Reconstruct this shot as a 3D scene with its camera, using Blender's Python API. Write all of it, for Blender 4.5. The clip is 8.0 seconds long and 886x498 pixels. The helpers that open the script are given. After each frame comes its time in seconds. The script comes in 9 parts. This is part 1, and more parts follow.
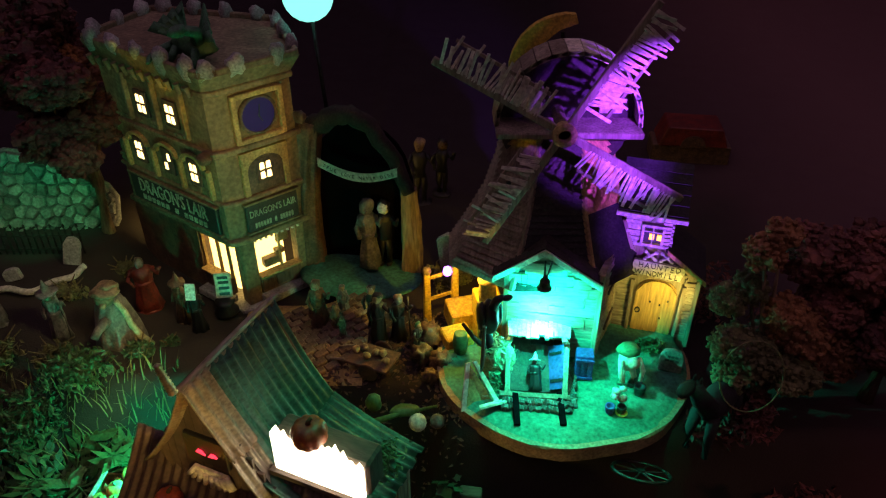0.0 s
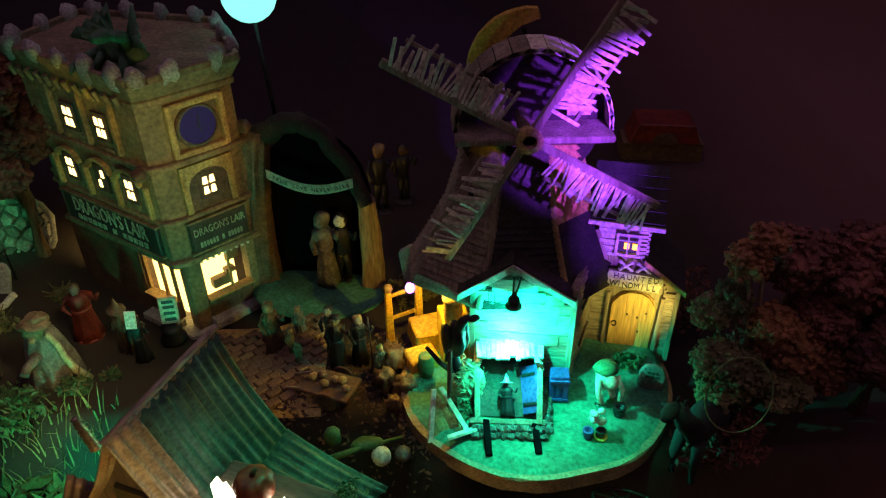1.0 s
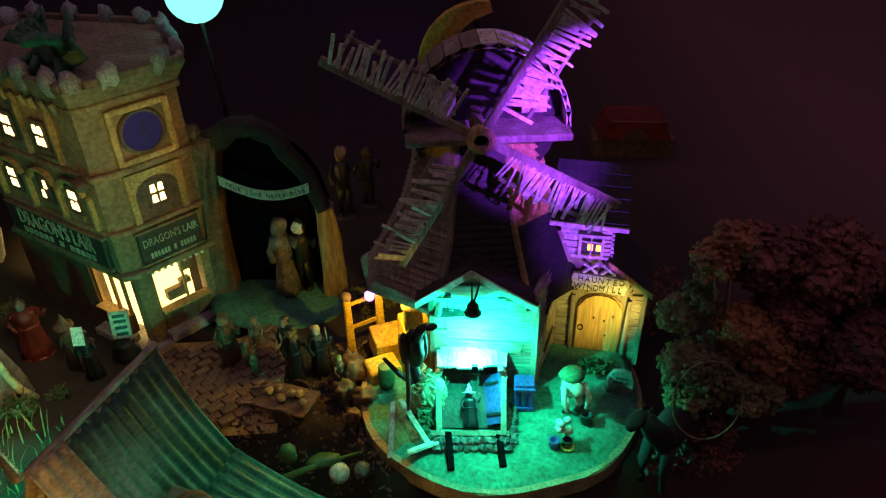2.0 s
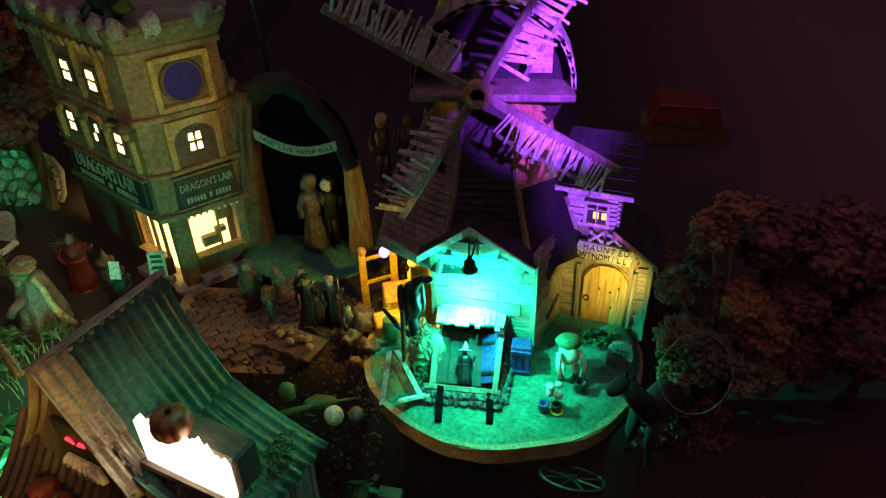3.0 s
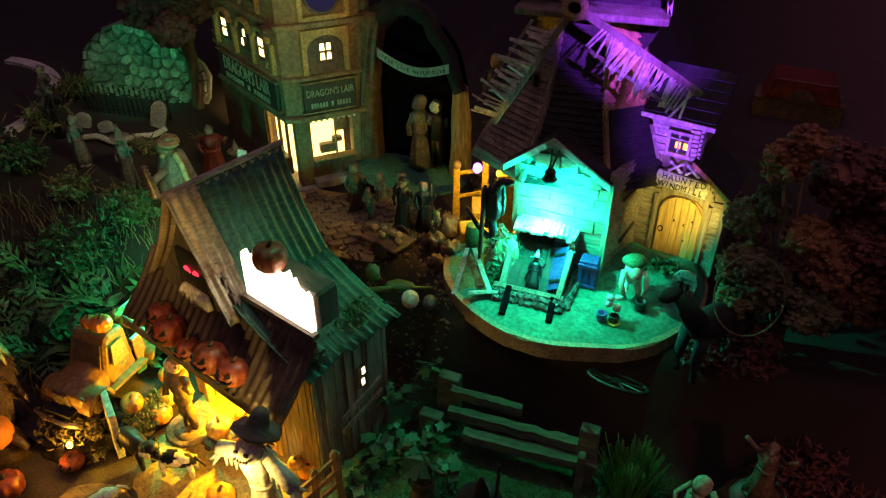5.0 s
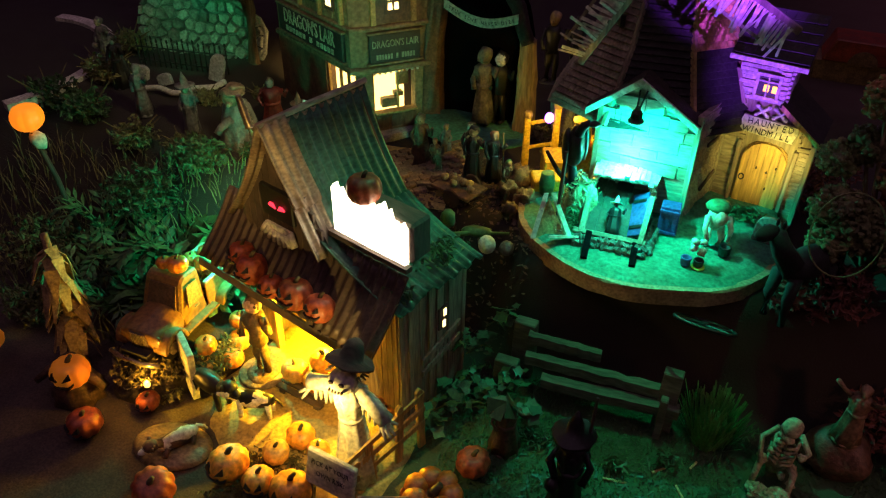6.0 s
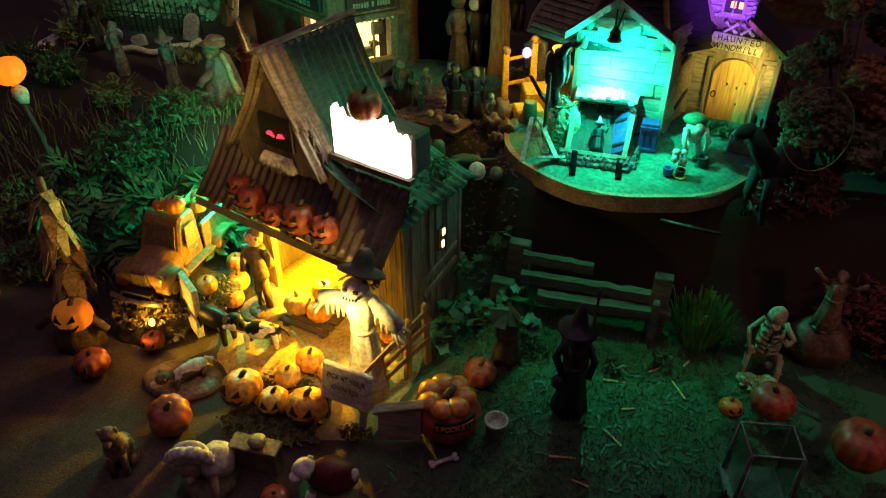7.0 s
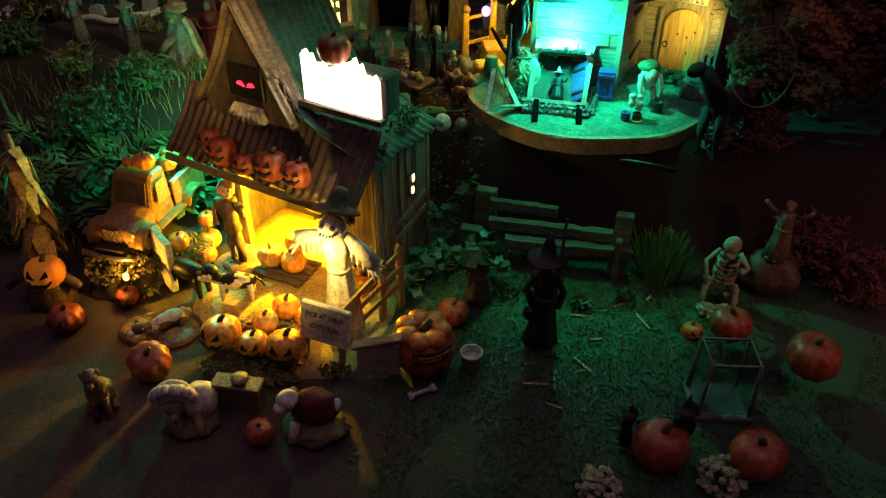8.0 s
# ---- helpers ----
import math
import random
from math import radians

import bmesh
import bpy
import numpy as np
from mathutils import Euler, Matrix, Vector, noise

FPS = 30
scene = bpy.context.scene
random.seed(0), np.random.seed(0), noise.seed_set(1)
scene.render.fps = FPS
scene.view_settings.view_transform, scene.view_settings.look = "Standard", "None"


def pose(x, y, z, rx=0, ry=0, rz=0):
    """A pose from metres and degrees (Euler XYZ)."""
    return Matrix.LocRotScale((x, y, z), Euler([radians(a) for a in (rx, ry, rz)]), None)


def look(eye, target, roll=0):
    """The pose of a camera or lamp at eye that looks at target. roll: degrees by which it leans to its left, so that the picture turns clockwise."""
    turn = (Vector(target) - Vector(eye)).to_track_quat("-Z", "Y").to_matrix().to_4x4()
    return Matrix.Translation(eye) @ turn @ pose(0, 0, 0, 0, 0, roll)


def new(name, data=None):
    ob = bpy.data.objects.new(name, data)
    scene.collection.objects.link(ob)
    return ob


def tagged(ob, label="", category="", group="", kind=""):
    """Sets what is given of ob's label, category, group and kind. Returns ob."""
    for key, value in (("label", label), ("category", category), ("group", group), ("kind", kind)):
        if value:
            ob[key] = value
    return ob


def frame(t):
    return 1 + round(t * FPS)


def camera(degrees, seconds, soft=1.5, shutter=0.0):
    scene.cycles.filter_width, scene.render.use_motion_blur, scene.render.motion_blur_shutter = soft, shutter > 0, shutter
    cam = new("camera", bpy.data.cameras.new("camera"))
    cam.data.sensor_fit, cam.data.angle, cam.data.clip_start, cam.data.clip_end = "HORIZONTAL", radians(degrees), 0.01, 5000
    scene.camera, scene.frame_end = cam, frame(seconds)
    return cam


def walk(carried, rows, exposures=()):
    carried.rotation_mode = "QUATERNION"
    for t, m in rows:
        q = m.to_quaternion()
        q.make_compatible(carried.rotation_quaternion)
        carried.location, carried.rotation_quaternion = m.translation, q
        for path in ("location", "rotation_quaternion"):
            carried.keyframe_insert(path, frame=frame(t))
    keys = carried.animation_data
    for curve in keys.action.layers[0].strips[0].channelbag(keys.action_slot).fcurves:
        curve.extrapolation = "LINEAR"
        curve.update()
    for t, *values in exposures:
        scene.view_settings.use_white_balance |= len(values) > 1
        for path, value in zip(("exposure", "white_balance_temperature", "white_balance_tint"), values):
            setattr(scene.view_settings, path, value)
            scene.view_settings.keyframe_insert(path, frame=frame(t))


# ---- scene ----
cam = camera(62.2, 8.0, 1.2)
BASE = pose(0, 0, -0.061, -4, 0, 0)
PATH = [
    (0, (0.0158, 0.0102, 0.6088), (-0.0035, 1.7386, -0.3972), -0.07),
    (0.5, (0.0209, 0.0343, 0.6076), (0.0205, 1.7568, -0.4087), -0.72),
    (1, (0.0259, 0.0575, 0.5976), (0.0787, 1.7817, -0.4145), -0.77),
    (1.5, (0.0265, 0.0800, 0.5948), (0.1269, 1.8039, -0.4142), -1.46),
    (2.8, (0.1022, 0.0608, 0.5728), (0.0354, 1.7841, -0.4401), -1.39),
    (3, (0.1060, 0.0549, 0.5691), (-0.0377, 1.7716, -0.4470), -1.28),
    (3.5, (0.1127, 0.0459, 0.5591), (-0.1789, 1.7443, -0.4560), -0.99),
    (4, (0.1268, 0.0326, 0.5510), (-0.2501, 1.7090, -0.4725), 0.35),
    (4.5, (0.1425, 0.0083, 0.5412), (-0.2861, 1.6699, -0.4860), 1.13),
    (4.7, (0.1475, -0.0041, 0.5395), (-0.2923, 1.6559, -0.4856), 1.15),
    (6, (0.0920, -0.0479, 0.4983), (-0.3647, 1.5937, -0.5489), 1.91),
    (6.5, (0.0804, -0.0795, 0.4777), (-0.3383, 1.5726, -0.5687), 0.86),
    (7, (0.0741, -0.1008, 0.4570), (-0.2659, 1.5701, -0.5882), 0.79),
    (7.5, (0.0653, -0.1221, 0.4430), (-0.1983, 1.5574, -0.6106), 1.15),
    (8, (0.0709, -0.1393, 0.4285), (-0.1553, 1.5529, -0.6132), 0.90),
]
walk(cam, [(t, BASE @ look(eye, target, roll)) for t, eye, target, roll in PATH])

# ---- world and lights ----
world = bpy.data.worlds.new("dark_room")
scene.world = world
world.use_nodes = True
wbg = world.node_tree.nodes["Background"]
wbg.inputs[0].default_value = (0.55, 0.31, 0.48, 1)
wbg.inputs[1].default_value = 0.43


def lamp(name, kind, at, watts, colour, size=0.004, aim=None, cone=60, blend=0.5):
    data = bpy.data.lights.new(name, kind)
    data.energy, data.color = watts, colour
    data.shadow_soft_size = size
    ob = new(name, data)
    if kind == "SPOT":
        data.spot_size, data.spot_blend = radians(cone), blend
    ob.matrix_world = look(at, aim) if aim else pose(*at)
    return ob


TEAL, PURPLE, AMBER, WARM = (0.0, 1.0, 0.52), (0.36, 0.05, 1.0), (1.0, 0.56, 0.05), (1.0, 0.66, 0.25)
lamp("gable_led", "SPOT", (0.0885, 0.4960, 0.2000), 0.42, (0.0, 1.0, 0.62), 0.0012, (0.0905, 0.56, 0.1700), 164, 0.08)
lamp("base_led", "SPOT", (0.0885, 0.4850, 0.2030), 0.92, (0.0, 1.0, 0.60), 0.0010, (0.1220, 0.4850, 0.114), 120, 0.5)
lamp("porch_led", "POINT", (0.0880, 0.5010, 0.1690), 0.20, (0.10, 1.0, 0.72), 0.0012)
lamp("purple_spot", "SPOT", (0.165, 0.395, 0.195), 3.0, (0.30, 0.06, 1.0), 0.004, (0.171, 0.53, 0.233), 34, 0.9)
lamp("sail_purple_spot", "SPOT", (0.205, 0.33, 0.42), 13.0, (0.27, 0.04, 1.0), 0.004, (0.155, 0.515, 0.340), 31, 0.5)
lamp("square_amber_led", "POINT", (0.026, 0.553, 0.188), 0.28, (1.0, 0.62, 0.05), 0.0008)
lamp("door_amber_spot", "SPOT", (0.204, 0.492, 0.180), 0.27, (0.95, 0.76, 0.14), 0.002, (0.190, 0.545, 0.171), 86, 0.9)
lamp("shed_led", "POINT", (-0.1240, 0.3840, 0.052), 2.0, (1.0, 0.56, 0.012), 0.0015)
lamp("sign_led", "SPOT", (-0.0690, 0.2540, 0.0970), 0.32, (1.0, 0.67, 0.17), 0.0010, (-0.0700, 0.2890, 0.0840), 134, 0.7)
lamp("truck_led", "POINT", (-0.216, 0.420, 0.099), 0.60, (0.0, 1.0, 0.52), 0.0015)
lamp("grille_led", "POINT", (-0.2360, 0.3050, 0.0340), 0.09, (1.0, 0.50, 0.04), 0.0008)
lamp("field_green_spot", "SPOT", (0.11, 0.470, 0.52), 3.5, (0.0, 1.0, 0.36), 0.01, (0.128, 0.402, 0.03), 29, 0.9)
lamp("roof_green_spot", "SPOT", (0.03, 0.45, 0.48), 1.8, (0.0, 1.0, 0.40), 0.01, (-0.045, 0.39, 0.11), 36, 0.9)
lamp("cemetery_led", "SPOT", (-0.375, 0.615, 0.215), 0.24, (0.05, 1.0, 0.36), 0.003, (-0.415, 0.71, 0.150), 76, 0.8)
lamp("roof_amber_spot", "SPOT", (-0.02, 0.10, 0.36), 4.8, (1.0, 0.62, 0.16), 0.02, (-0.153, 0.346, 0.203), 15, 0.8)
lamp("awning_amber_spot", "SPOT", (-0.10, 0.06, 0.30), 1.0, (1.0, 0.55, 0.12), 0.02, (-0.180, 0.345, 0.10), 22, 0.9)
lamp("bank_amber_spot", "SPOT", (-0.12, 0.47, 0.36), 1.2, (0.95, 0.82, 0.36), 0.02, (-0.36, 0.54, 0.10), 68, 0.9)
lamp("field_red_spot", "SPOT", (0.54, 0.10, 0.32), 1.0, (1.0, 0.36, 0.24), 0.02, (0.315, 0.35, 0.04), 38, 0.9)
lamp("tower_amber_spot", "SPOT", (-0.05, 0.42, 0.30), 0.98, (1.0, 0.55, 0.12), 0.02, (-0.19, 0.67, 0.265), 38, 0.7)
lamp("tree_red_spot", "SPOT", (0.50, 0.38, 0.40), 0.11, (1.0, 0.54, 0.30), 0.02, (0.25, 0.475, 0.19), 46, 0.9)

# ---- materials ----
def material(name, colour, rough=0.6, metal=0.0, second=None, scale=60.0, bump=0.25, fine=420.0, stretch=(1, 1, 1), spread=0.12, coat=0.0):
    """A two-scale noise material: patches of a second colour, fine grain, bump and a little variation between pieces."""
    m = bpy.data.materials.new(name)
    m.use_nodes = True
    nt = m.node_tree
    n, link = nt.nodes, nt.links.new
    bsdf = n["Principled BSDF"]
    second = second or tuple(0.62 * c for c in colour)
    tc, mp = n.new("ShaderNodeTexCoord"), n.new("ShaderNodeMapping")
    mp.inputs["Scale"].default_value = stretch
    link(tc.outputs["Object"], mp.inputs["Vector"])
    big, small = n.new("ShaderNodeTexNoise"), n.new("ShaderNodeTexNoise")
    big.inputs["Scale"].default_value, big.inputs["Detail"].default_value = scale, 5.0
    small.inputs["Scale"].default_value, small.inputs["Detail"].default_value = fine, 4.0
    link(mp.outputs[0], big.inputs["Vector"])
    link(mp.outputs[0], small.inputs["Vector"])
    ramp = n.new("ShaderNodeValToRGB")
    ramp.color_ramp.elements[0].position, ramp.color_ramp.elements[1].position = 0.38, 0.66
    ramp.color_ramp.elements[0].color, ramp.color_ramp.elements[1].color = (*second, 1), (*colour, 1)
    link(big.outputs["Fac"], ramp.inputs[0])
    grain = n.new("ShaderNodeMapRange")
    grain.inputs[1].default_value, grain.inputs[2].default_value = 0.3, 0.7
    grain.inputs[3].default_value, grain.inputs[4].default_value = 0.58, 1.30
    link(small.outputs["Fac"], grain.inputs[0])
    info = n.new("ShaderNodeObjectInfo")
    each = n.new("ShaderNodeMapRange")
    each.inputs[3].default_value, each.inputs[4].default_value = 1 - spread, 1 + spread
    link(info.outputs["Random"], each.inputs[0])
    mul = n.new("ShaderNodeMath")
    mul.operation = "MULTIPLY"
    link(grain.outputs[0], mul.inputs[0])
    link(each.outputs[0], mul.inputs[1])
    mix = n.new("ShaderNodeVectorMath")
    mix.operation = "SCALE"
    link(ramp.outputs[0], mix.inputs[0])
    link(mul.outputs[0], mix.inputs["Scale"])
    link(mix.outputs[0], bsdf.inputs["Base Color"])
    rr = n.new("ShaderNodeMapRange")
    rr.inputs[3].default_value, rr.inputs[4].default_value = max(0.05, rough - 0.12), min(1, rough + 0.12)
    link(big.outputs["Fac"], rr.inputs[0])
    link(rr.outputs[0], bsdf.inputs["Roughness"])
    bsdf.inputs["Metallic"].default_value = metal
    bsdf.inputs["Coat Weight"].default_value = coat
    if bump:
        bp = n.new("ShaderNodeBump")
        bp.inputs["Strength"].default_value, bp.inputs["Distance"].default_value = bump, 0.001
        link(small.outputs["Fac"], bp.inputs["Height"])
        link(bp.outputs[0], bsdf.inputs["Normal"])
    return m


def glow(name, colour, strength):
    m = bpy.data.materials.new(name)
    m.use_nodes = True
    b = m.node_tree.nodes["Principled BSDF"]
    b.inputs["Base Color"].default_value = (*colour, 1)
    b.inputs["Emission Color"].default_value = (*colour, 1)
    b.inputs["Emission Strength"].default_value = strength
    return m


def glass(name, colour=(0.9, 0.95, 0.95)):
    m = bpy.data.materials.new(name)
    m.use_nodes = True
    b = m.node_tree.nodes["Principled BSDF"]
    b.inputs["Base Color"].default_value = (*colour, 1)
    b.inputs["Transmission Weight"].default_value = 1.0
    b.inputs["Roughness"].default_value = 0.08
    return m


def ground_material():
    """Brown sand that passes into green turf towards the field, with patches; bank shade and far haze are painted in.
    """
    m = material("sand_and_turf", (0.085, 0.062, 0.045), 0.9, 0, (0.048, 0.034, 0.027), 35, 0.6, 600)
    nt = m.node_tree
    n, link = nt.nodes, nt.links.new
    bsdf = n["Principled BSDF"]
    old = bsdf.inputs["Base Color"].links[0].from_socket
    tc, sep, no = n.new("ShaderNodeTexCoord"), n.new("ShaderNodeSeparateXYZ"), n.new("ShaderNodeTexNoise")
    no.inputs["Scale"].default_value, no.inputs["Detail"].default_value = 22, 6
    link(tc.outputs["Object"], sep.inputs[0])
    link(tc.outputs["Object"], no.inputs["Vector"])
    add = n.new("ShaderNodeMath")
    add.operation = "MULTIPLY_ADD"
    add.inputs[1].default_value = 0.16
    link(no.outputs["Fac"], add.inputs[0])
    link(sep.outputs["X"], add.inputs[2])
    edge = n.new("ShaderNodeMapRange")
    edge.inputs[1].default_value, edge.inputs[2].default_value = 0.03, 0.11
    link(add.outputs[0], edge.inputs[0])
    mx = n.new("ShaderNodeMix")
    mx.data_type = "RGBA"
    link(edge.outputs[0], mx.inputs["Factor"])
    link(old, mx.inputs["A"])
    mx.inputs["B"].default_value = (0.034, 0.085, 0.036, 1)
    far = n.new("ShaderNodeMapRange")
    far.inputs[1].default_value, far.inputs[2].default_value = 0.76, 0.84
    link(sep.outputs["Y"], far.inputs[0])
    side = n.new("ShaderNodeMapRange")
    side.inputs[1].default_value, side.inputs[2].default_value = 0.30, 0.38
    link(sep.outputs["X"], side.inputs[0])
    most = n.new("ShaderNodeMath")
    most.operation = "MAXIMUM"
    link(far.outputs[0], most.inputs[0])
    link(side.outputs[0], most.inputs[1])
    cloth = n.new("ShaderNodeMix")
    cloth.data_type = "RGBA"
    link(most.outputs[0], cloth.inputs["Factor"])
    # shade over the bank and the square behind it, painted as near-black
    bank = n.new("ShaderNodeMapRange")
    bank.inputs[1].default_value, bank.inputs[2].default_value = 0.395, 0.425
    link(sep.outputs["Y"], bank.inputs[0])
    ground_shade = n.new("ShaderNodeMix")
    ground_shade.data_type = "RGBA"
    link(bank.outputs[0], ground_shade.inputs["Factor"])
    link(mx.outputs["Result"], ground_shade.inputs["A"])
    ground_shade.inputs["B"].default_value = (0.024, 0.018, 0.014, 1)
    link(ground_shade.outputs["Result"], cloth.inputs["A"])
    # far darkness and the reddish light haze at the right, put into the colour
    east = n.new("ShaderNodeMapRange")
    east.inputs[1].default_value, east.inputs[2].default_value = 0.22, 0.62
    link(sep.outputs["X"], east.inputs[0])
    haze_tint = n.new("ShaderNodeMix")
    haze_tint.data_type = "RGBA"
    link(east.outputs[0], haze_tint.inputs["Factor"])
    haze_tint.inputs["A"].default_value = (0.016, 0.009, 0.012, 1)
    haze_tint.inputs["B"].default_value = (0.15, 0.075, 0.075, 1)
    link(haze_tint.outputs["Result"], cloth.inputs["B"])
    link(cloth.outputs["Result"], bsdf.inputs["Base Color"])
    return m


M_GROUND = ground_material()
M_CLOTH = material("dark_cloth", (0.26, 0.12, 0.15), 0.95, 0, (0.18, 0.08, 0.10), 8, 0.3, 200)
M_WOOD = material("weathered_plank", (0.36, 0.30, 0.22), 0.75, 0, (0.20, 0.16, 0.11), 70, 0.5, 500, (1, 1, 0.12))
M_WOODH = material("weathered_board", (0.40, 0.34, 0.26), 0.75, 0, (0.24, 0.19, 0.14), 70, 0.5, 500, (0.12, 1, 1))
M_DARKWOOD = material("dark_timber", (0.13, 0.09, 0.065), 0.8, 0, (0.07, 0.05, 0.04), 70, 0.5, 500, (0.2, 1, 0.2))
M_DOOR = material("ochre_door_wood", (0.62, 0.42, 0.14), 0.6, 0, (0.44, 0.27, 0.08), 60, 0.35, 500, (1, 1, 0.1))
M_SHINGLE = material("dark_shingle", (0.045, 0.04, 0.04), 0.85, 0, (0.022, 0.02, 0.022), 60, 0.5, 400)
M_GREYROOF = material("grey_brown_roof", (0.06, 0.048, 0.038), 0.75, 0, (0.032, 0.026, 0.022), 50, 0.5, 400)
M_PALE = material("pale_plaster", (0.62, 0.60, 0.52), 0.8, 0, (0.45, 0.43, 0.36), 60, 0.4, 400)
M_STONE = material("grey_stone", (0.42, 0.42, 0.38), 0.85, 0, (0.27, 0.27, 0.25), 80, 0.6, 500)
M_TOWER = material("sandstone_render", (0.29, 0.225, 0.13), 0.8, 0, (0.17, 0.13, 0.075), 38, 0.35, 260)
M_TRIM = material("ochre_trim", (0.55, 0.40, 0.16), 0.7, 0, (0.36, 0.25, 0.1), 60, 0.4, 420)
M_BRICK = material("brown_brick", (0.27, 0.18, 0.11), 0.5, 0, (0.12, 0.075, 0.045), 90, 0.5, 500, spread=0.3)
M_SIGNDARK = material("blackened_sign", (0.035, 0.04, 0.035), 0.6, 0, (0.02, 0.022, 0.02), 60, 0.2)
M_SIGNGREEN = material("pale_green_lettering", (0.40, 0.50, 0.36), 0.6, 0, None, 60, 0.1)
M_BLACK = material("black_paint", (0.015, 0.014, 0.016), 0.45, 0, (0.008, 0.008, 0.009), 60, 0.15)
M_IRON = material("dark_iron", (0.05, 0.05, 0.05), 0.45, 0.7, (0.03, 0.025, 0.02), 120, 0.3)
M_TIN = material("rusty_corrugated_tin", (0.34, 0.30, 0.22), 0.48, 0.35, (0.20, 0.14, 0.09), 45, 0.3, 420, (1, 0.25, 1))
M_DARKTIN = material("dark_rusted_tin", (0.13, 0.095, 0.07), 0.5, 0.3, (0.07, 0.045, 0.035), 45, 0.3, 420, (1, 0.25, 1))
M_GREENTIN = material("green_corrugated_tin", (0.055, 0.17, 0.12), 0.5, 0.3, (0.035, 0.09, 0.065), 45, 0.3, 420, (1, 0.25, 1))
M_PUMPKIN = material("glazed_pumpkin", (0.72, 0.26, 0.035), 0.35, 0, (0.55, 0.16, 0.02), 70, 0.12, 300, coat=0.35)
# lighter copy of the pumpkin glaze, with the patch lamp's light in its colour
M_PUMPLIT = material("lamp_lit_glazed_pumpkin", (0.88, 0.42, 0.06), 0.35, 0, (0.78, 0.32, 0.035), 60, 0.10, 300, coat=0.3)
M_PUMPRED = material("dark_orange_pumpkin", (0.42, 0.10, 0.035), 0.45, 0, (0.28, 0.05, 0.02), 70, 0.15, 300, coat=0.2)
M_PUMPYEL = material("yellow_gourd", (0.70, 0.42, 0.12), 0.4, 0, (0.55, 0.28, 0.06), 70, 0.12, 300, coat=0.3)
M_STEM = material("dry_stem", (0.14, 0.11, 0.045), 0.8, 0, None, 120, 0.4)
M_STRAW = material("pale_straw", (0.56, 0.44, 0.22), 0.85, 0, (0.38, 0.28, 0.12), 120, 0.5, 600, (1, 1, 0.15))
M_LINEN = material("pale_linen", (0.74, 0.70, 0.58), 0.85, 0, (0.56, 0.51, 0.40), 60, 0.4, 300)
# lightless black that stands in for shade: arch opening and porch leg shadows
M_SHADE = material("shade_black", (0.006, 0.005, 0.006), 1.0, 0, None, 60, 0.1)
M_SHADE.node_tree.nodes["Principled BSDF"].inputs["Specular IOR Level"].default_value = 0.0
M_TOWERBOARD = material("brown_tower_board", (0.10, 0.065, 0.045), 0.75, 0, (0.05, 0.034, 0.026), 60, 0.5, 450)
M_TAN = material("tan_resin", (0.32, 0.23, 0.13), 0.5, 0, (0.15, 0.10, 0.055), 110, 0.6)
M_BROWN = material("brown_resin", (0.17, 0.10, 0.06), 0.5, 0, (0.08, 0.05, 0.03), 110, 0.6)
M_GREY = material("grey_resin", (0.20, 0.19, 0.17), 0.55, 0, (0.09, 0.085, 0.08), 110, 0.6)
M_SKIN = material("pink_resin", (0.62, 0.40, 0.32), 0.55, 0, (0.48, 0.30, 0.24), 60, 0.2)
M_WHITE = material("white_resin", (0.78, 0.77, 0.72), 0.55, 0, (0.62, 0.60, 0.55), 60, 0.2)
M_RED = material("red_resin", (0.20, 0.03, 0.02), 0.5, 0, (0.10, 0.014, 0.01), 60, 0.2)
M_BLUE = material("blue_resin", (0.08, 0.09, 0.34), 0.5, 0, None, 60, 0.2)
M_GREEN = material("green_resin", (0.06, 0.20, 0.09), 0.5, 0, None, 60, 0.2)
M_CABGLASS = material("tan_painted_window", (0.46, 0.27, 0.09), 0.3, 0, (0.36, 0.20, 0.06), 40, 0.1)
M_TRUCK = material("brown_truck_enamel", (0.31, 0.165, 0.045), 0.48, 0.0, (0.23, 0.115, 0.03), 30, 0.10, 260, coat=0.15)
M_CHROME = material("aged_chrome", (0.60, 0.52, 0.38), 0.3, 0.85, (0.4, 0.32, 0.22), 80, 0.1)
M_RUBBER = material("black_rubber", (0.02, 0.02, 0.02), 0.85, 0, None, 60, 0.2)
M_LEAF = material("dark_fern_leaf", (0.06, 0.13, 0.045), 0.55, 0, (0.035, 0.08, 0.03), 60, 0.2, spread=0.35)
M_IVY = material("pale_ivy_leaf", (0.06, 0.12, 0.05), 0.5, 0, (0.035, 0.07, 0.03), 60, 0.2, spread=0.35)
M_RUSTLEAF = material("rust_brown_foliage", (0.30, 0.14, 0.055), 0.8, 0, (0.18, 0.08, 0.03), 60, 0.3, spread=0.35)
M_OLIVE = material("olive_foliage", (0.17, 0.16, 0.06), 0.8, 0, (0.10, 0.10, 0.04), 60, 0.3, spread=0.35)
M_DARKLEAF = material("dark_red_foliage", (0.19, 0.07, 0.05), 0.8, 0, (0.09, 0.032, 0.026), 60, 0.3, spread=0.35)
M_GRASS = material("turf_blade", (0.05, 0.15, 0.05), 0.7, 0, (0.025, 0.075, 0.025), 60, 0.1, spread=0.3)
M_BARK = material("ridged_bark", (0.30, 0.22, 0.13), 0.85, 0, (0.16, 0.11, 0.06), 70, 0.8, 500, (1, 1, 0.15))
M_SHEAF = material("fresh_grass_blade", (0.16, 0.42, 0.12), 0.6, 0, (0.09, 0.26, 0.06), 60, 0.1, spread=0.3)
M_MOSS = material("pale_moss", (0.46, 0.46, 0.28), 0.9, 0, (0.28, 0.29, 0.16), 120, 0.5)
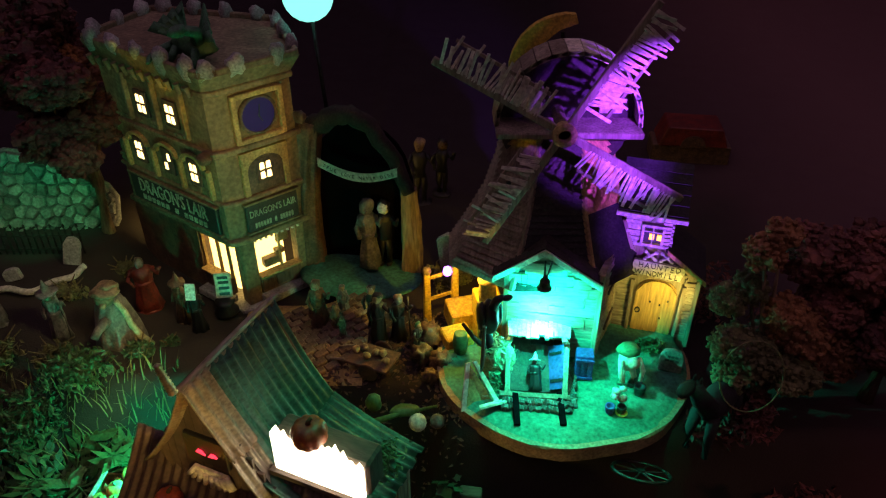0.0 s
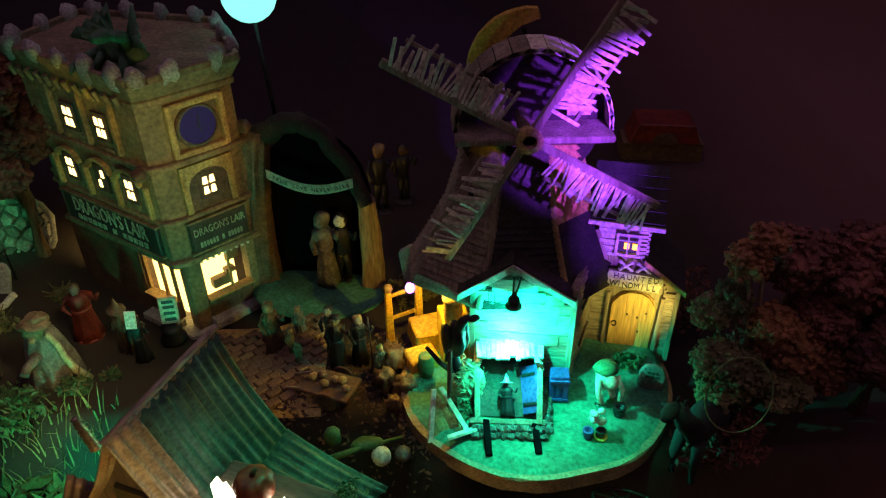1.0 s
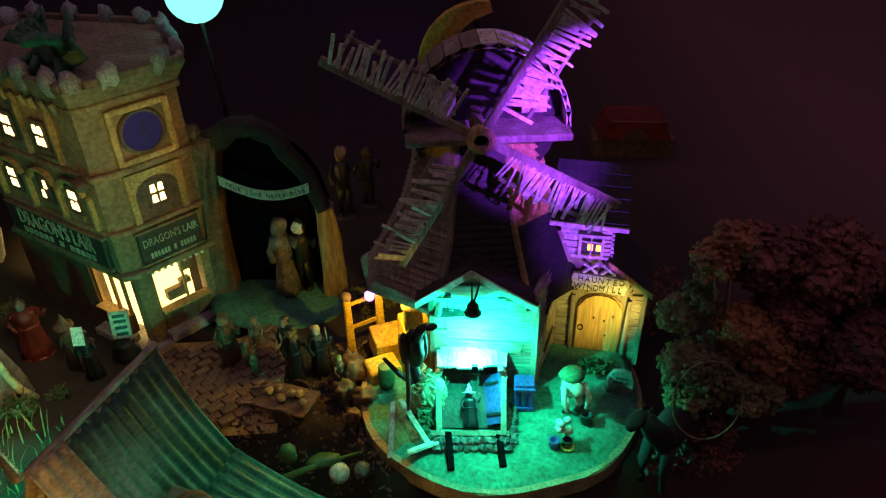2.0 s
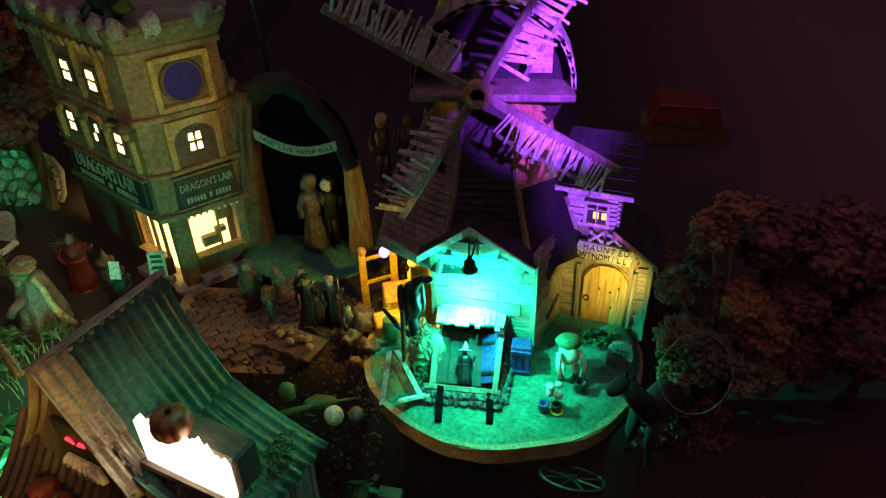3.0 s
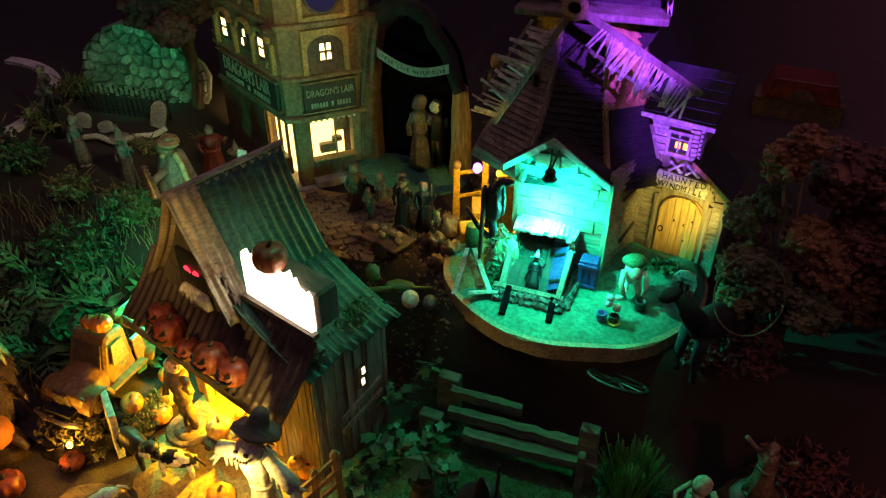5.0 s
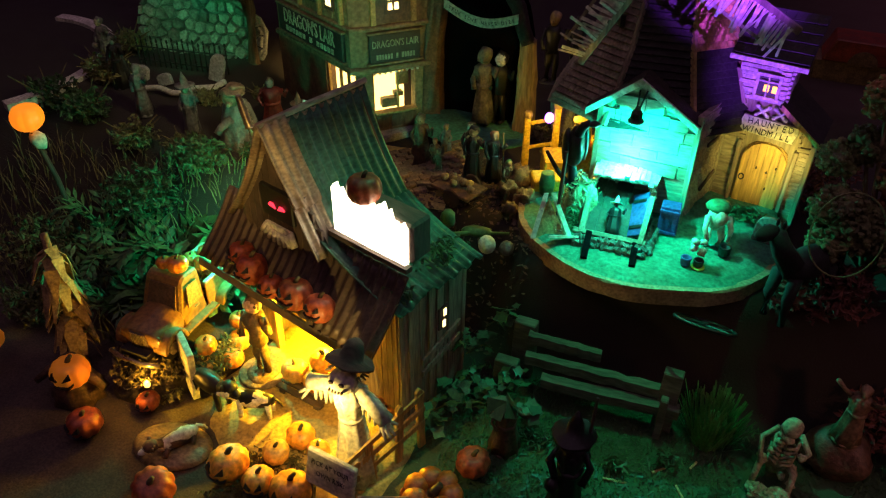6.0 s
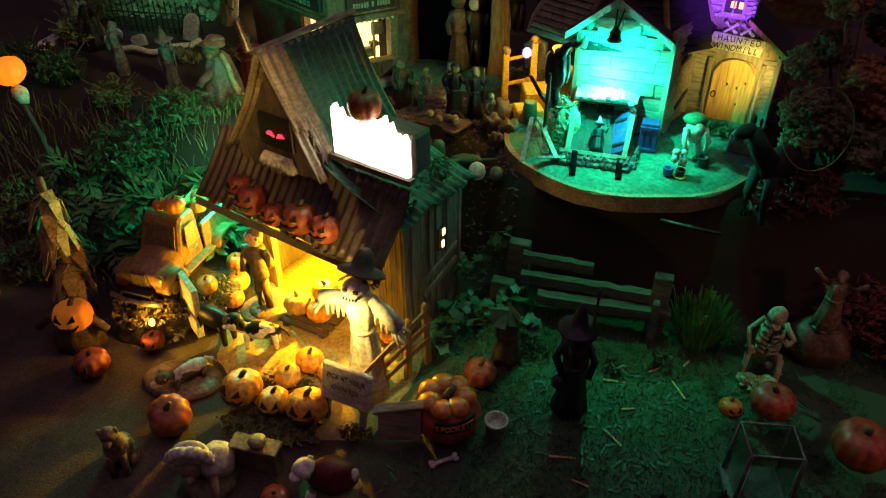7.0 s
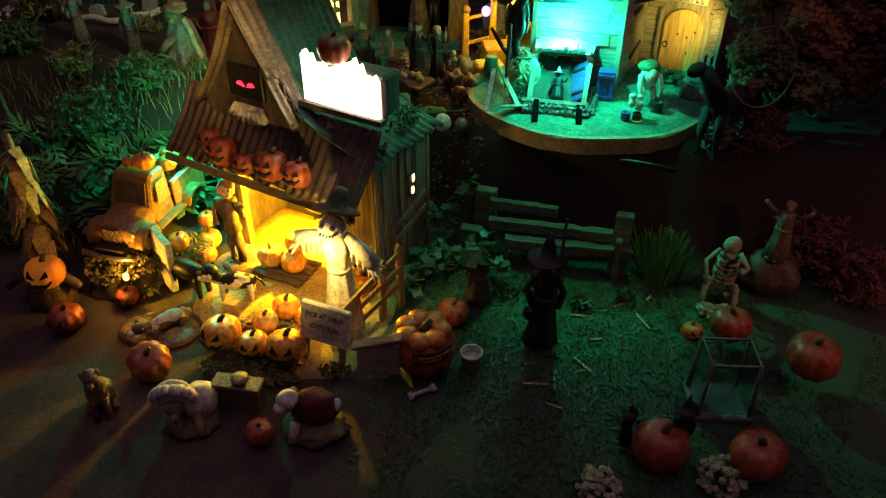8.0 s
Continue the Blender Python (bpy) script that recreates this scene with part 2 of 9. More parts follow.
M_CORN = material("dried_corn_husk", (0.46, 0.32, 0.14), 0.8, 0, (0.28, 0.18, 0.07), 80, 0.5)
M_TURF = material("base_turf", (0.06, 0.25, 0.17), 0.9, 0, (0.035, 0.16, 0.10), 45, 0.4, 320)
M_FENCE = material("weathered_grey_rail", (0.13, 0.16, 0.12), 0.8, 0, (0.06, 0.075, 0.055), 70, 0.6, 420, (0.2, 1, 1))
M_RUBBLE = material("mottled_field_stone", (0.36, 0.37, 0.32), 0.85, 0, (0.16, 0.17, 0.15), 55, 0.7, 360, spread=0.5)
M_BASE = material("tan_base_rim", (0.36, 0.27, 0.15), 0.75, 0, (0.22, 0.16, 0.09), 60, 0.3)
M_DIRT = material("packed_yellow_earth", (0.52, 0.39, 0.13), 0.7, 0, (0.38, 0.27, 0.085), 45, 0.4)
M_PURPLECLOTH = material("blue_crate_paint", (0.09, 0.08, 0.36), 0.6, 0, None, 60, 0.2)
M_YELLOW = material("yellow_painted_wood", (0.66, 0.47, 0.07), 0.55, 0, (0.5, 0.33, 0.04), 60, 0.3)
G_WINDOW = glow("lit_window", (1.0, 0.72, 0.30), 3.2)
G_DORMER = glow("lit_dormer_pane", (1.0, 0.50, 0.03), 2.2)
G_SHOP = glow("lit_shop_interior", (1.0, 0.66, 0.20), 3.2)
G_PANEL = glow("lit_frosted_panel", (1.0, 0.86, 0.62), 7.0)
G_RED = glow("red_eye_led", (1.0, 0.03, 0.06), 2.5)
G_GLOBE = glow("teal_frosted_globe", (0.30, 1.0, 0.86), 1.15)
G_CLOCK = glow("violet_clock_dial", (0.020, 0.010, 0.10), 0.22)
G_CLOCK.node_tree.nodes["Principled BSDF"].inputs["Roughness"].default_value = 0.9
G_LANTERN = glow("orange_lantern_shell", (1.0, 0.24, 0.012), 1.0)
G_VIOLET = glow("violet_bulb", (0.45, 0.15, 1.0), 7.0)
G_PUMPGLOW = glow("candle_lit_pumpkin", (0.90, 0.27, 0.02), 0.13)
M_SOIL = material("dark_soil", (0.055, 0.04, 0.028), 0.95, 0, (0.03, 0.022, 0.016), 90, 0.8, 500)
G_HEAD = glow("amber_bulb", (1.0, 0.62, 0.12), 4.0)

# ---- builders ----
def box(bm, c, s, m=None, top=(1, 1)):
    """A box of size s round c; top: how far its upper face is drawn in along x and y."""
    m = m or Matrix()
    v = []
    for k in (-1, 1):
        for i, j in ((-1, -1), (1, -1), (1, 1), (-1, 1)):
            fx, fy = top if k > 0 else (1, 1)
            v.append(bm.verts.new(m @ Vector((c[0] + i * s[0] / 2 * fx, c[1] + j * s[1] / 2 * fy, c[2] + k * s[2] / 2))))
    for f in ((3, 2, 1, 0), (4, 5, 6, 7), (0, 1, 5, 4), (1, 2, 6, 5), (2, 3, 7, 6), (3, 0, 4, 7)):
        bm.faces.new([v[i] for i in f])
    return v


def prism(bm, pts, y0, y1, m=None):
    """An outline in x and z, drawn from y0 to y1."""
    m = m or Matrix()
    a = [bm.verts.new(m @ Vector((x, y0, z))) for x, z in pts]
    b = [bm.verts.new(m @ Vector((x, y1, z))) for x, z in pts]
    bm.faces.new(a)
    bm.faces.new(b[::-1])
    for i in range(len(pts)):
        j = (i + 1) % len(pts)
        bm.faces.new((a[j], a[i], b[i], b[j]))


def plate(bm, pts, z0, z1, m=None):
    """An outline in x and y, drawn from z0 to z1."""
    m = m or Matrix()
    a = [bm.verts.new(m @ Vector((x, y, z0))) for x, y in pts]
    b = [bm.verts.new(m @ Vector((x, y, z1))) for x, y in pts]
    bm.faces.new(a[::-1])
    bm.faces.new(b)
    for i in range(len(pts)):
        j = (i + 1) % len(pts)
        bm.faces.new((a[i], a[j], b[j], b[i]))


def slab(bm, a, b, c, d, thick):
    """A four-cornered board with its upper face on a, b, c, d."""
    q = [Vector(p) for p in (a, b, c, d)]
    n = (q[1] - q[0]).cross(q[3] - q[0]).normalized() * thick
    t = [bm.verts.new(p) for p in q]
    u = [bm.verts.new(p - n) for p in q]
    bm.faces.new(t)
    bm.faces.new(u[::-1])
    for i in range(4):
        j = (i + 1) % 4
        bm.faces.new((t[j], t[i], u[i], u[j]))


def lathe(bm, prof, n=20, m=None, flute=0, depth=0.0):
    """A turned form from (radius, z) pairs; flute: how many folds run up it."""
    m = m or Matrix()
    rings = []
    for r, z in prof:
        ring = []
        for i in range(n):
            a = 2 * math.pi * i / n
            rr = r * (1 + depth * math.cos(flute * a))
            ring.append(bm.verts.new(m @ Vector((rr * math.cos(a), rr * math.sin(a), z))))
        rings.append(ring)
    for a, b in zip(rings, rings[1:]):
        for i in range(n):
            j = (i + 1) % n
            bm.faces.new((a[i], a[j], b[j], b[i]))
    bm.faces.new(rings[0][::-1])
    bm.faces.new(rings[-1])


def tube(bm, pts, r0, r1=None, n=8, m=None):
    m = m or Matrix()
    r1 = r0 if r1 is None else r1
    pts = [Vector(p) for p in pts]
    rings = []
    for k, p in enumerate(pts):
        d = (pts[min(k + 1, len(pts) - 1)] - pts[max(k - 1, 0)]).normalized()
        s = d.cross(Vector((0, 0, 1)))
        s = s.normalized() if s.length > 1e-4 else Vector((1, 0, 0))
        u = s.cross(d)
        r = r0 + (r1 - r0) * k / (len(pts) - 1)
        rings.append([bm.verts.new(m @ (p + r * (math.cos(2 * math.pi * i / n) * s + math.sin(2 * math.pi * i / n) * u))) for i in range(n)])
    for a, b in zip(rings, rings[1:]):
        for i in range(n):
            j = (i + 1) % n
            bm.faces.new((a[i], a[j], b[j], b[i]))
    bm.faces.new(rings[0][::-1])
    bm.faces.new(rings[-1])


def blob(bm, c, r, amp=0.1, seed=0, sub=2, freq=1.6, m=None):
    """A lumpy ball with three half sizes."""
    m = m or Matrix()
    got = bmesh.ops.create_icosphere(bm, subdivisions=sub, radius=1.0)
    for v in got["verts"]:
        k = 1 + amp * noise.noise(v.co * freq + Vector((seed * 3.1, seed * 1.7, seed)))
        v.co = m @ (Vector(c) + Vector((v.co.x * r[0] * k, v.co.y * r[1] * k, v.co.z * r[2] * k)))


def ribbed(bm, origin, along, down, width, length, pitch, amp, thick, sag=0.0, jitter=0.0, seed=0):
    """A corrugated sheet: ribs side by side along one way, running down the other; sag hollows the slope."""
    along, down = Vector(along).normalized(), Vector(down).normalized()
    n = along.cross(down).normalized()
    if n.z < 0:
        n = -n
    nu, nv = max(8, int(width / pitch * 6)), 8
    rnd = random.Random(seed)
    ends = [1 + jitter * rnd.uniform(-1, 0.2) for _ in range(int(width / pitch) + 2)]
    top, low = [], []
    for i in range(nu + 1):
        s = width * i / nu
        e = ends[int(s / pitch)]
        a, b = [], []
        for k in range(nv + 1):
            t = k / nv
            p = Vector(origin) + along * s + down * length * t * e + n * (amp * math.cos(2 * math.pi * s / pitch) - sag * math.sin(math.pi * t))
            a.append(bm.verts.new(p))
            b.append(bm.verts.new(p - n * thick))
        top.append(a)
        low.append(b)
    for i in range(nu):
        for k in range(nv):
            bm.faces.new((top[i][k], top[i + 1][k], top[i + 1][k + 1], top[i][k + 1]))
            bm.faces.new((low[i][k + 1], low[i + 1][k + 1], low[i + 1][k], low[i][k]))
        bm.faces.new((top[i][nv], top[i + 1][nv], low[i + 1][nv], low[i][nv]))
        bm.faces.new((top[i + 1][0], top[i][0], low[i][0], low[i + 1][0]))
    for k in range(nv):
        bm.faces.new((top[0][k], top[0][k + 1], low[0][k + 1], low[0][k]))
        bm.faces.new((top[nu][k + 1], top[nu][k], low[nu][k], low[nu][k + 1]))


def mesh_from(name, bm, mats, smooth=False, bevel=0.0):
    if bevel:
        bmesh.ops.bevel(bm, geom=bm.edges[:], offset=bevel, segments=1, affect="EDGES", clamp_overlap=True)
    bmesh.ops.recalc_face_normals(bm, faces=bm.faces[:])
    me = bpy.data.meshes.new(name)
    for f in bm.faces:
        f.smooth = smooth
    bm.to_mesh(me)
    bm.free()
    for mt in (mats if isinstance(mats, (list, tuple)) else [mats]):
        me.materials.append(mt)
    return me


def part(name, bm, mat, parent, label="", smooth=False, bevel=0.0, m=None):
    """Links a bmesh as one mesh under a thing or under a part."""
    ob = new(name, mesh_from(name, bm, mat, smooth, bevel))
    ob.parent = parent
    if m is not None:
        ob.matrix_basis = m
    return tagged(ob, label)


def piece(name, me, parent, m):
    """One of many alike pieces on shared mesh data."""
    ob = new(name, me)
    ob.parent = parent
    ob.matrix_basis = m
    return ob


def thing(name, m, label, category, group="", kind=""):
    ob = new(name)
    ob.empty_display_size = 0.01
    ob.matrix_basis = m
    return tagged(ob, label, category, group, kind)


def whole(name, bm, mat, m, label, category, group="", kind="", smooth=False, bevel=0.0):
    """A thing that is one mesh."""
    ob = new(name, mesh_from(name, bm, mat, smooth, bevel))
    ob.matrix_basis = m
    return tagged(ob, label, category, group, kind)


def wording(text, size, depth=0.0004, squeeze=1.0):
    """Raised letters as a bmesh, centred, standing in x and z and facing -y."""
    cu = bpy.data.curves.new("lettering", "FONT")
    cu.body, cu.size, cu.extrude, cu.align_x, cu.align_y = text, size, depth, "CENTER", "CENTER"
    cu.resolution_u = 2
    ob = bpy.data.objects.new("lettering", cu)
    scene.collection.objects.link(ob)
    bpy.context.view_layer.update()
    me = bpy.data.meshes.new_from_object(ob.evaluated_get(bpy.context.evaluated_depsgraph_get()))
    bm = bmesh.new()
    bm.from_mesh(me)
    bmesh.ops.transform(bm, matrix=pose(0, 0, 0, 90) @ Matrix.Diagonal((squeeze, 1, 1, 1)), verts=bm.verts[:])
    bpy.data.objects.remove(ob)
    bpy.data.meshes.remove(me)
    return bm


def pumpkin_shell(bm, r, squash=0.82, ribs=9, seed=0, n=45, rows=12):
    rnd = random.Random(seed)
    lean = rnd.uniform(-0.06, 0.06)
    rings = []
    for k in range(1, rows):
        lat = math.pi * k / rows - math.pi / 2
        ring = []
        for i in range(n):
            a = 2 * math.pi * i / n
            w = 1 - 0.085 * abs(math.sin(ribs * a / 2)) ** 4 - 0.03 * math.sin(2 * a + seed)
            rr = r * math.cos(lat) ** 0.8 * w
            z = r * squash * math.sin(lat) * (1 - 0.20 * max(0, math.sin(lat)) ** 6)
            ring.append(bm.verts.new((rr * math.cos(a) + lean * z, rr * math.sin(a), z)))
        rings.append(ring)
    for a, b in zip(rings, rings[1:]):
        for i in range(n):
            j = (i + 1) % n
            bm.faces.new((a[i], a[j], b[j], b[i]))
    low = bm.verts.new((0, 0, -r * squash * 0.96))
    top = bm.verts.new((0, 0, r * squash * 0.76))
    for i in range(n):
        j = (i + 1) % n
        bm.faces.new((rings[0][j], rings[0][i], low))
        bm.faces.new((rings[-1][i], rings[-1][j], top))


def carving(bm, r, squash, outline, cx, cz, lift=1.085):
    """A cut in the face of a jack-o'-lantern: an outline in shares of r that lies on the shell towards -y."""
    front, back = [], []
    for x, z in outline:
        px, pz = (cx + x), (cz + z)
        d = max(0.05, 1 - px * px - (pz / squash) ** 2) ** 0.5
        p = Vector((px, -d, pz)) * r
        front.append(bm.verts.new(p * lift + Vector((0, -0.0005, 0))))
        back.append(bm.verts.new(p * 0.86))
    bm.faces.new(front)
    bm.faces.new(back[::-1])
    for i in range(len(outline)):
        j = (i + 1) % len(outline)
        bm.faces.new((front[j], front[i], back[i], back[j]))


EYE_CUT = [(-0.20, -0.13), (0.19, -0.05), (0.08, 0.24)]
MOUTH_CUT = [(-0.5, 0.10), (-0.32, -0.10), (-0.18, -0.05), (-0.08, -0.18), (0.06, -0.10), (0.2, -0.16), (0.34, -0.06), (0.5, 0.12), (0.26, 0.02), (0.12, 0.06), (0, -0.02), (-0.14, 0.05), (-0.28, 0.02)]


def pumpkin(r, at, turn=0, mat=None, face=False, label="", group="", squash=0.82, tilt=0, seed=0, stem=True, category="pumpkin", cut=None):
    """A pumpkin at its centre; a carved one looks to -y before its turn."""
    name = "jack_o_lantern" if face else "pumpkin"
    th = thing(name, pose(*at, tilt, 0, turn), label or "small glazed orange pumpkin with a dry stem", category, group)
    bm = bmesh.new()
    pumpkin_shell(bm, r, squash, 9 + seed % 3, seed)
    part("shell", bm, mat or M_PUMPKIN, th, smooth=True)
    if stem:
        bm = bmesh.new()
        tube(bm, [(0, 0, r * squash * 0.70), (0.05 * r, 0, r * squash * 0.95), (0.22 * r, 0.05 * r, r * squash * 1.22)], r * 0.17, r * 0.10, 7)
        part("stem", bm, M_STEM, th, smooth=True)
    if face:
        for sx in (-1, 1):
            bm = bmesh.new()
            carving(bm, r, squash, [(sx * x, z) for x, z in EYE_CUT][:: sx], sx * 0.33, 0.22)
            part("eye", bm, cut or M_BLACK, th)
        bm = bmesh.new()
        carving(bm, r, squash, [(1.2 * x, 1.25 * z) for x, z in MOUTH_CUT], 0, -0.28)
        part("mouth", bm, cut or M_BLACK, th)
    return th


def figure(name, at, h, mats, label, turn=0, robe=True, hat=False, arms=1, base=True, lean=0, wide=1.0, category="figurine", hood=False, group=""):
    """A small cast figurine: one plain mesh with robe or legs, shoulders, arms and head. mats: dress, skin, hat."""
    bm = bmesh.new()
    marks = []

    def mark(i):
        marks.append((set(bm.faces), i))
    if base:
        lathe(bm, [(0.16 * h * wide, 0), (0.15 * h * wide, 0.03 * h), (0.13 * h, 0.045 * h)], 14)
    if robe:
        lathe(bm, [(0.15 * h * wide, 0.03 * h), (0.125 * h * wide, 0.2 * h), (0.09 * h * wide, 0.48 * h), (0.085 * h * wide, 0.55 * h), (0.105 * h * wide, 0.68 * h), (0.09 * h * wide, 0.76 * h), (0.04 * h, 0.81 * h)], 26, None, 7, 0.10)
        lathe(bm, [(0.098 * h * wide, 0.50 * h), (0.102 * h * wide, 0.525 * h), (0.098 * h * wide, 0.55 * h)], 16)
    else:
        for sx in (-1, 1):
            tube(bm, [(sx * 0.05 * h, 0, 0.03 * h), (sx * 0.055 * h, -0.01 * h, 0.25 * h), (sx * 0.04 * h, 0, 0.47 * h)], 0.042 * h, 0.05 * h, 8)
            blob(bm, (sx * 0.055 * h, -0.03 * h, 0.035 * h), (0.04 * h, 0.07 * h, 0.03 * h), 0, 0, 1)
        lathe(bm, [(0.085 * h * wide, 0.43 * h), (0.075 * h * wide, 0.54 * h), (0.105 * h * wide, 0.70 * h), (0.085 * h, 0.77 * h), (0.04 * h, 0.81 * h)], 14)
    for sx in (-1, 1) if arms else ():
        if arms == 1 and sx > 0 and int(at[0] * 9000) % 3 == 0:
            p = [(sx * 0.09 * h * wide, 0, 0.74 * h), (sx * 0.17 * h * wide, -0.05 * h, 0.66 * h), (sx * 0.20 * h * wide, -0.12 * h, 0.80 * h)]
        elif arms == 1:
            p = [(sx * 0.09 * h * wide, 0, 0.74 * h), (sx * 0.15 * h * wide, -0.02 * h, 0.60 * h), (sx * 0.10 * h * wide, -0.11 * h, 0.50 * h)]
        else:
            p = [(sx * 0.09 * h * wide, 0, 0.74 * h), (sx * 0.19 * h * wide, -0.03 * h, 0.80 * h), (sx * 0.27 * h * wide, -0.06 * h, 0.94 * h)]
        tube(bm, p, 0.036 * h, 0.026 * h, 8)
    kind = int(abs(at[0]) * 7000 + abs(at[1]) * 3000) % 4
    if robe:
        blob(bm, (0, 0.012 * h, 0.71 * h), (0.125 * h * wide, 0.105 * h, 0.10 * h), 0.4, kind, 3, 2.2)
        if kind == 1:
            tube(bm, [(0.16 * h, -0.10 * h, 0.0), (0.17 * h, -0.11 * h, 0.55 * h), (0.15 * h, -0.10 * h, 1.0 * h)], 0.016 * h, 0.012 * h, 6)
        if kind == 2:
            blob(bm, (-0.11 * h, -0.12 * h, 0.42 * h), (0.06 * h, 0.06 * h, 0.07 * h), 0.3, 2, 2)
        if kind == 3:
            blob(bm, (0, 0.05 * h, 0.34 * h), (0.15 * h * wide, 0.10 * h, 0.32 * h), 0.3, 5, 3, 2.4)
    mark(1)
    blob(bm, (0, -0.01 * h, 0.88 * h), (0.068 * h, 0.072 * h, 0.085 * h), 0.12, 3, 2)
    blob(bm, (0, -0.078 * h, 0.87 * h), (0.014 * h, 0.02 * h, 0.02 * h), 0, 0, 1)
    mark(2)
    if hat:
        lathe(bm, [(0.17 * h, 0.925 * h), (0.16 * h, 0.94 * h), (0.075 * h, 0.95 * h), (0.05 * h, 1.05 * h), (0.012 * h, 1.18 * h)], 16)
    else:
        blob(bm, (0, 0.02 * h, 0.90 * h), (0.082 * h, 0.075 * h, 0.085 * h) if not hood else (0.1 * h, 0.085 * h, 0.11 * h), 0.25, 5, 2)
    for v in bm.verts:
        q = Vector((at[0] * 77, at[1] * 55, h * 9))
        v.co += Vector((noise.noise(v.co * 16 / h * 0.5 + q), noise.noise(v.co * 18 / h * 0.5 - q), 0.5 * noise.noise(v.co * 15 / h * 0.5 + q * 2))) * 0.030 * h
        v.co += Vector((noise.noise(v.co * 44 / h + q), noise.noise(v.co * 44 / h - q), 0)) * 0.014 * h
    for before, i in marks:
        for f in bm.faces:
            if f not in before:
                f.material_index = i
    return whole(name, bm, list(mats), pose(*at, lean, 0, turn), label, category, group, smooth=True)


def leafy(bm, centre, size, count, leaf, seed, shape=None):
    """Many small bent leaves scattered through a lumpy ball."""
    rnd = random.Random(seed)
    c = Vector(centre)
    for _ in range(count):
        d = Vector((rnd.gauss(0, 1), rnd.gauss(0, 1), rnd.gauss(0, 1))).normalized()
        k = rnd.random() ** 0.45
        k *= 0.8 + 0.45 * noise.noise(d * 2.2 + Vector((seed, 0, 0)))
        p = c + Vector((d.x * size[0], d.y * size[1], d.z * size[2])) * k
        a = Vector((rnd.gauss(0, 1), rnd.gauss(0, 1), rnd.gauss(0, 1))).normalized()
        b = a.orthogonal().normalized()
        n = a.cross(b)
        s = leaf * rnd.uniform(0.6, 1.3)
        q = [p - a * s, p + b * s * 0.45 + n * s * 0.25, p + a * s, p - b * s * 0.45 + n * s * 0.25]
        v = [bm.verts.new(x) for x in q]
        bm.faces.new(v)

# ---- the setting ----
def smooth(a, b, t):
    t = min(1, max(0, (t - a) / (b - a)))
    return t * t * (3 - 2 * t)


def terrain(x, y):
    """Height of the display's ground: a front field, then a bank up to the raised village square."""
    r = smooth(-0.02, 0.03, x)
    near, far = 0.425 + (1 - r) * 0.03 - 0.06 * smooth(-0.26, -0.36, x), 0.452 + (1 - r) * 0.06 + 0.04 * smooth(-0.26, -0.36, x)
    h = 0.100 * smooth(near, far, y)
    h += 0.022 * smooth(-0.30, -0.36, x) * smooth(0.52, 0.60, y)
    h -= 0.017 * smooth(-0.075, -0.115, x) * smooth(-0.34, -0.30, x) * smooth(0.53, 0.60, y)
    h += 0.0015 * noise.noise(Vector((x * 40, y * 40, 0))) + 0.003 * noise.noise(Vector((x * 9, y * 9, 4)))
    return h


def build_ground():
    xs = [-1.6, -1.2, -0.9, -0.75] + [-0.62 + 0.0075 * i for i in range(166)] + [0.75, 0.9, 1.2, 1.6]
    ys = [-1.2, -0.8, -0.4, -0.1, 0.0, 0.06] + [0.10 + 0.0075 * i for i in range(114)] + [1.1, 1.3, 1.6, 2.0]
    bm = bmesh.new()
    grid = [[bm.verts.new((x, y, terrain(x, y))) for x in xs] for y in ys]
    for a, b in zip(grid, grid[1:]):
        for i in range(len(xs) - 1):
            bm.faces.new((a[i], a[i + 1], b[i + 1], b[i]))
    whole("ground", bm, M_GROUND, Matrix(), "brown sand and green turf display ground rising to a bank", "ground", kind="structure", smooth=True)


build_ground()
for nm, c, s in (("wall_north", (0, 2.02, 0.7), (3.4, 0.06, 2.4)), ("wall_south", (0, -1.22, 0.7), (3.4, 0.06, 2.4)),
                 ("wall_east", (1.63, 0.4, 0.7), (0.06, 3.18, 2.4)), ("wall_west", (-1.63, 0.4, 0.7), (0.06, 3.18, 2.4))):
    b_ = bmesh.new()
    box(b_, c, s)
    whole(nm, b_, M_CLOTH, Matrix(), "dark cloth-hung room surface in the night-time room", "wall", kind="structure")

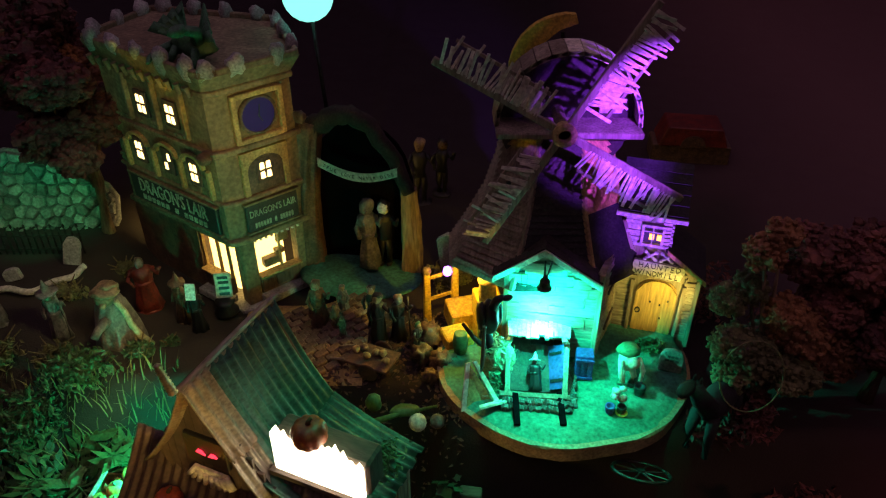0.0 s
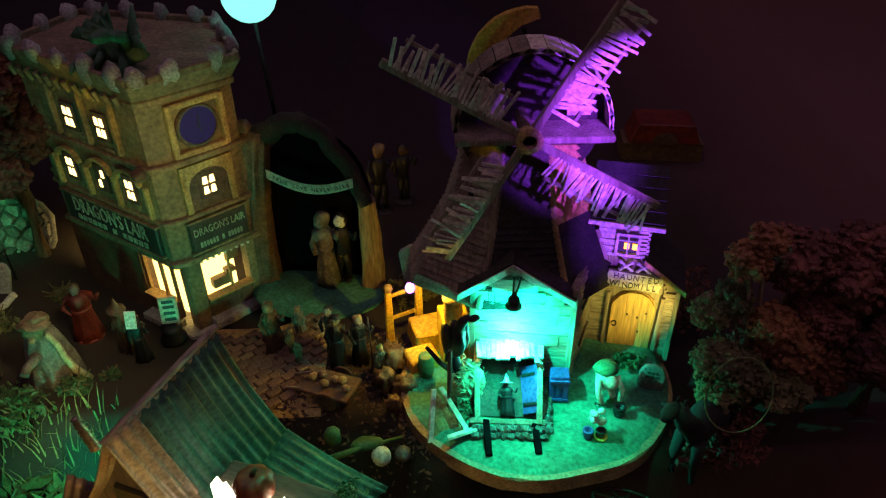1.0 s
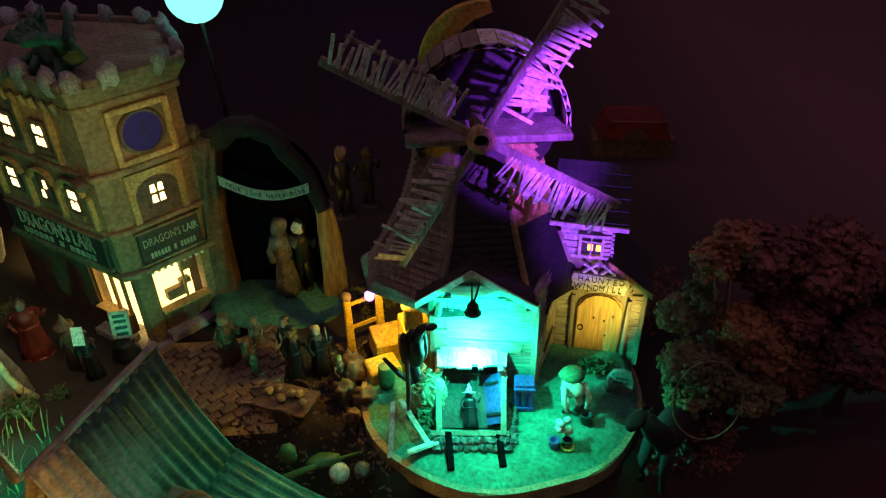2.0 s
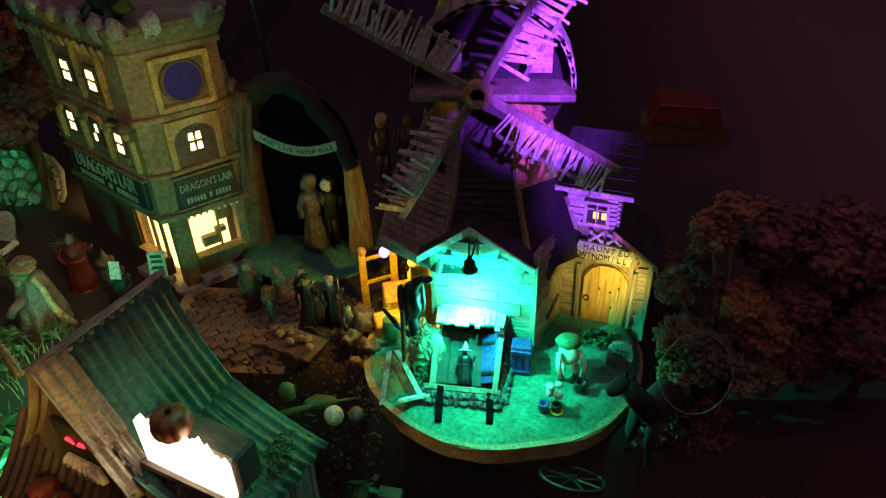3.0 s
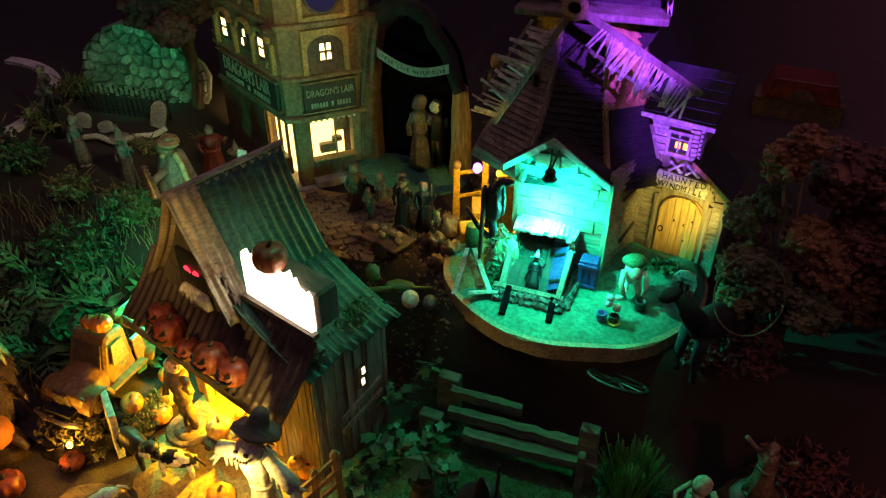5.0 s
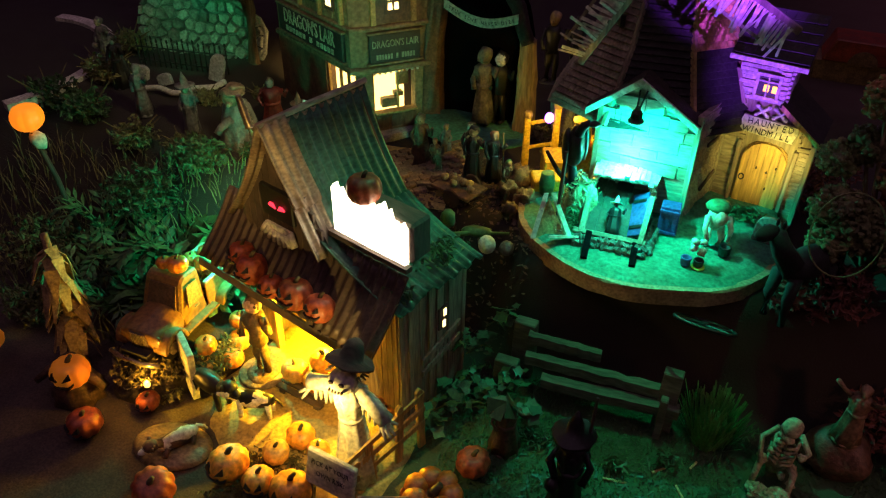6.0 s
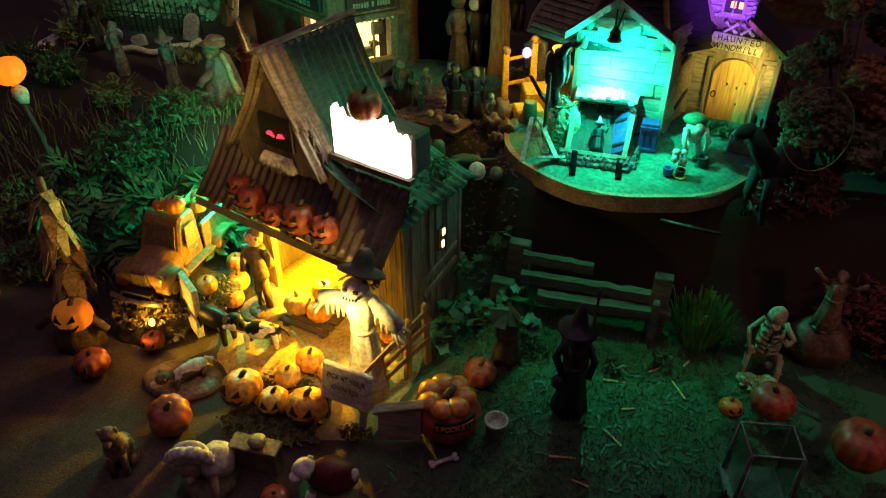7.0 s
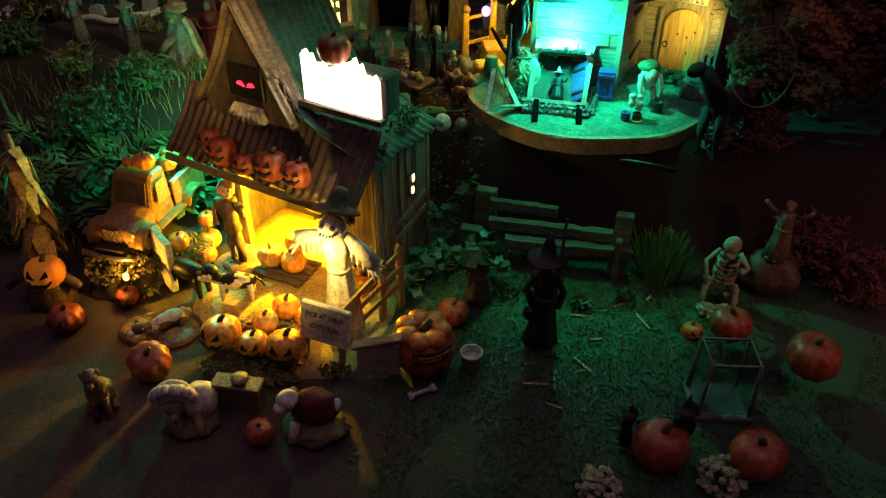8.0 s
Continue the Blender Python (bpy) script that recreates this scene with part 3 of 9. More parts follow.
# ---- haunted windmill ----
def build_windmill():
    bx, by, bz = 0.112, 0.522, 0.100
    mill = thing("windmill", pose(bx, by, bz), "weathered wooden windmill model with ragged sails on a turf base", "windmill")
    back = pose(-bx, -by, -bz)

    def add(name, bm, mat, label="", parent=mill, smooth=False, bevel=0.0):
        return part(name, bm, mat, parent, label, smooth, bevel, back if parent is mill else Matrix())

    def top(x, y):
        return 0.1140 + 0.0145 * smooth(0.485, 0.545, y) * smooth(0.06, 0.13, x) + 0.0012 * noise.noise(Vector((x * 90, y * 90, 1)))
    # base: a rim and a turf skin with a little relief
    bm = bmesh.new()
    n = 56
    rim = []
    for i in range(n):
        a = 2 * math.pi * i / n
        w = 1 + 0.03 * noise.noise(Vector((math.cos(a) * 2, math.sin(a) * 2, 0)))
        rim.append((0.112 + 0.108 * w * math.cos(a), 0.522 + 0.097 * w * math.sin(a)))
    plate(bm, rim, 0.098, 0.1120)
    add("base_rim", bm, M_BASE, "tan moulded rim", bevel=0.0015)
    bm = bmesh.new()
    rings = []
    for k in range(0, 11):
        f = 1 - k / 10
        rings.append([bm.verts.new((0.112 + (x - 0.112) * f * 0.985, 0.522 + (y - 0.522) * f * 0.985, top(0.112 + (x - 0.112) * f, 0.522 + (y - 0.522) * f) if k else 0.1110)) for x, y in rim] if k < 10 else [])
    c = bm.verts.new((0.112, 0.522, top(0.112, 0.522)))
    for a, b in zip(rings[:9], rings[1:10]):
        for i in range(n):
            j = (i + 1) % n
            bm.faces.new((a[i], a[j], b[j], b[i]))
    for i in range(n):
        bm.faces.new((rings[9][i], rings[9][(i + 1) % n], c))
    add("turf", bm, M_TURF, "mossy turf", smooth=True)
    # gabled front wing
    g = pose(0.0975, 0.5200, 0, 0, 0, -9)
    bm = bmesh.new()
    prism(bm, [(-0.036, 0.110), (0.037, 0.110), (0.037, 0.2005), (-0.008, 0.2275), (-0.036, 0.2060)], 0.0, 0.05, g)
    gable = add("gable_wall", bm, M_WOODH, "grey clapboard gable")
    rnd = random.Random(4)
    z = 0.1225

    while z < 0.216:
        hgt = rnd.uniform(0.0085, 0.0125)
        lo = -0.0355 if z + hgt < 0.206 else max(-0.0355, -0.008 - (0.2275 - z - hgt) / 0.77)
        hi = 0.0365 if z + hgt < 0.2005 else min(0.0365, -0.008 + (0.2275 - z - hgt) / 0.60)
        n_cut = 3 if hi - lo > 0.05 else 1
        cuts = [lo] + sorted(rnd.uniform(lo + 0.008, hi - 0.008) for _ in range(n_cut) if hi - lo > 0.02) + [hi]
        for x0, x1 in zip(cuts, cuts[1:]):
            if x1 - x0 < 0.003:
                continue
            b2 = bmesh.new()
            box(b2, (0, 0, 0), (x1 - x0 - 0.0005, 0.0030, hgt - 0.0005), g @ pose((x0 + x1) / 2, -0.0008 - rnd.uniform(0, 0.0022), z + hgt / 2, rnd.uniform(-4, 4), rnd.uniform(-1.2, 1.2), rnd.uniform(-2, 2)))
            part("plank", b2, M_WOODH, gable)
        z += hgt
    for x, h in ((-0.0365, 0.2055), (0.0375, 0.2105)):
        bm = bmesh.new()
        box(bm, (x, -0.0015, (h + 0.112) / 2), (0.0042, 0.006, h - 0.112), g)
        add("corner_board", bm, M_WOOD, bevel=0.0004)
    for sx in (-1, 1):
        bm = bmesh.new()
        a, b = Vector((-0.008, -0.010, 0.2325)), Vector((0.0375, -0.008, 0.2025) if sx > 0 else (-0.0475, -0.006, 0.2005))
        dy = Vector((0, 0.075, 0))
        q = [g @ p for p in ((b, a, a + dy, b + dy) if sx < 0 else (a, b, b + dy, a + dy))]
        slab(bm, *q, 0.0026)
        roof = add("gable_roof", bm, M_GREYROOF, "dark shingled roof slope")
        for r in range(9):
            for k in range(8):
                b2 = bmesh.new()
                t0, t1 = r / 9, (r + 1.25) / 9
                y0 = 0.0090 * k + rnd.uniform(0, 0.0008) + 0.0015
                pa, pb = a.lerp(b, t0), a.lerp(b, min(1.02, t1))
                up = Vector((0, 0, 0.0012 + rnd.uniform(0, 0.0006)))
                q = [pa + Vector((0, y0, 0)) + up * 0.6, pb + Vector((0, y0, 0)) + up, pb + Vector((0, y0 + 0.0088, 0)) + up, pa + Vector((0, y0 + 0.0088, 0)) + up * 0.6]
                if sx < 0:
                    q = q[::-1]
                slab(b2, *[g @ p for p in q], 0.0009)
                part("shingle", b2, M_GREYROOF, roof)
        # pale verge board under the front edge of each slope
        bm = bmesh.new()
        o, dn = Vector((0, -0.0016, 0.0012)), Vector((0, 0.0004, -0.0058))
        q = [a + o + dn, b + o + dn, b + o, a + o]
        slab(bm, *[g @ p for p in (q if sx > 0 else [q[1], q[0], q[3], q[2]])], 0.0016)
        add("verge_board", bm, M_PALE, "pale chipped verge board")
    # lantern hanging from two chains under the gable
    bm = bmesh.new()
    for sx in (-1, 1):
        tube(bm, [(0.0905 + sx * 0.0026, 0.506, 0.2270), (0.0885 + sx * 0.0008, 0.503, 0.2135)], 0.0007, None, 5)
    add("lantern_chain", bm, M_IRON)
    bm = bmesh.new()
    lathe(bm, [(0.0016, 0.2150), (0.0022, 0.2128), (0.0042, 0.2105), (0.0046, 0.2060), (0.0060, 0.2045), (0.0058, 0.2032), (0.0030, 0.2024)], 12, pose(0.0883, 0.503, 0))
    add("lantern", bm, M_IRON, "small black iron lantern", smooth=False)
    # cellar porch: a deep timber frame leaning back against the gable
    p = pose(0.0848, 0.4745, 0.1210, 35, 0, -5)
    bm = bmesh.new()
    box(bm, (0, 0.029, -0.0105), (0.046, 0.058, 0.0020), p)
    bed = add("porch_back", bm, M_TOWERBOARD, "grey board back of the leaning porch")
    for k in range(5):
        b2 = bmesh.new()
        box(b2, (-0.0178 + 0.0089 * k, 0.030, -0.0092 + rnd.uniform(0, 0.0006)), (0.0082, 0.056, 0.0016), p)
        part("plank", b2, M_TOWERBOARD, bed)
    for sx in (-1, 1):
        bm = bmesh.new()
        box(bm, (sx * 0.0222, 0.029, -0.0055), (0.0018, 0.056, 0.0110), p)
        add("porch_side", bm, M_WOOD)
        bm = bmesh.new()
        box(bm, (sx * 0.0228, 0.028, 0.0012), (0.0042, 0.064, 0.0042), p @ pose(0, 0, 0, 0, 0, -sx * 1.5))
        add("porch_post", bm, M_WOOD, "grey porch post", bevel=0.0004)
    bm = bmesh.new()
    box(bm, (0, 0.0540, -0.0045), (0.044, 0.0030, 0.012), p)
    add("porch_head", bm, M_WOODH, "upper board of the porch")
    bm = bmesh.new()
    box(bm, (0.001, 0.0450, -0.0076), (0.0130, 0.0085, 0.0030), p)
    add("porch_window", bm, M_BLACK, "small dark window")
    bm = bmesh.new()
    box(bm, (0, 0, 0), (0.0150, 0.036, 0.0016), p @ pose(0.0165, 0.022, -0.0026, 0, -38, 4))
    leaf = add("porch_door", bm, M_BLUE, "dark blue door leaf standing open inside the porch", bevel=0.0003)
    for dy in (-0.011, 0.011):
        b2 = bmesh.new()
        box(b2, (0, dy, 0.0012), (0.0120, 0.0022, 0.0012), p @ pose(0.0165, 0.022, -0.0026, 0, -38, 4))
        part("hinge", b2, M_IRON, leaf)
    # ragged thatch-like top of short pale boards
    bm = bmesh.new()
    box(bm, (0.001, 0.0510, 0.0055), (0.046, 0.014, 0.0016), p)
    deck = add("porch_roof", bm, M_WHITE, "pale board porch roof with a broken edge")
    for k in range(14):
        b2 = bmesh.new()
        arc = 0.0035 * math.sin(math.pi * (k + 0.5) / 14)
        box(b2, (0, 0, 0), (0.0034, 0.0150 + rnd.uniform(0, 0.0035), 0.0022), p @ pose(-0.0225 + 0.0036 * k, 0.0490 + rnd.uniform(-0.0012, 0.0012), 0.0066 + arc, -22 + rnd.uniform(-6, 6), rnd.uniform(-4, 4), rnd.uniform(-5, 5)))
        part("board", b2, M_WHITE, deck)
    for sx in (-1, 1):
        for k in range(3):
            b2 = bmesh.new()
            box(b2, (0, 0, 0), (0.0040, 0.0080, 0.0020), p @ pose(sx * (0.021 + 0.0012 * k), 0.0470 - 0.004 * k, 0.0050 - 0.002 * k, -20, sx * 28, sx * 12))
            part("board", b2, M_WHITE, deck)
    # sill beam, two black slabs for the cast leg shadows, a band of rough stones
    bm = bmesh.new()
    box(bm, (-0.001, -0.0030, 0.0010), (0.0560, 0.0040, 0.0036), p)
    add("porch_sill", bm, M_WOOD, "pale sill beam across the porch foot", bevel=0.0004)
    for x in (-0.0165, 0.0190):
        bm = bmesh.new()
        slab(bm, *[Vector((0.0848 + x + i, 0.4640 + j, zz)) for i, j, zz in ((-0.0024, -0.0190, 0.1160), (0.0024, -0.0190, 0.1160), (0.0024, 0.010, 0.1225), (-0.0024, 0.010, 0.1225))], 0.0050)
        add("stub_leg", bm, M_SHADE, "black slab standing in for a cast leg shadow", bevel=0.0004)
    for row in range(2):
        for k in range(22):
            bm = bmesh.new()
            blob(bm, (0.0585 + 0.0025 * k + 0.0012 * row + rnd.uniform(-0.0006, 0.0006), 0.4640 + 0.0042 * row - 0.0002 * k + rnd.uniform(-0.0010, 0.0010), 0.1155 + 0.0024 * row), (0.0025, 0.0030, 0.0034 * rnd.uniform(0.7, 1.2)), 0.7, k + 30 * row, 1, 2.2)
            add("step_stone", bm, M_GREY)
    for row in range(2):
        for k in range(17):
            bm = bmesh.new()
            blob(bm, (0.1110 + 0.0036 * row + 0.0003 * k + rnd.uniform(-0.0010, 0.0010), 0.4660 + 0.0026 * k, 0.1150 + 0.0003 * k), (0.0026, 0.0026, 0.0034 * rnd.uniform(0.6, 1.2)), 0.7, k + 40, 1, 2.2)
            add("step_stone", bm, M_GREY)
    # side wall between gable and door wing
    bm = bmesh.new()
    slab(bm, (0.1355, 0.5165, 0.110), (0.1565, 0.5560, 0.116), (0.1565, 0.5560, 0.213), (0.1355, 0.5165, 0.207), 0.004)
    side = add("side_wall", bm, M_WOODH, "brown clapboard side wall")
    dirv = Vector((0.0210, 0.0395, 0)).normalized()
    outv = Vector((dirv.y, -dirv.x, 0))
    for k in range(16):
        z0 = 0.118 + 0.0056 * k
        cut = rnd.uniform(0.012, 0.034)
        for s0, s1 in ((0.0, cut), (cut + 0.0004, 0.0445)):
            b2 = bmesh.new()
            a = Vector((0.1355, 0.5165, z0 + rnd.uniform(-0.0004, 0.0004))) + outv * 0.001 + dirv * s0
            e = a + dirv * (s1 - s0)
            lift = outv * rnd.uniform(0.0008, 0.0020)
            slab(b2, a + lift, e + lift, e + Vector((0, 0, 0.0053)), a + Vector((0, 0, 0.0053)), 0.0014)
            part("plank", b2, M_WOODH, side)
    for s, zz, ln, tl in ((0.012, 0.182, 0.016, 6), (0.014, 0.146, 0.022, 26)):
        bm = bmesh.new()
        c = Vector((0.1355, 0.5165, zz)) + dirv * (s + ln / 2) + outv * 0.0034
        box(bm, (0, 0, 0), (ln, 0.0014, 0.0032), Matrix.Translation(c) @ pose(0, 0, 0, 0, -tl, 62))
        add("nailed_board", bm, M_DARKWOOD, "dark loose board nailed across")
    # door wing
    w = pose(0.1895, 0.5445, 0, 0, 0, -16)
    bm = bmesh.new()
    prism(bm, [(-0.035, 0.112), (0.031, 0.112), (0.031, 0.187), (0.006, 0.210), (0.0025, 0.213), (0.0025, 0.241), (-0.034, 0.241), (-0.034, 0.230), (-0.027, 0.213), (-0.035, 0.205)], 0.0, 0.045, w)
    wing = add("door_wing_wall", bm, M_WOOD, "grey board wall of the door wing")
    for k in range(10):
        z0 = 0.127 + 0.0072 * k
        for xa, xb in ((-0.0335, -0.0185), (0.0195, 0.031 if z0 < 0.180 else 0.022)):
            for h0, h1 in ((0, 0.0033), (0.0036, 0.0070)):
                b2 = bmesh.new()
                box(b2, (0, 0, 0), (xb - xa - 0.0006, 0.0024, h1 - h0), w @ pose((xa + xb) / 2 + rnd.uniform(-0.0006, 0.0006), -0.0010 - rnd.uniform(0, 0.0010), z0 + (h0 + h1) / 2, 0, rnd.uniform(-3, 3), rnd.uniform(-4, 4)))
                part("plank", b2, M_WOODH, wing)
    for k in range(9):
        b2 = bmesh.new()
        zz = 0.2145 + 0.0030 * k
        xl = -0.0265 - 0.0075 * min(1, (zz - 0.213) / 0.017)
        box(b2, (0, 0, 0), (0.0015 - xl, 0.0026, 0.0026), w @ pose((0.0015 + xl) / 2, -0.0010 - rnd.uniform(0, 0.0010), zz, rnd.uniform(-8, 8), rnd.uniform(-1.5, 1.5), rnd.uniform(-1, 1)))
        part("plank", b2, M_PALE, wing)
    for k in range(7):
        for dx, dp in ((-0.0015, -0.0030), (0.0030, 0.005)):
            b2 = bmesh.new()
            box(b2, (0, 0, 0), (0.0070 if dx < 0 else 0.0022, 0.0024 if dx < 0 else 0.012, 0.0022), w @ pose(dx, dp, 0.2160 + 0.0036 * k, 0, rnd.uniform(-6, 6), rnd.uniform(-5, 5)))
            part("quoin", b2, M_PALE, wing)
    bm = bmesh.new()
    slab(bm, w @ Vector((-0.0365, -0.003, 0.235)), w @ Vector((-0.0268, -0.003, 0.209)), w @ Vector((-0.0238, -0.003, 0.209)), w @ Vector((-0.0335, -0.003, 0.235)), 0.003)
    add("dormer_brace", bm, M_WOOD, "slanting dormer brace")
    for x, wd, z0, z1 in ((-0.0350, 0.0036, 0.118, 0.206), (0.0310, 0.0036, 0.118, 0.188)):
        bm = bmesh.new()
        box(bm, (x, -0.0015, (z0 + z1) / 2), (wd, 0.005, z1 - z0), w)
        add("corner_board", bm, M_WOOD, bevel=0.0004)
    for sx in (-1, 1):
        bm = bmesh.new()
        box(bm, (sx * 0.0182, -0.002, 0.1545), (0.0032, 0.006, 0.053), w @ pose(0, 0, 0, 0, sx * 0.8, 0))
        add("door_post", bm, M_WOOD, bevel=0.0004)
    arch = [(-0.0165, 0.127)] + [(0.0165, 0.127)] + [(0.0165, 0.168), (0.0148, 0.1755), (0.0095, 0.1800), (0, 0.1815), (-0.0095, 0.1800), (-0.0148, 0.1755), (-0.0165, 0.168)]
    bm = bmesh.new()
    prism(bm, arch, -0.0012, 0.0, w)
    door = add("door", bm, M_DOOR, "arched ochre plank door")
    for k in range(6):
        b2 = bmesh.new()
        x0 = -0.0164 + 0.00547 * k
        hl, hr = [0.1812 - 0.0125 * (abs(x) / 0.0165) ** 3 for x in (x0, x0 + 0.0051)]
        prism(b2, [(x0, 0.1275), (x0 + 0.0051, 0.1275), (x0 + 0.0051, hr), (x0, hl)], -0.0030 - rnd.uniform(0, 0.0005), -0.0012, w)
        part("plank", b2, M_DOOR, door)
    b2 = bmesh.new()
    tube(b2, [(-0.0132 + 0.0019 * math.cos(t * 0.785), -0.0042, 0.1500 + 0.0026 * math.sin(t * 0.785)) for t in range(9)], 0.0006, None, 5, w)
    part("handle", b2, M_IRON, door, "dark iron ring handle")
    for x, zz in ((-0.004, 0.160), (0.004, 0.158), (0.010, 0.163), (0.006, 0.144)):
        b2 = bmesh.new()
        blob(b2, (x, -0.0034, zz), (0.0008, 0.0006, 0.0014), 0, 0, 1, 1, w)
        part("nail", b2, M_IRON, door)
    sgn = w @ pose(-0.003, -0.0062, 0.1948, -8, 1.5, 0)
    bm = bmesh.new()
    prism(bm, [(-0.0205, -0.0055), (0.0195, -0.0068), (0.0190, -0.0035), (0.0212, 0.0010), (0.0205, 0.0068), (0.0190, 0.0058), (-0.0195, 0.0072), (-0.0205, 0.0030), (-0.0190, -0.0010)], -0.0015, 0.0020, sgn)
    board = add("name_board", bm, M_PALE, "pale hand-lettered name board with ragged ends", bevel=0.0003)
    for text, zz, xx in (("HAUNTED", 0.0030, 0.0010), ("WINDMILL", -0.0034, 0.0)):
        for k, ch in enumerate(text):
            b2 = wording(ch, 0.0068, 0.0003, 0.86)
            step = 0.0345 / len(text)
            bmesh.ops.transform(b2, matrix=sgn @ pose(xx + (k - (len(text) - 1) / 2) * step, -0.0018, zz + rnd.uniform(-0.0003, 0.0003), 0, rnd.uniform(-7, 7), 0), verts=b2.verts[:])
            part("letter", b2, M_BLACK, board)
    for sx in (-1, 1):
        bm = bmesh.new()
        for dz in (-1, 1):
            tube(bm, [(sx * 0.0065 - 0.004 - 0.0038, -0.0045, 0.2065 - dz * 0.0032), (sx * 0.0065 - 0.004 + 0.0038, -0.0045, 0.2065 + dz * 0.0032)], 0.0011, None, 6, w)
            for e in (-1, 1):
                blob(bm, (sx * 0.0065 - 0.004 + e * 0.0042, -0.0045, 0.2065 + e * dz * 0.0035), (0.0018, 0.0016, 0.0018), 0, 0, 1, 1, w)
        add("crossed_bones", bm, M_WHITE, "white crossed-bone ornament over the sign", smooth=True)
    bm = bmesh.new()
    box(bm, (-0.0118, -0.0030, 0.226), (0.0150, 0.0012, 0.0160), w)
    win = add("dormer_window", bm, M_BLACK, "small dark dormer window in a pale frame")
    for cx_, cz_, lx_, lz_ in ((-0.0198, 0.226, 0.0022, 0.0180), (-0.0038, 0.226, 0.0022, 0.0180), (-0.0118, 0.2348, 0.0182, 0.0022), (-0.0118, 0.2172, 0.0200, 0.0024), (-0.0118, 0.2262, 0.0010, 0.0160), (-0.0118, 0.2300, 0.0150, 0.0010)):
        b2 = bmesh.new()
        box(b2, (cx_, -0.0046, cz_), (lx_, 0.0034, lz_), w)
        part("frame_bar", b2, M_PALE, win, "pale frame bar")
    for sx in (-1, 1):
        b2 = bmesh.new()
        box(b2, (-0.0118 + sx * 0.0030, -0.0042, 0.2242), (0.0038, 0.0010, 0.0050), w @ pose(0, 0, 0, 0, 0.6, 0))
        part("pane", b2, G_DORMER, win, "glowing amber pane")
    bm = bmesh.new()
    slab(bm, w @ Vector((-0.0415, -0.0085, 0.2465)), w @ Vector((0.0120, -0.0085, 0.2455)), w @ Vector((0.0120, 0.040, 0.268)), w @ Vector((-0.0415, 0.040, 0.268)), 0.003)
    droof = add("dormer_roof", bm, M_SHINGLE, "dark dormer roof with a pale edge")
    for r in range(5):
        for k in range(7):
            b2 = bmesh.new()
            x0, y0 = -0.0415 + 0.00765 * k, -0.0080 + 0.0096 * r
            z0 = 0.2470 + 0.00445 * r
            slab(b2, *[w @ Vector(v) for v in ((x0, y0, z0 + 0.0012), (x0 + 0.0073, y0, z0 + 0.0012 + rnd.uniform(0, 0.0004)), (x0 + 0.0073, y0 + 0.0105, z0 + 0.0049), (x0, y0 + 0.0105, z0 + 0.0049))], 0.0009)
            part("shingle", b2, M_SHINGLE, droof)
    bm = bmesh.new()
    box(bm, (0, 0, 0), (0.0545, 0.0018, 0.0034), w @ pose(-0.0148, -0.0095, 0.2448, 0, 1.0, 0))
    add("fascia", bm, M_PALE, "pale fascia board")
    bm = bmesh.new()
    slab(bm, w @ Vector((0.002, -0.008, 0.2165)), w @ Vector((0.0355, -0.008, 0.1915)), w @ Vector((0.0355, 0.045, 0.1915)), w @ Vector((0.002, 0.045, 0.2165)), 0.003)
    add("lean_roof", bm, M_SHINGLE, "dark lean-to roof slope")
    bm = bmesh.new()
    slab(bm, *[w @ Vector(v) for v in ((0.002, -0.0092, 0.2125), (0.0355, -0.0092, 0.1875), (0.0355, -0.0092, 0.1915), (0.002, -0.0092, 0.2165))], 0.0016)
    add("verge_board", bm, M_DOOR, "ochre verge board")
    # smock tower
    bm = bmesh.new()
    cx, cy = 0.0985, 0.577
    prof = [(0.086, 0.190), (0.070, 0.218), (0.055, 0.248), (0.046, 0.278), (0.040, 0.316)]
    rings = []
    for r, z in prof:
        rings.append([bm.verts.new((cx + r * math.cos(radians(22.5 + 45 * i)), cy + 0.72 * r * math.sin(radians(22.5 + 45 * i)), z)) for i in range(8)])
    for a, b in zip(rings, rings[1:]):
        for i in range(8):
            bm.faces.new((a[i], a[(i + 1) % 8], b[(i + 1) % 8], b[i]))
    bm.faces.new(rings[0][::-1])
    bm.faces.new(rings[-1])
    body = add("tower_body", bm, M_GREYROOF, "dark tapering clapboard tower")
    # plank colours carry the light: ochre front-right, grey left, dark front and right
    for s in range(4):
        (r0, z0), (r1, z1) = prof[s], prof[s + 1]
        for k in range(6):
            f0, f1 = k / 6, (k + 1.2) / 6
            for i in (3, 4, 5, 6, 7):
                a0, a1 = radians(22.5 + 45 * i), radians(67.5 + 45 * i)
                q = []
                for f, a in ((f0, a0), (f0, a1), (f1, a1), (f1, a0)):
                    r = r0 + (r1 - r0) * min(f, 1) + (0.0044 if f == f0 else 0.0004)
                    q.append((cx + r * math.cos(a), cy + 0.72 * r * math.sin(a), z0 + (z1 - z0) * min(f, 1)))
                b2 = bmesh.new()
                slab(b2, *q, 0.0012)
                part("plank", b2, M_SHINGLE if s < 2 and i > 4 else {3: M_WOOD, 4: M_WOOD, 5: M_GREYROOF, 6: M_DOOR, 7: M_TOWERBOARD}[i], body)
    for i in (5, 6, 7, 8):
        bm = bmesh.new()
        a = radians(22.5 + 45 * i)
        tube(bm, [(cx + (r + 0.0015) * math.cos(a), cy + 0.72 * (r + 0.0015) * math.sin(a), z) for r, z in prof], 0.0028, 0.0022, 6)
        add("corner_batten", bm, M_TRIM if i in (6, 7) else M_WOOD, "ochre corner batten" if i in (6, 7) else "")
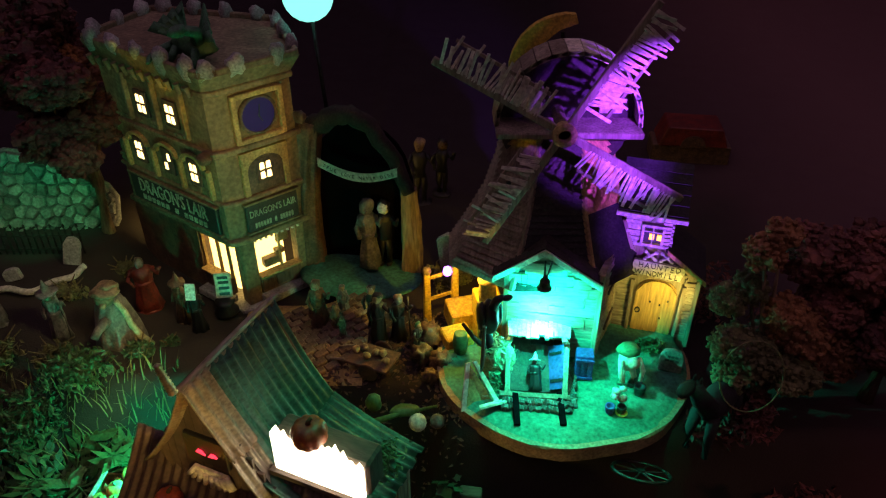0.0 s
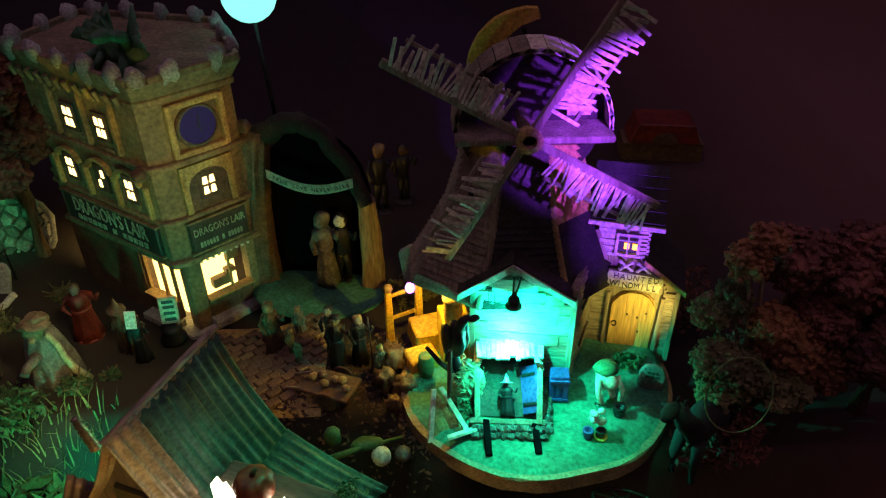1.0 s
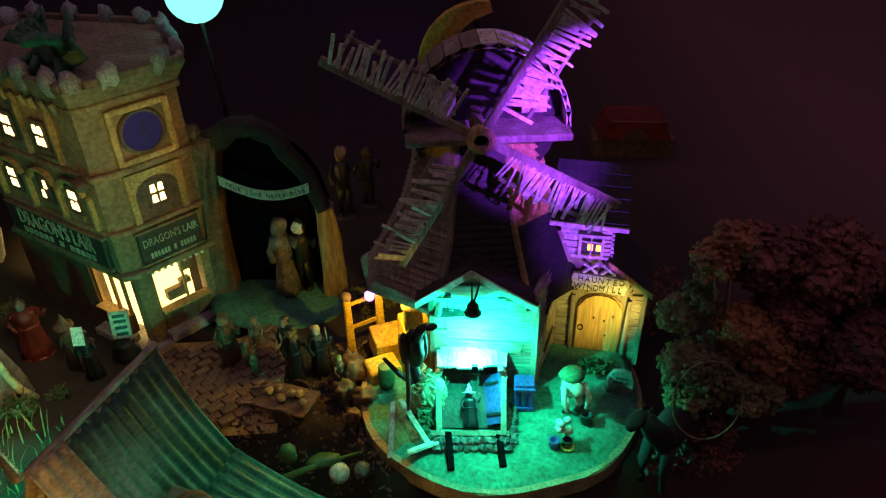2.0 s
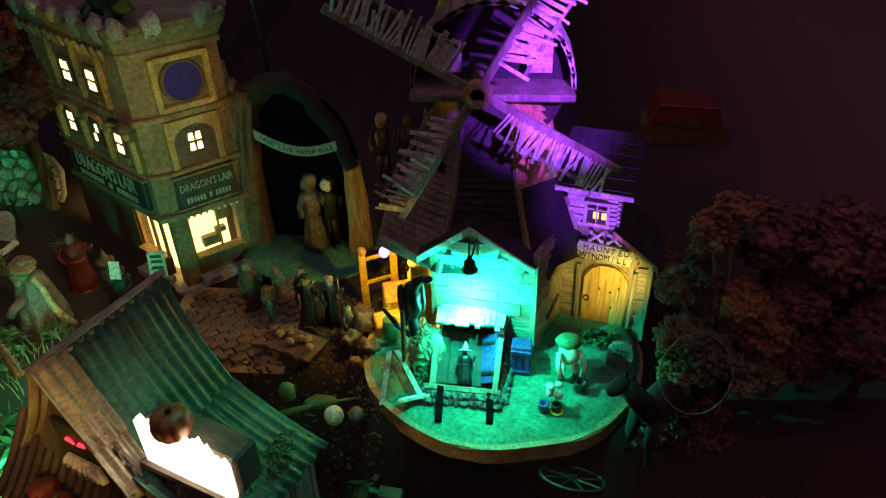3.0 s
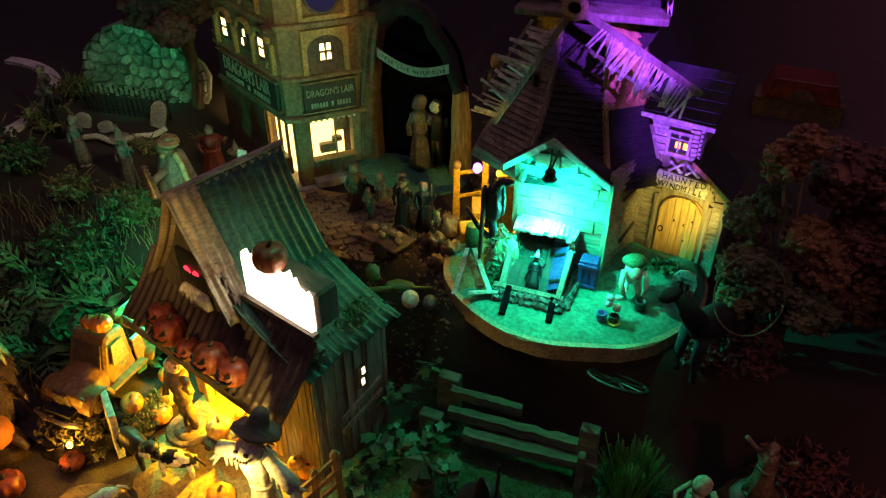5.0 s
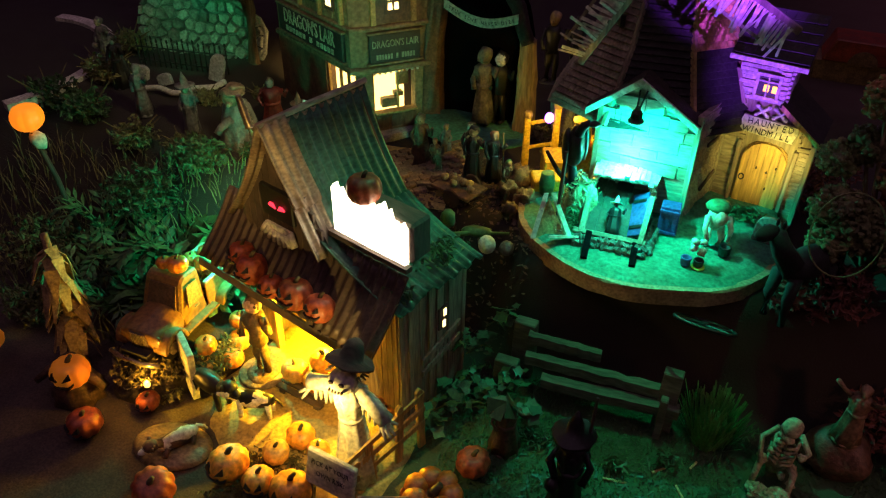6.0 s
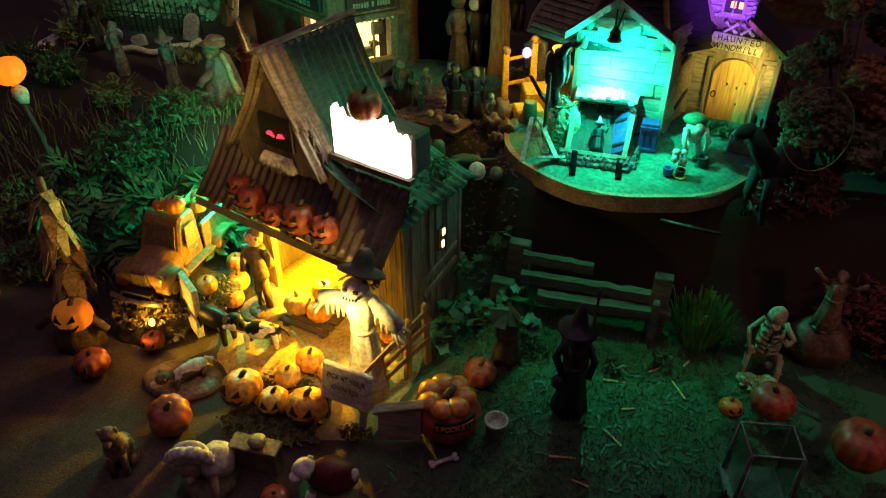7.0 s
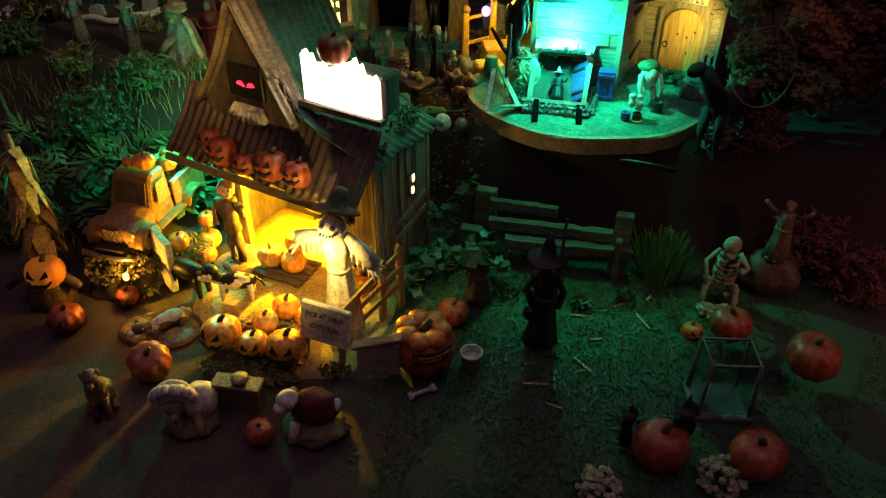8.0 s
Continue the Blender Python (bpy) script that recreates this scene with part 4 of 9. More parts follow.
    for sx in (0, 1):
        bm = bmesh.new()
        box(bm, (0.0605 + 0.006 * sx, 0.5495 - 0.004 * sx, 0.266 - 0.0035 * sx), (0.0035, 0.004, 0.009), pose(0, 0, 0))
        add("slit_window", bm, M_BLACK, "narrow dark slit window")
    # cap: a half-round hood of boards, open in front
    hc = Vector((0.1015, 0.545, 0.318))
    steps = 15
    for i in range(steps):
        a0, a1 = math.pi * i / steps, math.pi * (i + 0.94) / steps
        bm = bmesh.new()
        rows = []
        for yy, rr in ((0, 0.054), (0.026, 0.0545), (0.046, 0.048), (0.060, 0.032), (0.066, 0.006)):
            rows.append([hc + Vector((math.cos(a) * rr * k, yy, math.sin(a) * rr * 1.06 * k)) for k in (1.0, 0.94) for a in (a0, a1)])
        for q0, q1 in zip(rows, rows[1:]):
            v0, v1 = [bm.verts.new(x) for x in q0], [bm.verts.new(x) for x in q1]
            for i0, i1 in ((0, 1), (1, 3), (3, 2), (2, 0)):
                bm.faces.new((v0[i0], v0[i1], v1[i1], v1[i0]))
            bm.faces.new(v0)
            bm.faces.new(v1)
        add("hood_board", bm, M_LINEN if i < 8 else M_WOOD)
    bm = bmesh.new()
    lathe(bm, [(0.0500, 0), (0.0500, 0.004)], 26, Matrix.Translation(hc + Vector((0, 0.016, 0))) @ pose(0, 0, 0, -90))
    add("cap_front", bm, M_GREYROOF, "recessed round cap front")
    bm = bmesh.new()
    box(bm, (0.1015, 0.558, 0.3165), (0.106, 0.05, 0.005))
    add("cap_floor", bm, M_WOOD, bevel=0.001)
    for sx in (0.03, -0.028):
        bm = bmesh.new()
        box(bm, (0.1015 + sx, 0.5505, 0.338), (0.016, 0.004, 0.020))
        add("cap_panel", bm, M_LINEN, "pale board panel")
    bm = bmesh.new()
    tube(bm, [(0.0932, 0.552, 0.329), (0.0932, 0.512, 0.329)], 0.0045, 0.0052, 12)
    add("axle", bm, M_DARKWOOD)
    bm = bmesh.new()
    lathe(bm, [(0.0085, 0), (0.0088, 0.006), (0.0065, 0.007), (0.0045, 0.0072), (0.0045, 0.002)], 18, pose(0.0932, 0.514, 0.329, 90))
    add("hub", bm, M_TRIM, "bronze hub ring")
    # four ragged sails
    for k in range(4):
        m = pose(0.0932, 0.5125, 0.329) @ pose(0, 0, 0, 0, -(60 + 90 * k), 0)
        bm = bmesh.new()
        box(bm, (0.055, 0, 0), (0.096, 0.004, 0.0052), m)
        sail = add("sail", bm, M_WOOD, "ragged windmill sail", bevel=0.0005)
        rr = random.Random(k + 5)
        b2 = bmesh.new()
        box(b2, (0.060, 0.0005, -0.0185), (0.072, 0.002, 0.0022), m)
        part("stringer", b2, M_WOOD, sail)
        for i in range(30):
            x = 0.0235 + 0.00255 * i
            ln = 0.0175 + rr.uniform(-0.004, 0.0075)
            b2 = bmesh.new()
            tilt = rr.uniform(-22, 10)
            box(b2, (0, 0, -ln / 2), (rr.uniform(0.0011, 0.0026), 0.0011, ln), m @ pose(x, -0.001 - rr.uniform(0, 0.0012), -0.001, 0, tilt, rr.uniform(-25, 25)), (1, 1))
            part("slat", b2, M_LINEN, sail)
    # crescent ornament over the cap
    bm = bmesh.new()
    outer = [(0.043 * math.cos(radians(a)), 0.043 * math.sin(radians(a))) for a in range(95, 286, 10)]
    inner = [(0.013 + 0.0385 * math.cos(radians(a)), 0.0385 * math.sin(radians(a))) for a in range(270, 104, -10)]
    prism(bm, outer + inner, -0.003, 0.003, pose(0.1030, 0.6, 0.342, 0, 12, 0))
    add("crescent", bm, M_YELLOW, "yellow crescent moon ornament", bevel=0.0006)
    bm = bmesh.new()
    tube(bm, [(0.101, 0.598, 0.36), (0.099, 0.597, 0.372)], 0.002, 0.0015, 6)
    add("finial", bm, M_IRON)
    return mill


build_windmill()

# ---- corner tower shop ----
def build_tower():
    corner = [(-0.3135, 0.714), (-0.192, 0.629), (-0.181, 0.634), (-0.1285, 0.6787), (-0.165, 0.765), (-0.285, 0.80)]
    mid = Vector((-0.215, 0.70, 0.097))
    tw = thing("tower_shop", Matrix.Translation(mid), "three-storey sandstone corner shop tower with lit windows and battlements", "building")
    back = Matrix.Translation(-mid)

    def add(name, bm, mat, label="", parent=None, smooth=False, bevel=0.0):
        return part(name, bm, mat, parent or tw, label, smooth, bevel, back if parent is None else Matrix())

    def grown(d):
        c = Vector((mid.x, mid.y))
        out = []
        for x, y in corner:
            v = Vector((x, y)) - c
            out.append(tuple(c + v * (1 + d / v.length)))
        return out

    def face(a, b):
        a, b = Vector((*a, 0)), Vector((*b, 0))
        return Matrix.Translation(a) @ pose(0, 0, 0, 0, 0, math.degrees(math.atan2(b.y - a.y, b.x - a.x)))
    left = face((-0.325, 0.722), corner[1])
    right = face(corner[2], corner[3])
    bm = bmesh.new()
    plate(bm, grown(0.010), 0.074, 0.0835)
    add("plinth", bm, M_STONE, "stone plinth", bevel=0.001)
    bm = bmesh.new()
    plate(bm, grown(0.0), 0.158, 0.318)
    add("wall", bm, M_TOWER, "rendered sandstone wall")
    # lit shop floor behind its openings
    bm = bmesh.new()
    plate(bm, grown(-0.030), 0.0835, 0.158)
    add("shop_interior", bm, G_SHOP, "glowing amber shop interior")
    bm = bmesh.new()
    box(bm, (0.0020, 0.006, 0.1205), (0.015, 0.015, 0.076), right)
    add("corner_pillar", bm, M_TOWER, "stone corner pillar", bevel=0.0015)
    bm = bmesh.new()
    box(bm, (0.0620, 0.006, 0.1205), (0.014, 0.012, 0.076), right)
    add("shop_wall", bm, M_TOWER)
    bm = bmesh.new()
    box(bm, (0.061, 0.006, 0.1205), (0.100, 0.012, 0.076), left)
    add("shop_wall", bm, M_BROWN, "dark brown shop wall")
    for m, xa, xb in ((right, 0.010, 0.056), (left, 0.112, 0.150)):
        bm = bmesh.new()
        box(bm, ((xa + xb) / 2, 0.003, 0.1015), (xb - xa, 0.008, 0.0205), m)
        add("stall_riser", bm, M_BROWN, "brown panelled stall riser", bevel=0.0006)
        for k in range(3):
            bm = bmesh.new()
            box(bm, (xa + (xb - xa) * (k + 0.5) / 3, -0.0014, 0.1015), ((xb - xa) / 3 - 0.003, 0.0014, 0.013), m)
            add("riser_panel", bm, M_DARKWOOD, bevel=0.0004)
        bm = bmesh.new()
        box(bm, ((xa + xb) / 2, -0.004, 0.0875), (xb - xa + 0.004, 0.016, 0.0075), m)
        add("door_step", bm, M_STONE, "pale stone step", bevel=0.0008)
        bm = bmesh.new()
        box(bm, ((xa + xb) / 2, 0.0, 0.1118), (xb - xa, 0.010, 0.0016), m)
        add("window_sill", bm, M_TRIM)
        bm = bmesh.new()
        for x in (xa, (xa + xb) / 2 + 0.004, xb):
            box(bm, (x, 0.004, 0.133), (0.0018, 0.003, 0.044), m)
        box(bm, ((xa + xb) / 2, 0.004, 0.1545), (xb - xa, 0.003, 0.0025), m)
        add("shop_window_frame", bm, M_TRIM, "ochre shop window frame")
    for c, sz in (((0.030, 0.012, 0.1175), (0.018, 0.008, 0.010)), ((0.040, 0.012, 0.1255), (0.010, 0.008, 0.005)), ((0.046, 0.015, 0.140), (0.014, 0.003, 0.014))):
        bm = bmesh.new()
        box(bm, c, sz, right)
        add("shop_parcel", bm, M_TAN, "tan parcel in the shop window", bevel=0.0008)
    # cornices
    for z0, z1, d in ((0.157, 0.1625, 0.006), (0.199, 0.2035, 0.005), (0.250, 0.2555, 0.006), (0.3055, 0.311, 0.004)):
        bm = bmesh.new()
        plate(bm, grown(d), z0, z1)
        add("cornice", bm, M_TOWER, "moulded cornice", bevel=0.0012)
    # dentils under the shop cornice
    for k in range(9):
        bm = bmesh.new()
        blob(bm, (0.010 + 0.0058 * k, -0.0035, 0.1558), (0.0017, 0.0017, 0.0017), 0, 0, 1, 1, right)
        add("awning_bead", bm, M_WHITE, "", None, True)
    # name boards
    for m, xa, xb, zz, sz in ((left, 0.024, 0.154, 0.181, 0.0215), (right, 0.006, 0.060, 0.181, 0.0102)):
        bm = bmesh.new()
        box(bm, ((xa + xb) / 2, -0.0015, zz), (xb - xa, 0.005, 0.029), m)
        fr = add("name_board", bm, M_SIGNDARK, "black shop sign with pale green lettering", bevel=0.001)
        b2 = wording("DRAGON'S LAIR", sz, 0.0004, 0.66)
        bmesh.ops.transform(b2, matrix=m @ pose((xa + xb) / 2, -0.0044, zz + 0.0042), verts=b2.verts[:])
        part("lettering", b2, M_SIGNGREEN, fr)
        b2 = bmesh.new()
        for k in range(14):
            x = (xa + xb) / 2 + (k - 6.5) * (xb - xa) * 0.055
            if k not in (6, 8):
                box(b2, (x, -0.0044, zz - 0.0085), ((xb - xa) * 0.036, 0.0008, 0.0052), m)
        part("small_lettering", b2, M_SIGNGREEN, fr)
        for zf in (zz - 0.0155, zz + 0.0155):
            bm = bmesh.new()
            box(bm, ((xa + xb) / 2, -0.002, zf), (xb - xa + 0.004, 0.006, 0.002), m)
            add("sign_moulding", bm, M_TOWER)
    # upper windows
    def window(m, x, z, w, h, lit=4):
        bm = bmesh.new()
        box(bm, (x, -0.0006, z), (w + 0.006, 0.003, h + 0.006), m)
        fr = add("window", bm, M_DARKWOOD, "small dark-framed lit window")
        for i in (-1, 1):
            for k in (-1, 1):
                if lit == 2 and k * i < 0:
                    continue
                b2 = bmesh.new()
                box(b2, (x + i * w * 0.26, -0.0023, z + k * h * 0.26), (w * 0.38, 0.001, h * 0.37), m, (0.75, 1))
                part("pane", b2, G_WINDOW, fr)
    for x in (0.072, 0.114):
        window(left, x, 0.279, 0.0125, 0.019)
    for x, lit in ((0.050, 4), (0.093, 2), (0.131, 4)):
        window(left, x, 0.226, 0.0105, 0.0195, lit)
        bm = bmesh.new()
        pts = [(0.0165 * math.cos(radians(a)), 0.012 * math.sin(radians(a))) for a in range(0, 181, 15)]
        ins = [(0.0125 * math.cos(radians(a)), 0.009 * math.sin(radians(a))) for a in range(180, -1, -15)]
        prism(bm, pts + ins, -0.004, 0.0, left @ pose(x, 0, 0.2335))
        add("window_arch", bm, M_TRIM, "ochre arch moulding")
    for x in (0.052, 0.094, 0.1335):
        bm = bmesh.new()
        box(bm, (x, -0.002, 0.282), (0.004, 0.005, 0.046), left)
        add("pilaster", bm, M_TOWER, bevel=0.0008)
    for x in (0.0285, 0.0715, 0.1115, 0.152):
        bm = bmesh.new()
        box(bm, (x, -0.0015, 0.2185), (0.0045, 0.005, 0.030), left)
        add("pilaster", bm, M_TRIM, bevel=0.0008)
    rnd = random.Random(8)
    for k in range(26):
        bm = bmesh.new()
        x, z = rnd.uniform(0.01, 0.155), rnd.choice((0.259, 0.263, 0.300, 0.303, 0.2085, 0.212))
        box(bm, (x, -0.0008, z), (rnd.uniform(0.005, 0.009), 0.0022, 0.0032), left)
        add("quoin", bm, M_TOWER)
    for k in range(12):
        bm = bmesh.new()
        tube(bm, [(0.012 + 0.0125 * k, -0.003, 0.3045), (0.012 + 0.0125 * k, -0.0055, 0.314)], 0.0022, 0.003, 6, left)
        add("corbel", bm, M_TOWER)
    # arched niche and clock on the right face
    for x, w_ in ((0.0115, 0.0055), (0.0535, 0.0055)):
        bm = bmesh.new()
        box(bm, (x, -0.0015, 0.2255), (w_, 0.005, 0.043), right)
        add("niche_pilaster", bm, M_TRIM, "ochre niche surround", bevel=0.0006)
    bm = bmesh.new()
    pts = [(0.0235, 0.0205), (-0.0235, 0.0205), (-0.0235, 0.0)] + [(0.0185 * math.cos(radians(a)), 0.0145 * math.sin(radians(a))) for a in range(180, -1, -15)] + [(0.0235, 0.0)]
    prism(bm, pts, -0.004, 0.0, right @ pose(0.0325, 0, 0.2275))
    add("niche_arch", bm, M_TRIM, "ochre arch spandrel")
    bm = bmesh.new()
    prism(bm, [(-0.0185, 0.205), (0.0185, 0.205), (0.0185, 0.2275)] + [(0.0185 * math.cos(radians(a)), 0.2275 + 0.0145 * math.sin(radians(a))) for a in range(15, 166, 15)] + [(-0.0185, 0.2275)], -0.0012, 0.0, right @ pose(0.0325, 0, 0))
    add("niche_back", bm, M_BROWN, "dark niche back")
    window(right, 0.0325, 0.2255, 0.0125, 0.018)
    bm = bmesh.new()
    for c, s in (((0.0110, 0.2795), (0.005, 0.046)), ((0.0560, 0.2795), (0.005, 0.046)), ((0.0335, 0.3005), (0.042, 0.005)), ((0.0335, 0.2585), (0.042, 0.005))):
        box(bm, (c[0], -0.002, c[1]), (s[0], 0.006, s[1]), right)
    add("clock_frame", bm, M_TRIM, "ochre clock surround", bevel=0.0008)
    bm = bmesh.new()
    lathe(bm, [(0.0190, 0), (0.0190, 0.002), (0.0175, 0.0035), (0.0160, 0.0035), (0.0160, 0.0015)], 28, right @ pose(0.0335, 0, 0.2795, 90))
    clock = add("clock", bm, M_BROWN, "round clock with a violet-lit dial")
    b2 = bmesh.new()
    lathe(b2, [(0.0158, 0.0015), (0.0158, 0.0022)], 28, right @ pose(0.0335, 0, 0.2795, 90))
    part("dial", b2, G_CLOCK, clock)
    b2 = bmesh.new()
    box(b2, (0.0005, -0.003, 0.004), (0.0009, 0.0006, 0.012), right @ pose(0.0335, 0, 0.2795, 0, 8, 0))
    box(b2, (0.0, -0.003, -0.003), (0.0009, 0.0006, 0.008), right @ pose(0.0335, 0, 0.2795, 0, -25, 0))
    part("clock_hand", b2, M_BLACK, clock)
    # gargoyle heads at the ends of the middle cornice
    for m, x, z in ((left, -0.004, 0.257), (left, 0.158, 0.250), (right, 0.072, 0.268)):
        bm = bmesh.new()
        blob(bm, (x, -0.006, z), (0.006, 0.008, 0.006), 0.45, x * 100, 2, 2, m)
        add("gargoyle", bm, M_BROWN, "dark gargoyle head", None, True)
    # flared battlements
    a, b = grown(0.002), grown(0.013)
    bm = bmesh.new()
    lo = [bm.verts.new((*p, 0.311)) for p in a]
    hi = [bm.verts.new((*p, 0.3265)) for p in b]
    bm.faces.new(lo[::-1])
    bm.faces.new(hi)
    for i in range(6):
        j = (i + 1) % 6
        bm.faces.new((lo[i], lo[j], hi[j], hi[i]))
    add("parapet", bm, M_TOWER, "flared parapet")
    big = grown(0.0120)
    for i in range(6):
        p, q = Vector((*big[i], 0.0)), Vector((*big[(i + 1) % 6], 0.0))
        ln = (q - p).length
        n = max(1, int(ln / 0.030))
        ang = math.degrees(math.atan2(q.y - p.y, q.x - p.x))
        for k in range(n):
            c = p.lerp(q, (k + 0.5) / n)
            bm = bmesh.new()
            blob(bm, (0, 0.002, 0.3310), (0.0072 + 0.002 * rnd.random(), 0.0056, 0.0086 + 0.003 * rnd.random()), 0.6, k + i * 7, 2, 1.9, pose(c.x, c.y, 0, 0, 0, ang))
            add("merlon", bm, M_STONE, "", None, True)
        bm = bmesh.new()
        box(bm, (0, 0.002, 0.3280), (ln * 0.97, 0.005, 0.007), pose(*p.lerp(q, 0.5), 0, 0, ang))
        add("parapet_wall", bm, M_TOWER, bevel=0.001)


build_tower()

# dragon crouching on the tower roof
bm_ = bmesh.new()
blob(bm_, (0, 0, 0.014), (0.020, 0.012, 0.012), 0.4, 2, 3, 2.4)
tube(bm_, [(0.012, -0.006, 0.02), (0.020, -0.014, 0.030), (0.016, -0.024, 0.034)], 0.006, 0.004, 8)
blob(bm_, (0.014, -0.028, 0.034), (0.006, 0.010, 0.005), 0.3, 4, 2)
tube(bm_, [(-0.016, 0.002, 0.012), (-0.030, -0.010, 0.006), (-0.028, -0.024, 0.004), (-0.020, -0.034, 0.004)], 0.005, 0.0015, 7)
for sx_ in (-1, 1):
    for k_ in range(4):
        slab(bm_, (sx_ * 0.006, 0.004, 0.020), (sx_ * (0.012 + 0.006 * k_), 0.010 - 0.006 * k_, 0.046 - 0.005 * k_), (sx_ * (0.018 + 0.006 * k_), 0.006 - 0.006 * k_, 0.038 - 0.005 * k_), (sx_ * 0.008, -0.002, 0.016), 0.0012)
    tube(bm_, [(sx_ * 0.010, -0.008, 0.012), (sx_ * 0.014, -0.018, 0.0)], 0.004, 0.003, 6)
whole("dragon_statue", bm_, M_GREEN, pose(-0.203, 0.662, 0.3270, 0, 0, -25), "dark green dragon statue crouching on the tower roof", "statue", smooth=True)

# ---- pumpkin stand ----
def build_shed():
    turn = -22.64
    sh = thing("pumpkin_shed", pose(0, 0, 0, 0, 0, turn) @ pose(-0.245, 0.335, 0.0), "crooked timber pumpkin shed with corrugated roofs and a lit panel", "shed")
    back = pose(0.245, -0.335, 0)

    def add(name, bm, mat, label="", parent=None, smooth=False, bevel=0.0):
        return part(name, bm, mat, parent or sh, label, smooth, bevel, back if parent is None else Matrix())
    rnd = random.Random(12)

    def boards(wall, p0, p1, z0, z1, n, mat, lean=0.0):
        """Upright boards along a wall, uneven in width, foot and depth."""
        p0, p1 = Vector((*p0, 0)), Vector((*p1, 0))
        d = (p1 - p0).normalized()
        o = Vector((d.y, -d.x, 0))
        for k in range(n):
            a, b = p0.lerp(p1, k / n), p0.lerp(p1, (k + 0.93) / n)
            off = o * (0.0006 + rnd.uniform(0, 0.0014))
            b2 = bmesh.new()
            zl, zh = z0 + rnd.uniform(-0.001, 0.003), z1 - rnd.uniform(0, 0.002)
            sl = d * rnd.uniform(-0.0008, 0.0008)
            slab(b2, a + off + Vector((0, 0, zl)), b + off + Vector((0, 0, zl)), b + off + sl + Vector((0, 0, zh)), a + off + sl + Vector((0, 0, zh)), 0.002)
            part("board", b2, mat, wall)
    # walls
    bm = bmesh.new()
    box(bm, (-0.1745, 0.3375, 0.060), (0.005, 0.075, 0.118))
    wl = add("side_wall", bm, M_DARKWOOD, "board side wall with a tiny lit window")
    boards(wl, (-0.172, 0.300), (-0.172, 0.375), 0.004, 0.118, 17, M_WOOD)
    bm = bmesh.new()
    box(bm, (-0.3275, 0.3375, 0.060), (0.005, 0.075, 0.118))
    wl = add("side_wall", bm, M_DARKWOOD, "board side wall")
    boards(wl, (-0.330, 0.375), (-0.330, 0.300), 0.004, 0.118, 14, M_WOOD)
    bm = bmesh.new()
    box(bm, (-0.251, 0.3725, 0.060), (0.15, 0.005, 0.118))
    wl = add("back_wall", bm, M_DOOR, "ochre back wall inside the stand")
    bm = bmesh.new()
    box(bm, (-0.1945, 0.3025, 0.060), (0.040, 0.005, 0.118))
    wl = add("front_wall", bm, M_DARKWOOD, "narrow board front wall")
    boards(wl, (-0.2145, 0.300), (-0.172, 0.300), 0.004, 0.116, 8, M_WOOD)
    bm = bmesh.new()
    box(bm, (-0.319, 0.3025, 0.060), (0.017, 0.005, 0.118))
    wl = add("front_wall", bm, M_DARKWOOD, "narrow board front wall")
    boards(wl, (-0.3275, 0.300), (-0.3105, 0.300), 0.004, 0.116, 4, M_DOOR)
    bm = bmesh.new()
    box(bm, (-0.262, 0.3025, 0.105), (0.098, 0.005, 0.028))
    add("lintel", bm, M_DARKWOOD, bevel=0.0006)
    for x in (-0.309, -0.2165):
        bm = bmesh.new()
        box(bm, (x, 0.298, 0.048), (0.006, 0.006, 0.092), pose(0, 0, 0))
        add("door_post", bm, M_DOOR, "ochre door post", bevel=0.0006)
    # small side window with a lit pane and a sill
    bm = bmesh.new()
    box(bm, (-0.1705, 0.3465, 0.083), (0.003, 0.011, 0.020))
    win = add("window", bm, M_DARKWOOD, "tiny dark window with two lit panes")
    for k in (-1, 1):
        b2 = bmesh.new()
        box(b2, (-0.1687, 0.3465 + 0.0005 * k, 0.083 + 0.0052 * k), (0.001, 0.0028, 0.0060))
        part("pane", b2, G_WINDOW, win)
    for za, zb in ((0.052, 0.064), (0.040, 0.050)):
        bm = bmesh.new()
        slab(bm, (-0.1685, 0.322, za), (-0.1685, 0.366, zb), (-0.1685, 0.366, zb + 0.005), (-0.1685, 0.322, za + 0.005), 0.002)
        add("nailed_board", bm, M_WOOD, "loose nailed board")
    # monster-faced gable
    bm = bmesh.new()
    prism(bm, [(-0.332, 0.116), (-0.226, 0.116), (-0.232, 0.146), (-0.2785, 0.216), (-0.325, 0.146)], 0.2965, 0.302)
    gb = add("gable_wall", bm, M_DARKWOOD, "dark gable with a monster face")
    for k in range(13):
        u = -0.322 + 0.0072 * k
        zt = 0.216 - abs(u + 0.0036 + 0.2785) * 1.5
        if zt < 0.13:
            continue
        b2 = bmesh.new()
        box(b2, (u + 0.0034, 0.2955, (0.116 + zt) / 2), (0.0064, 0.0022, zt - 0.116))
        part("board", b2, M_DARKWOOD, gb)
    bm = bmesh.new()
    box(bm, (-0.2785, 0.2935, 0.163), (0.034, 0.004, 0.026))
    add("face_recess", bm, M_BLACK, "black face recess", bevel=0.001)
    for sx in (-1, 1):
        bm = bmesh.new()
        prism(bm, [(-0.0035, 0.002), (0.0035, -0.0014), (0.002, 0.0028), (-0.001, 0.0038)][::1], -0.001, 0.0, pose(-0.2775 + sx * 0.0048, 0.2912, 0.1605, 0, sx * 16, 0) @ Matrix.Diagonal((-sx, 1, 1, 1)))
        add("eye", bm, G_RED, "glowing red eye")
    bm = bmesh.new()
    box(bm, (-0.2775, 0.2912, 0.1425), (0.026, 0.002, 0.006))
    tache = add("moustache", bm, M_LINEN, "pale drooping moustache")
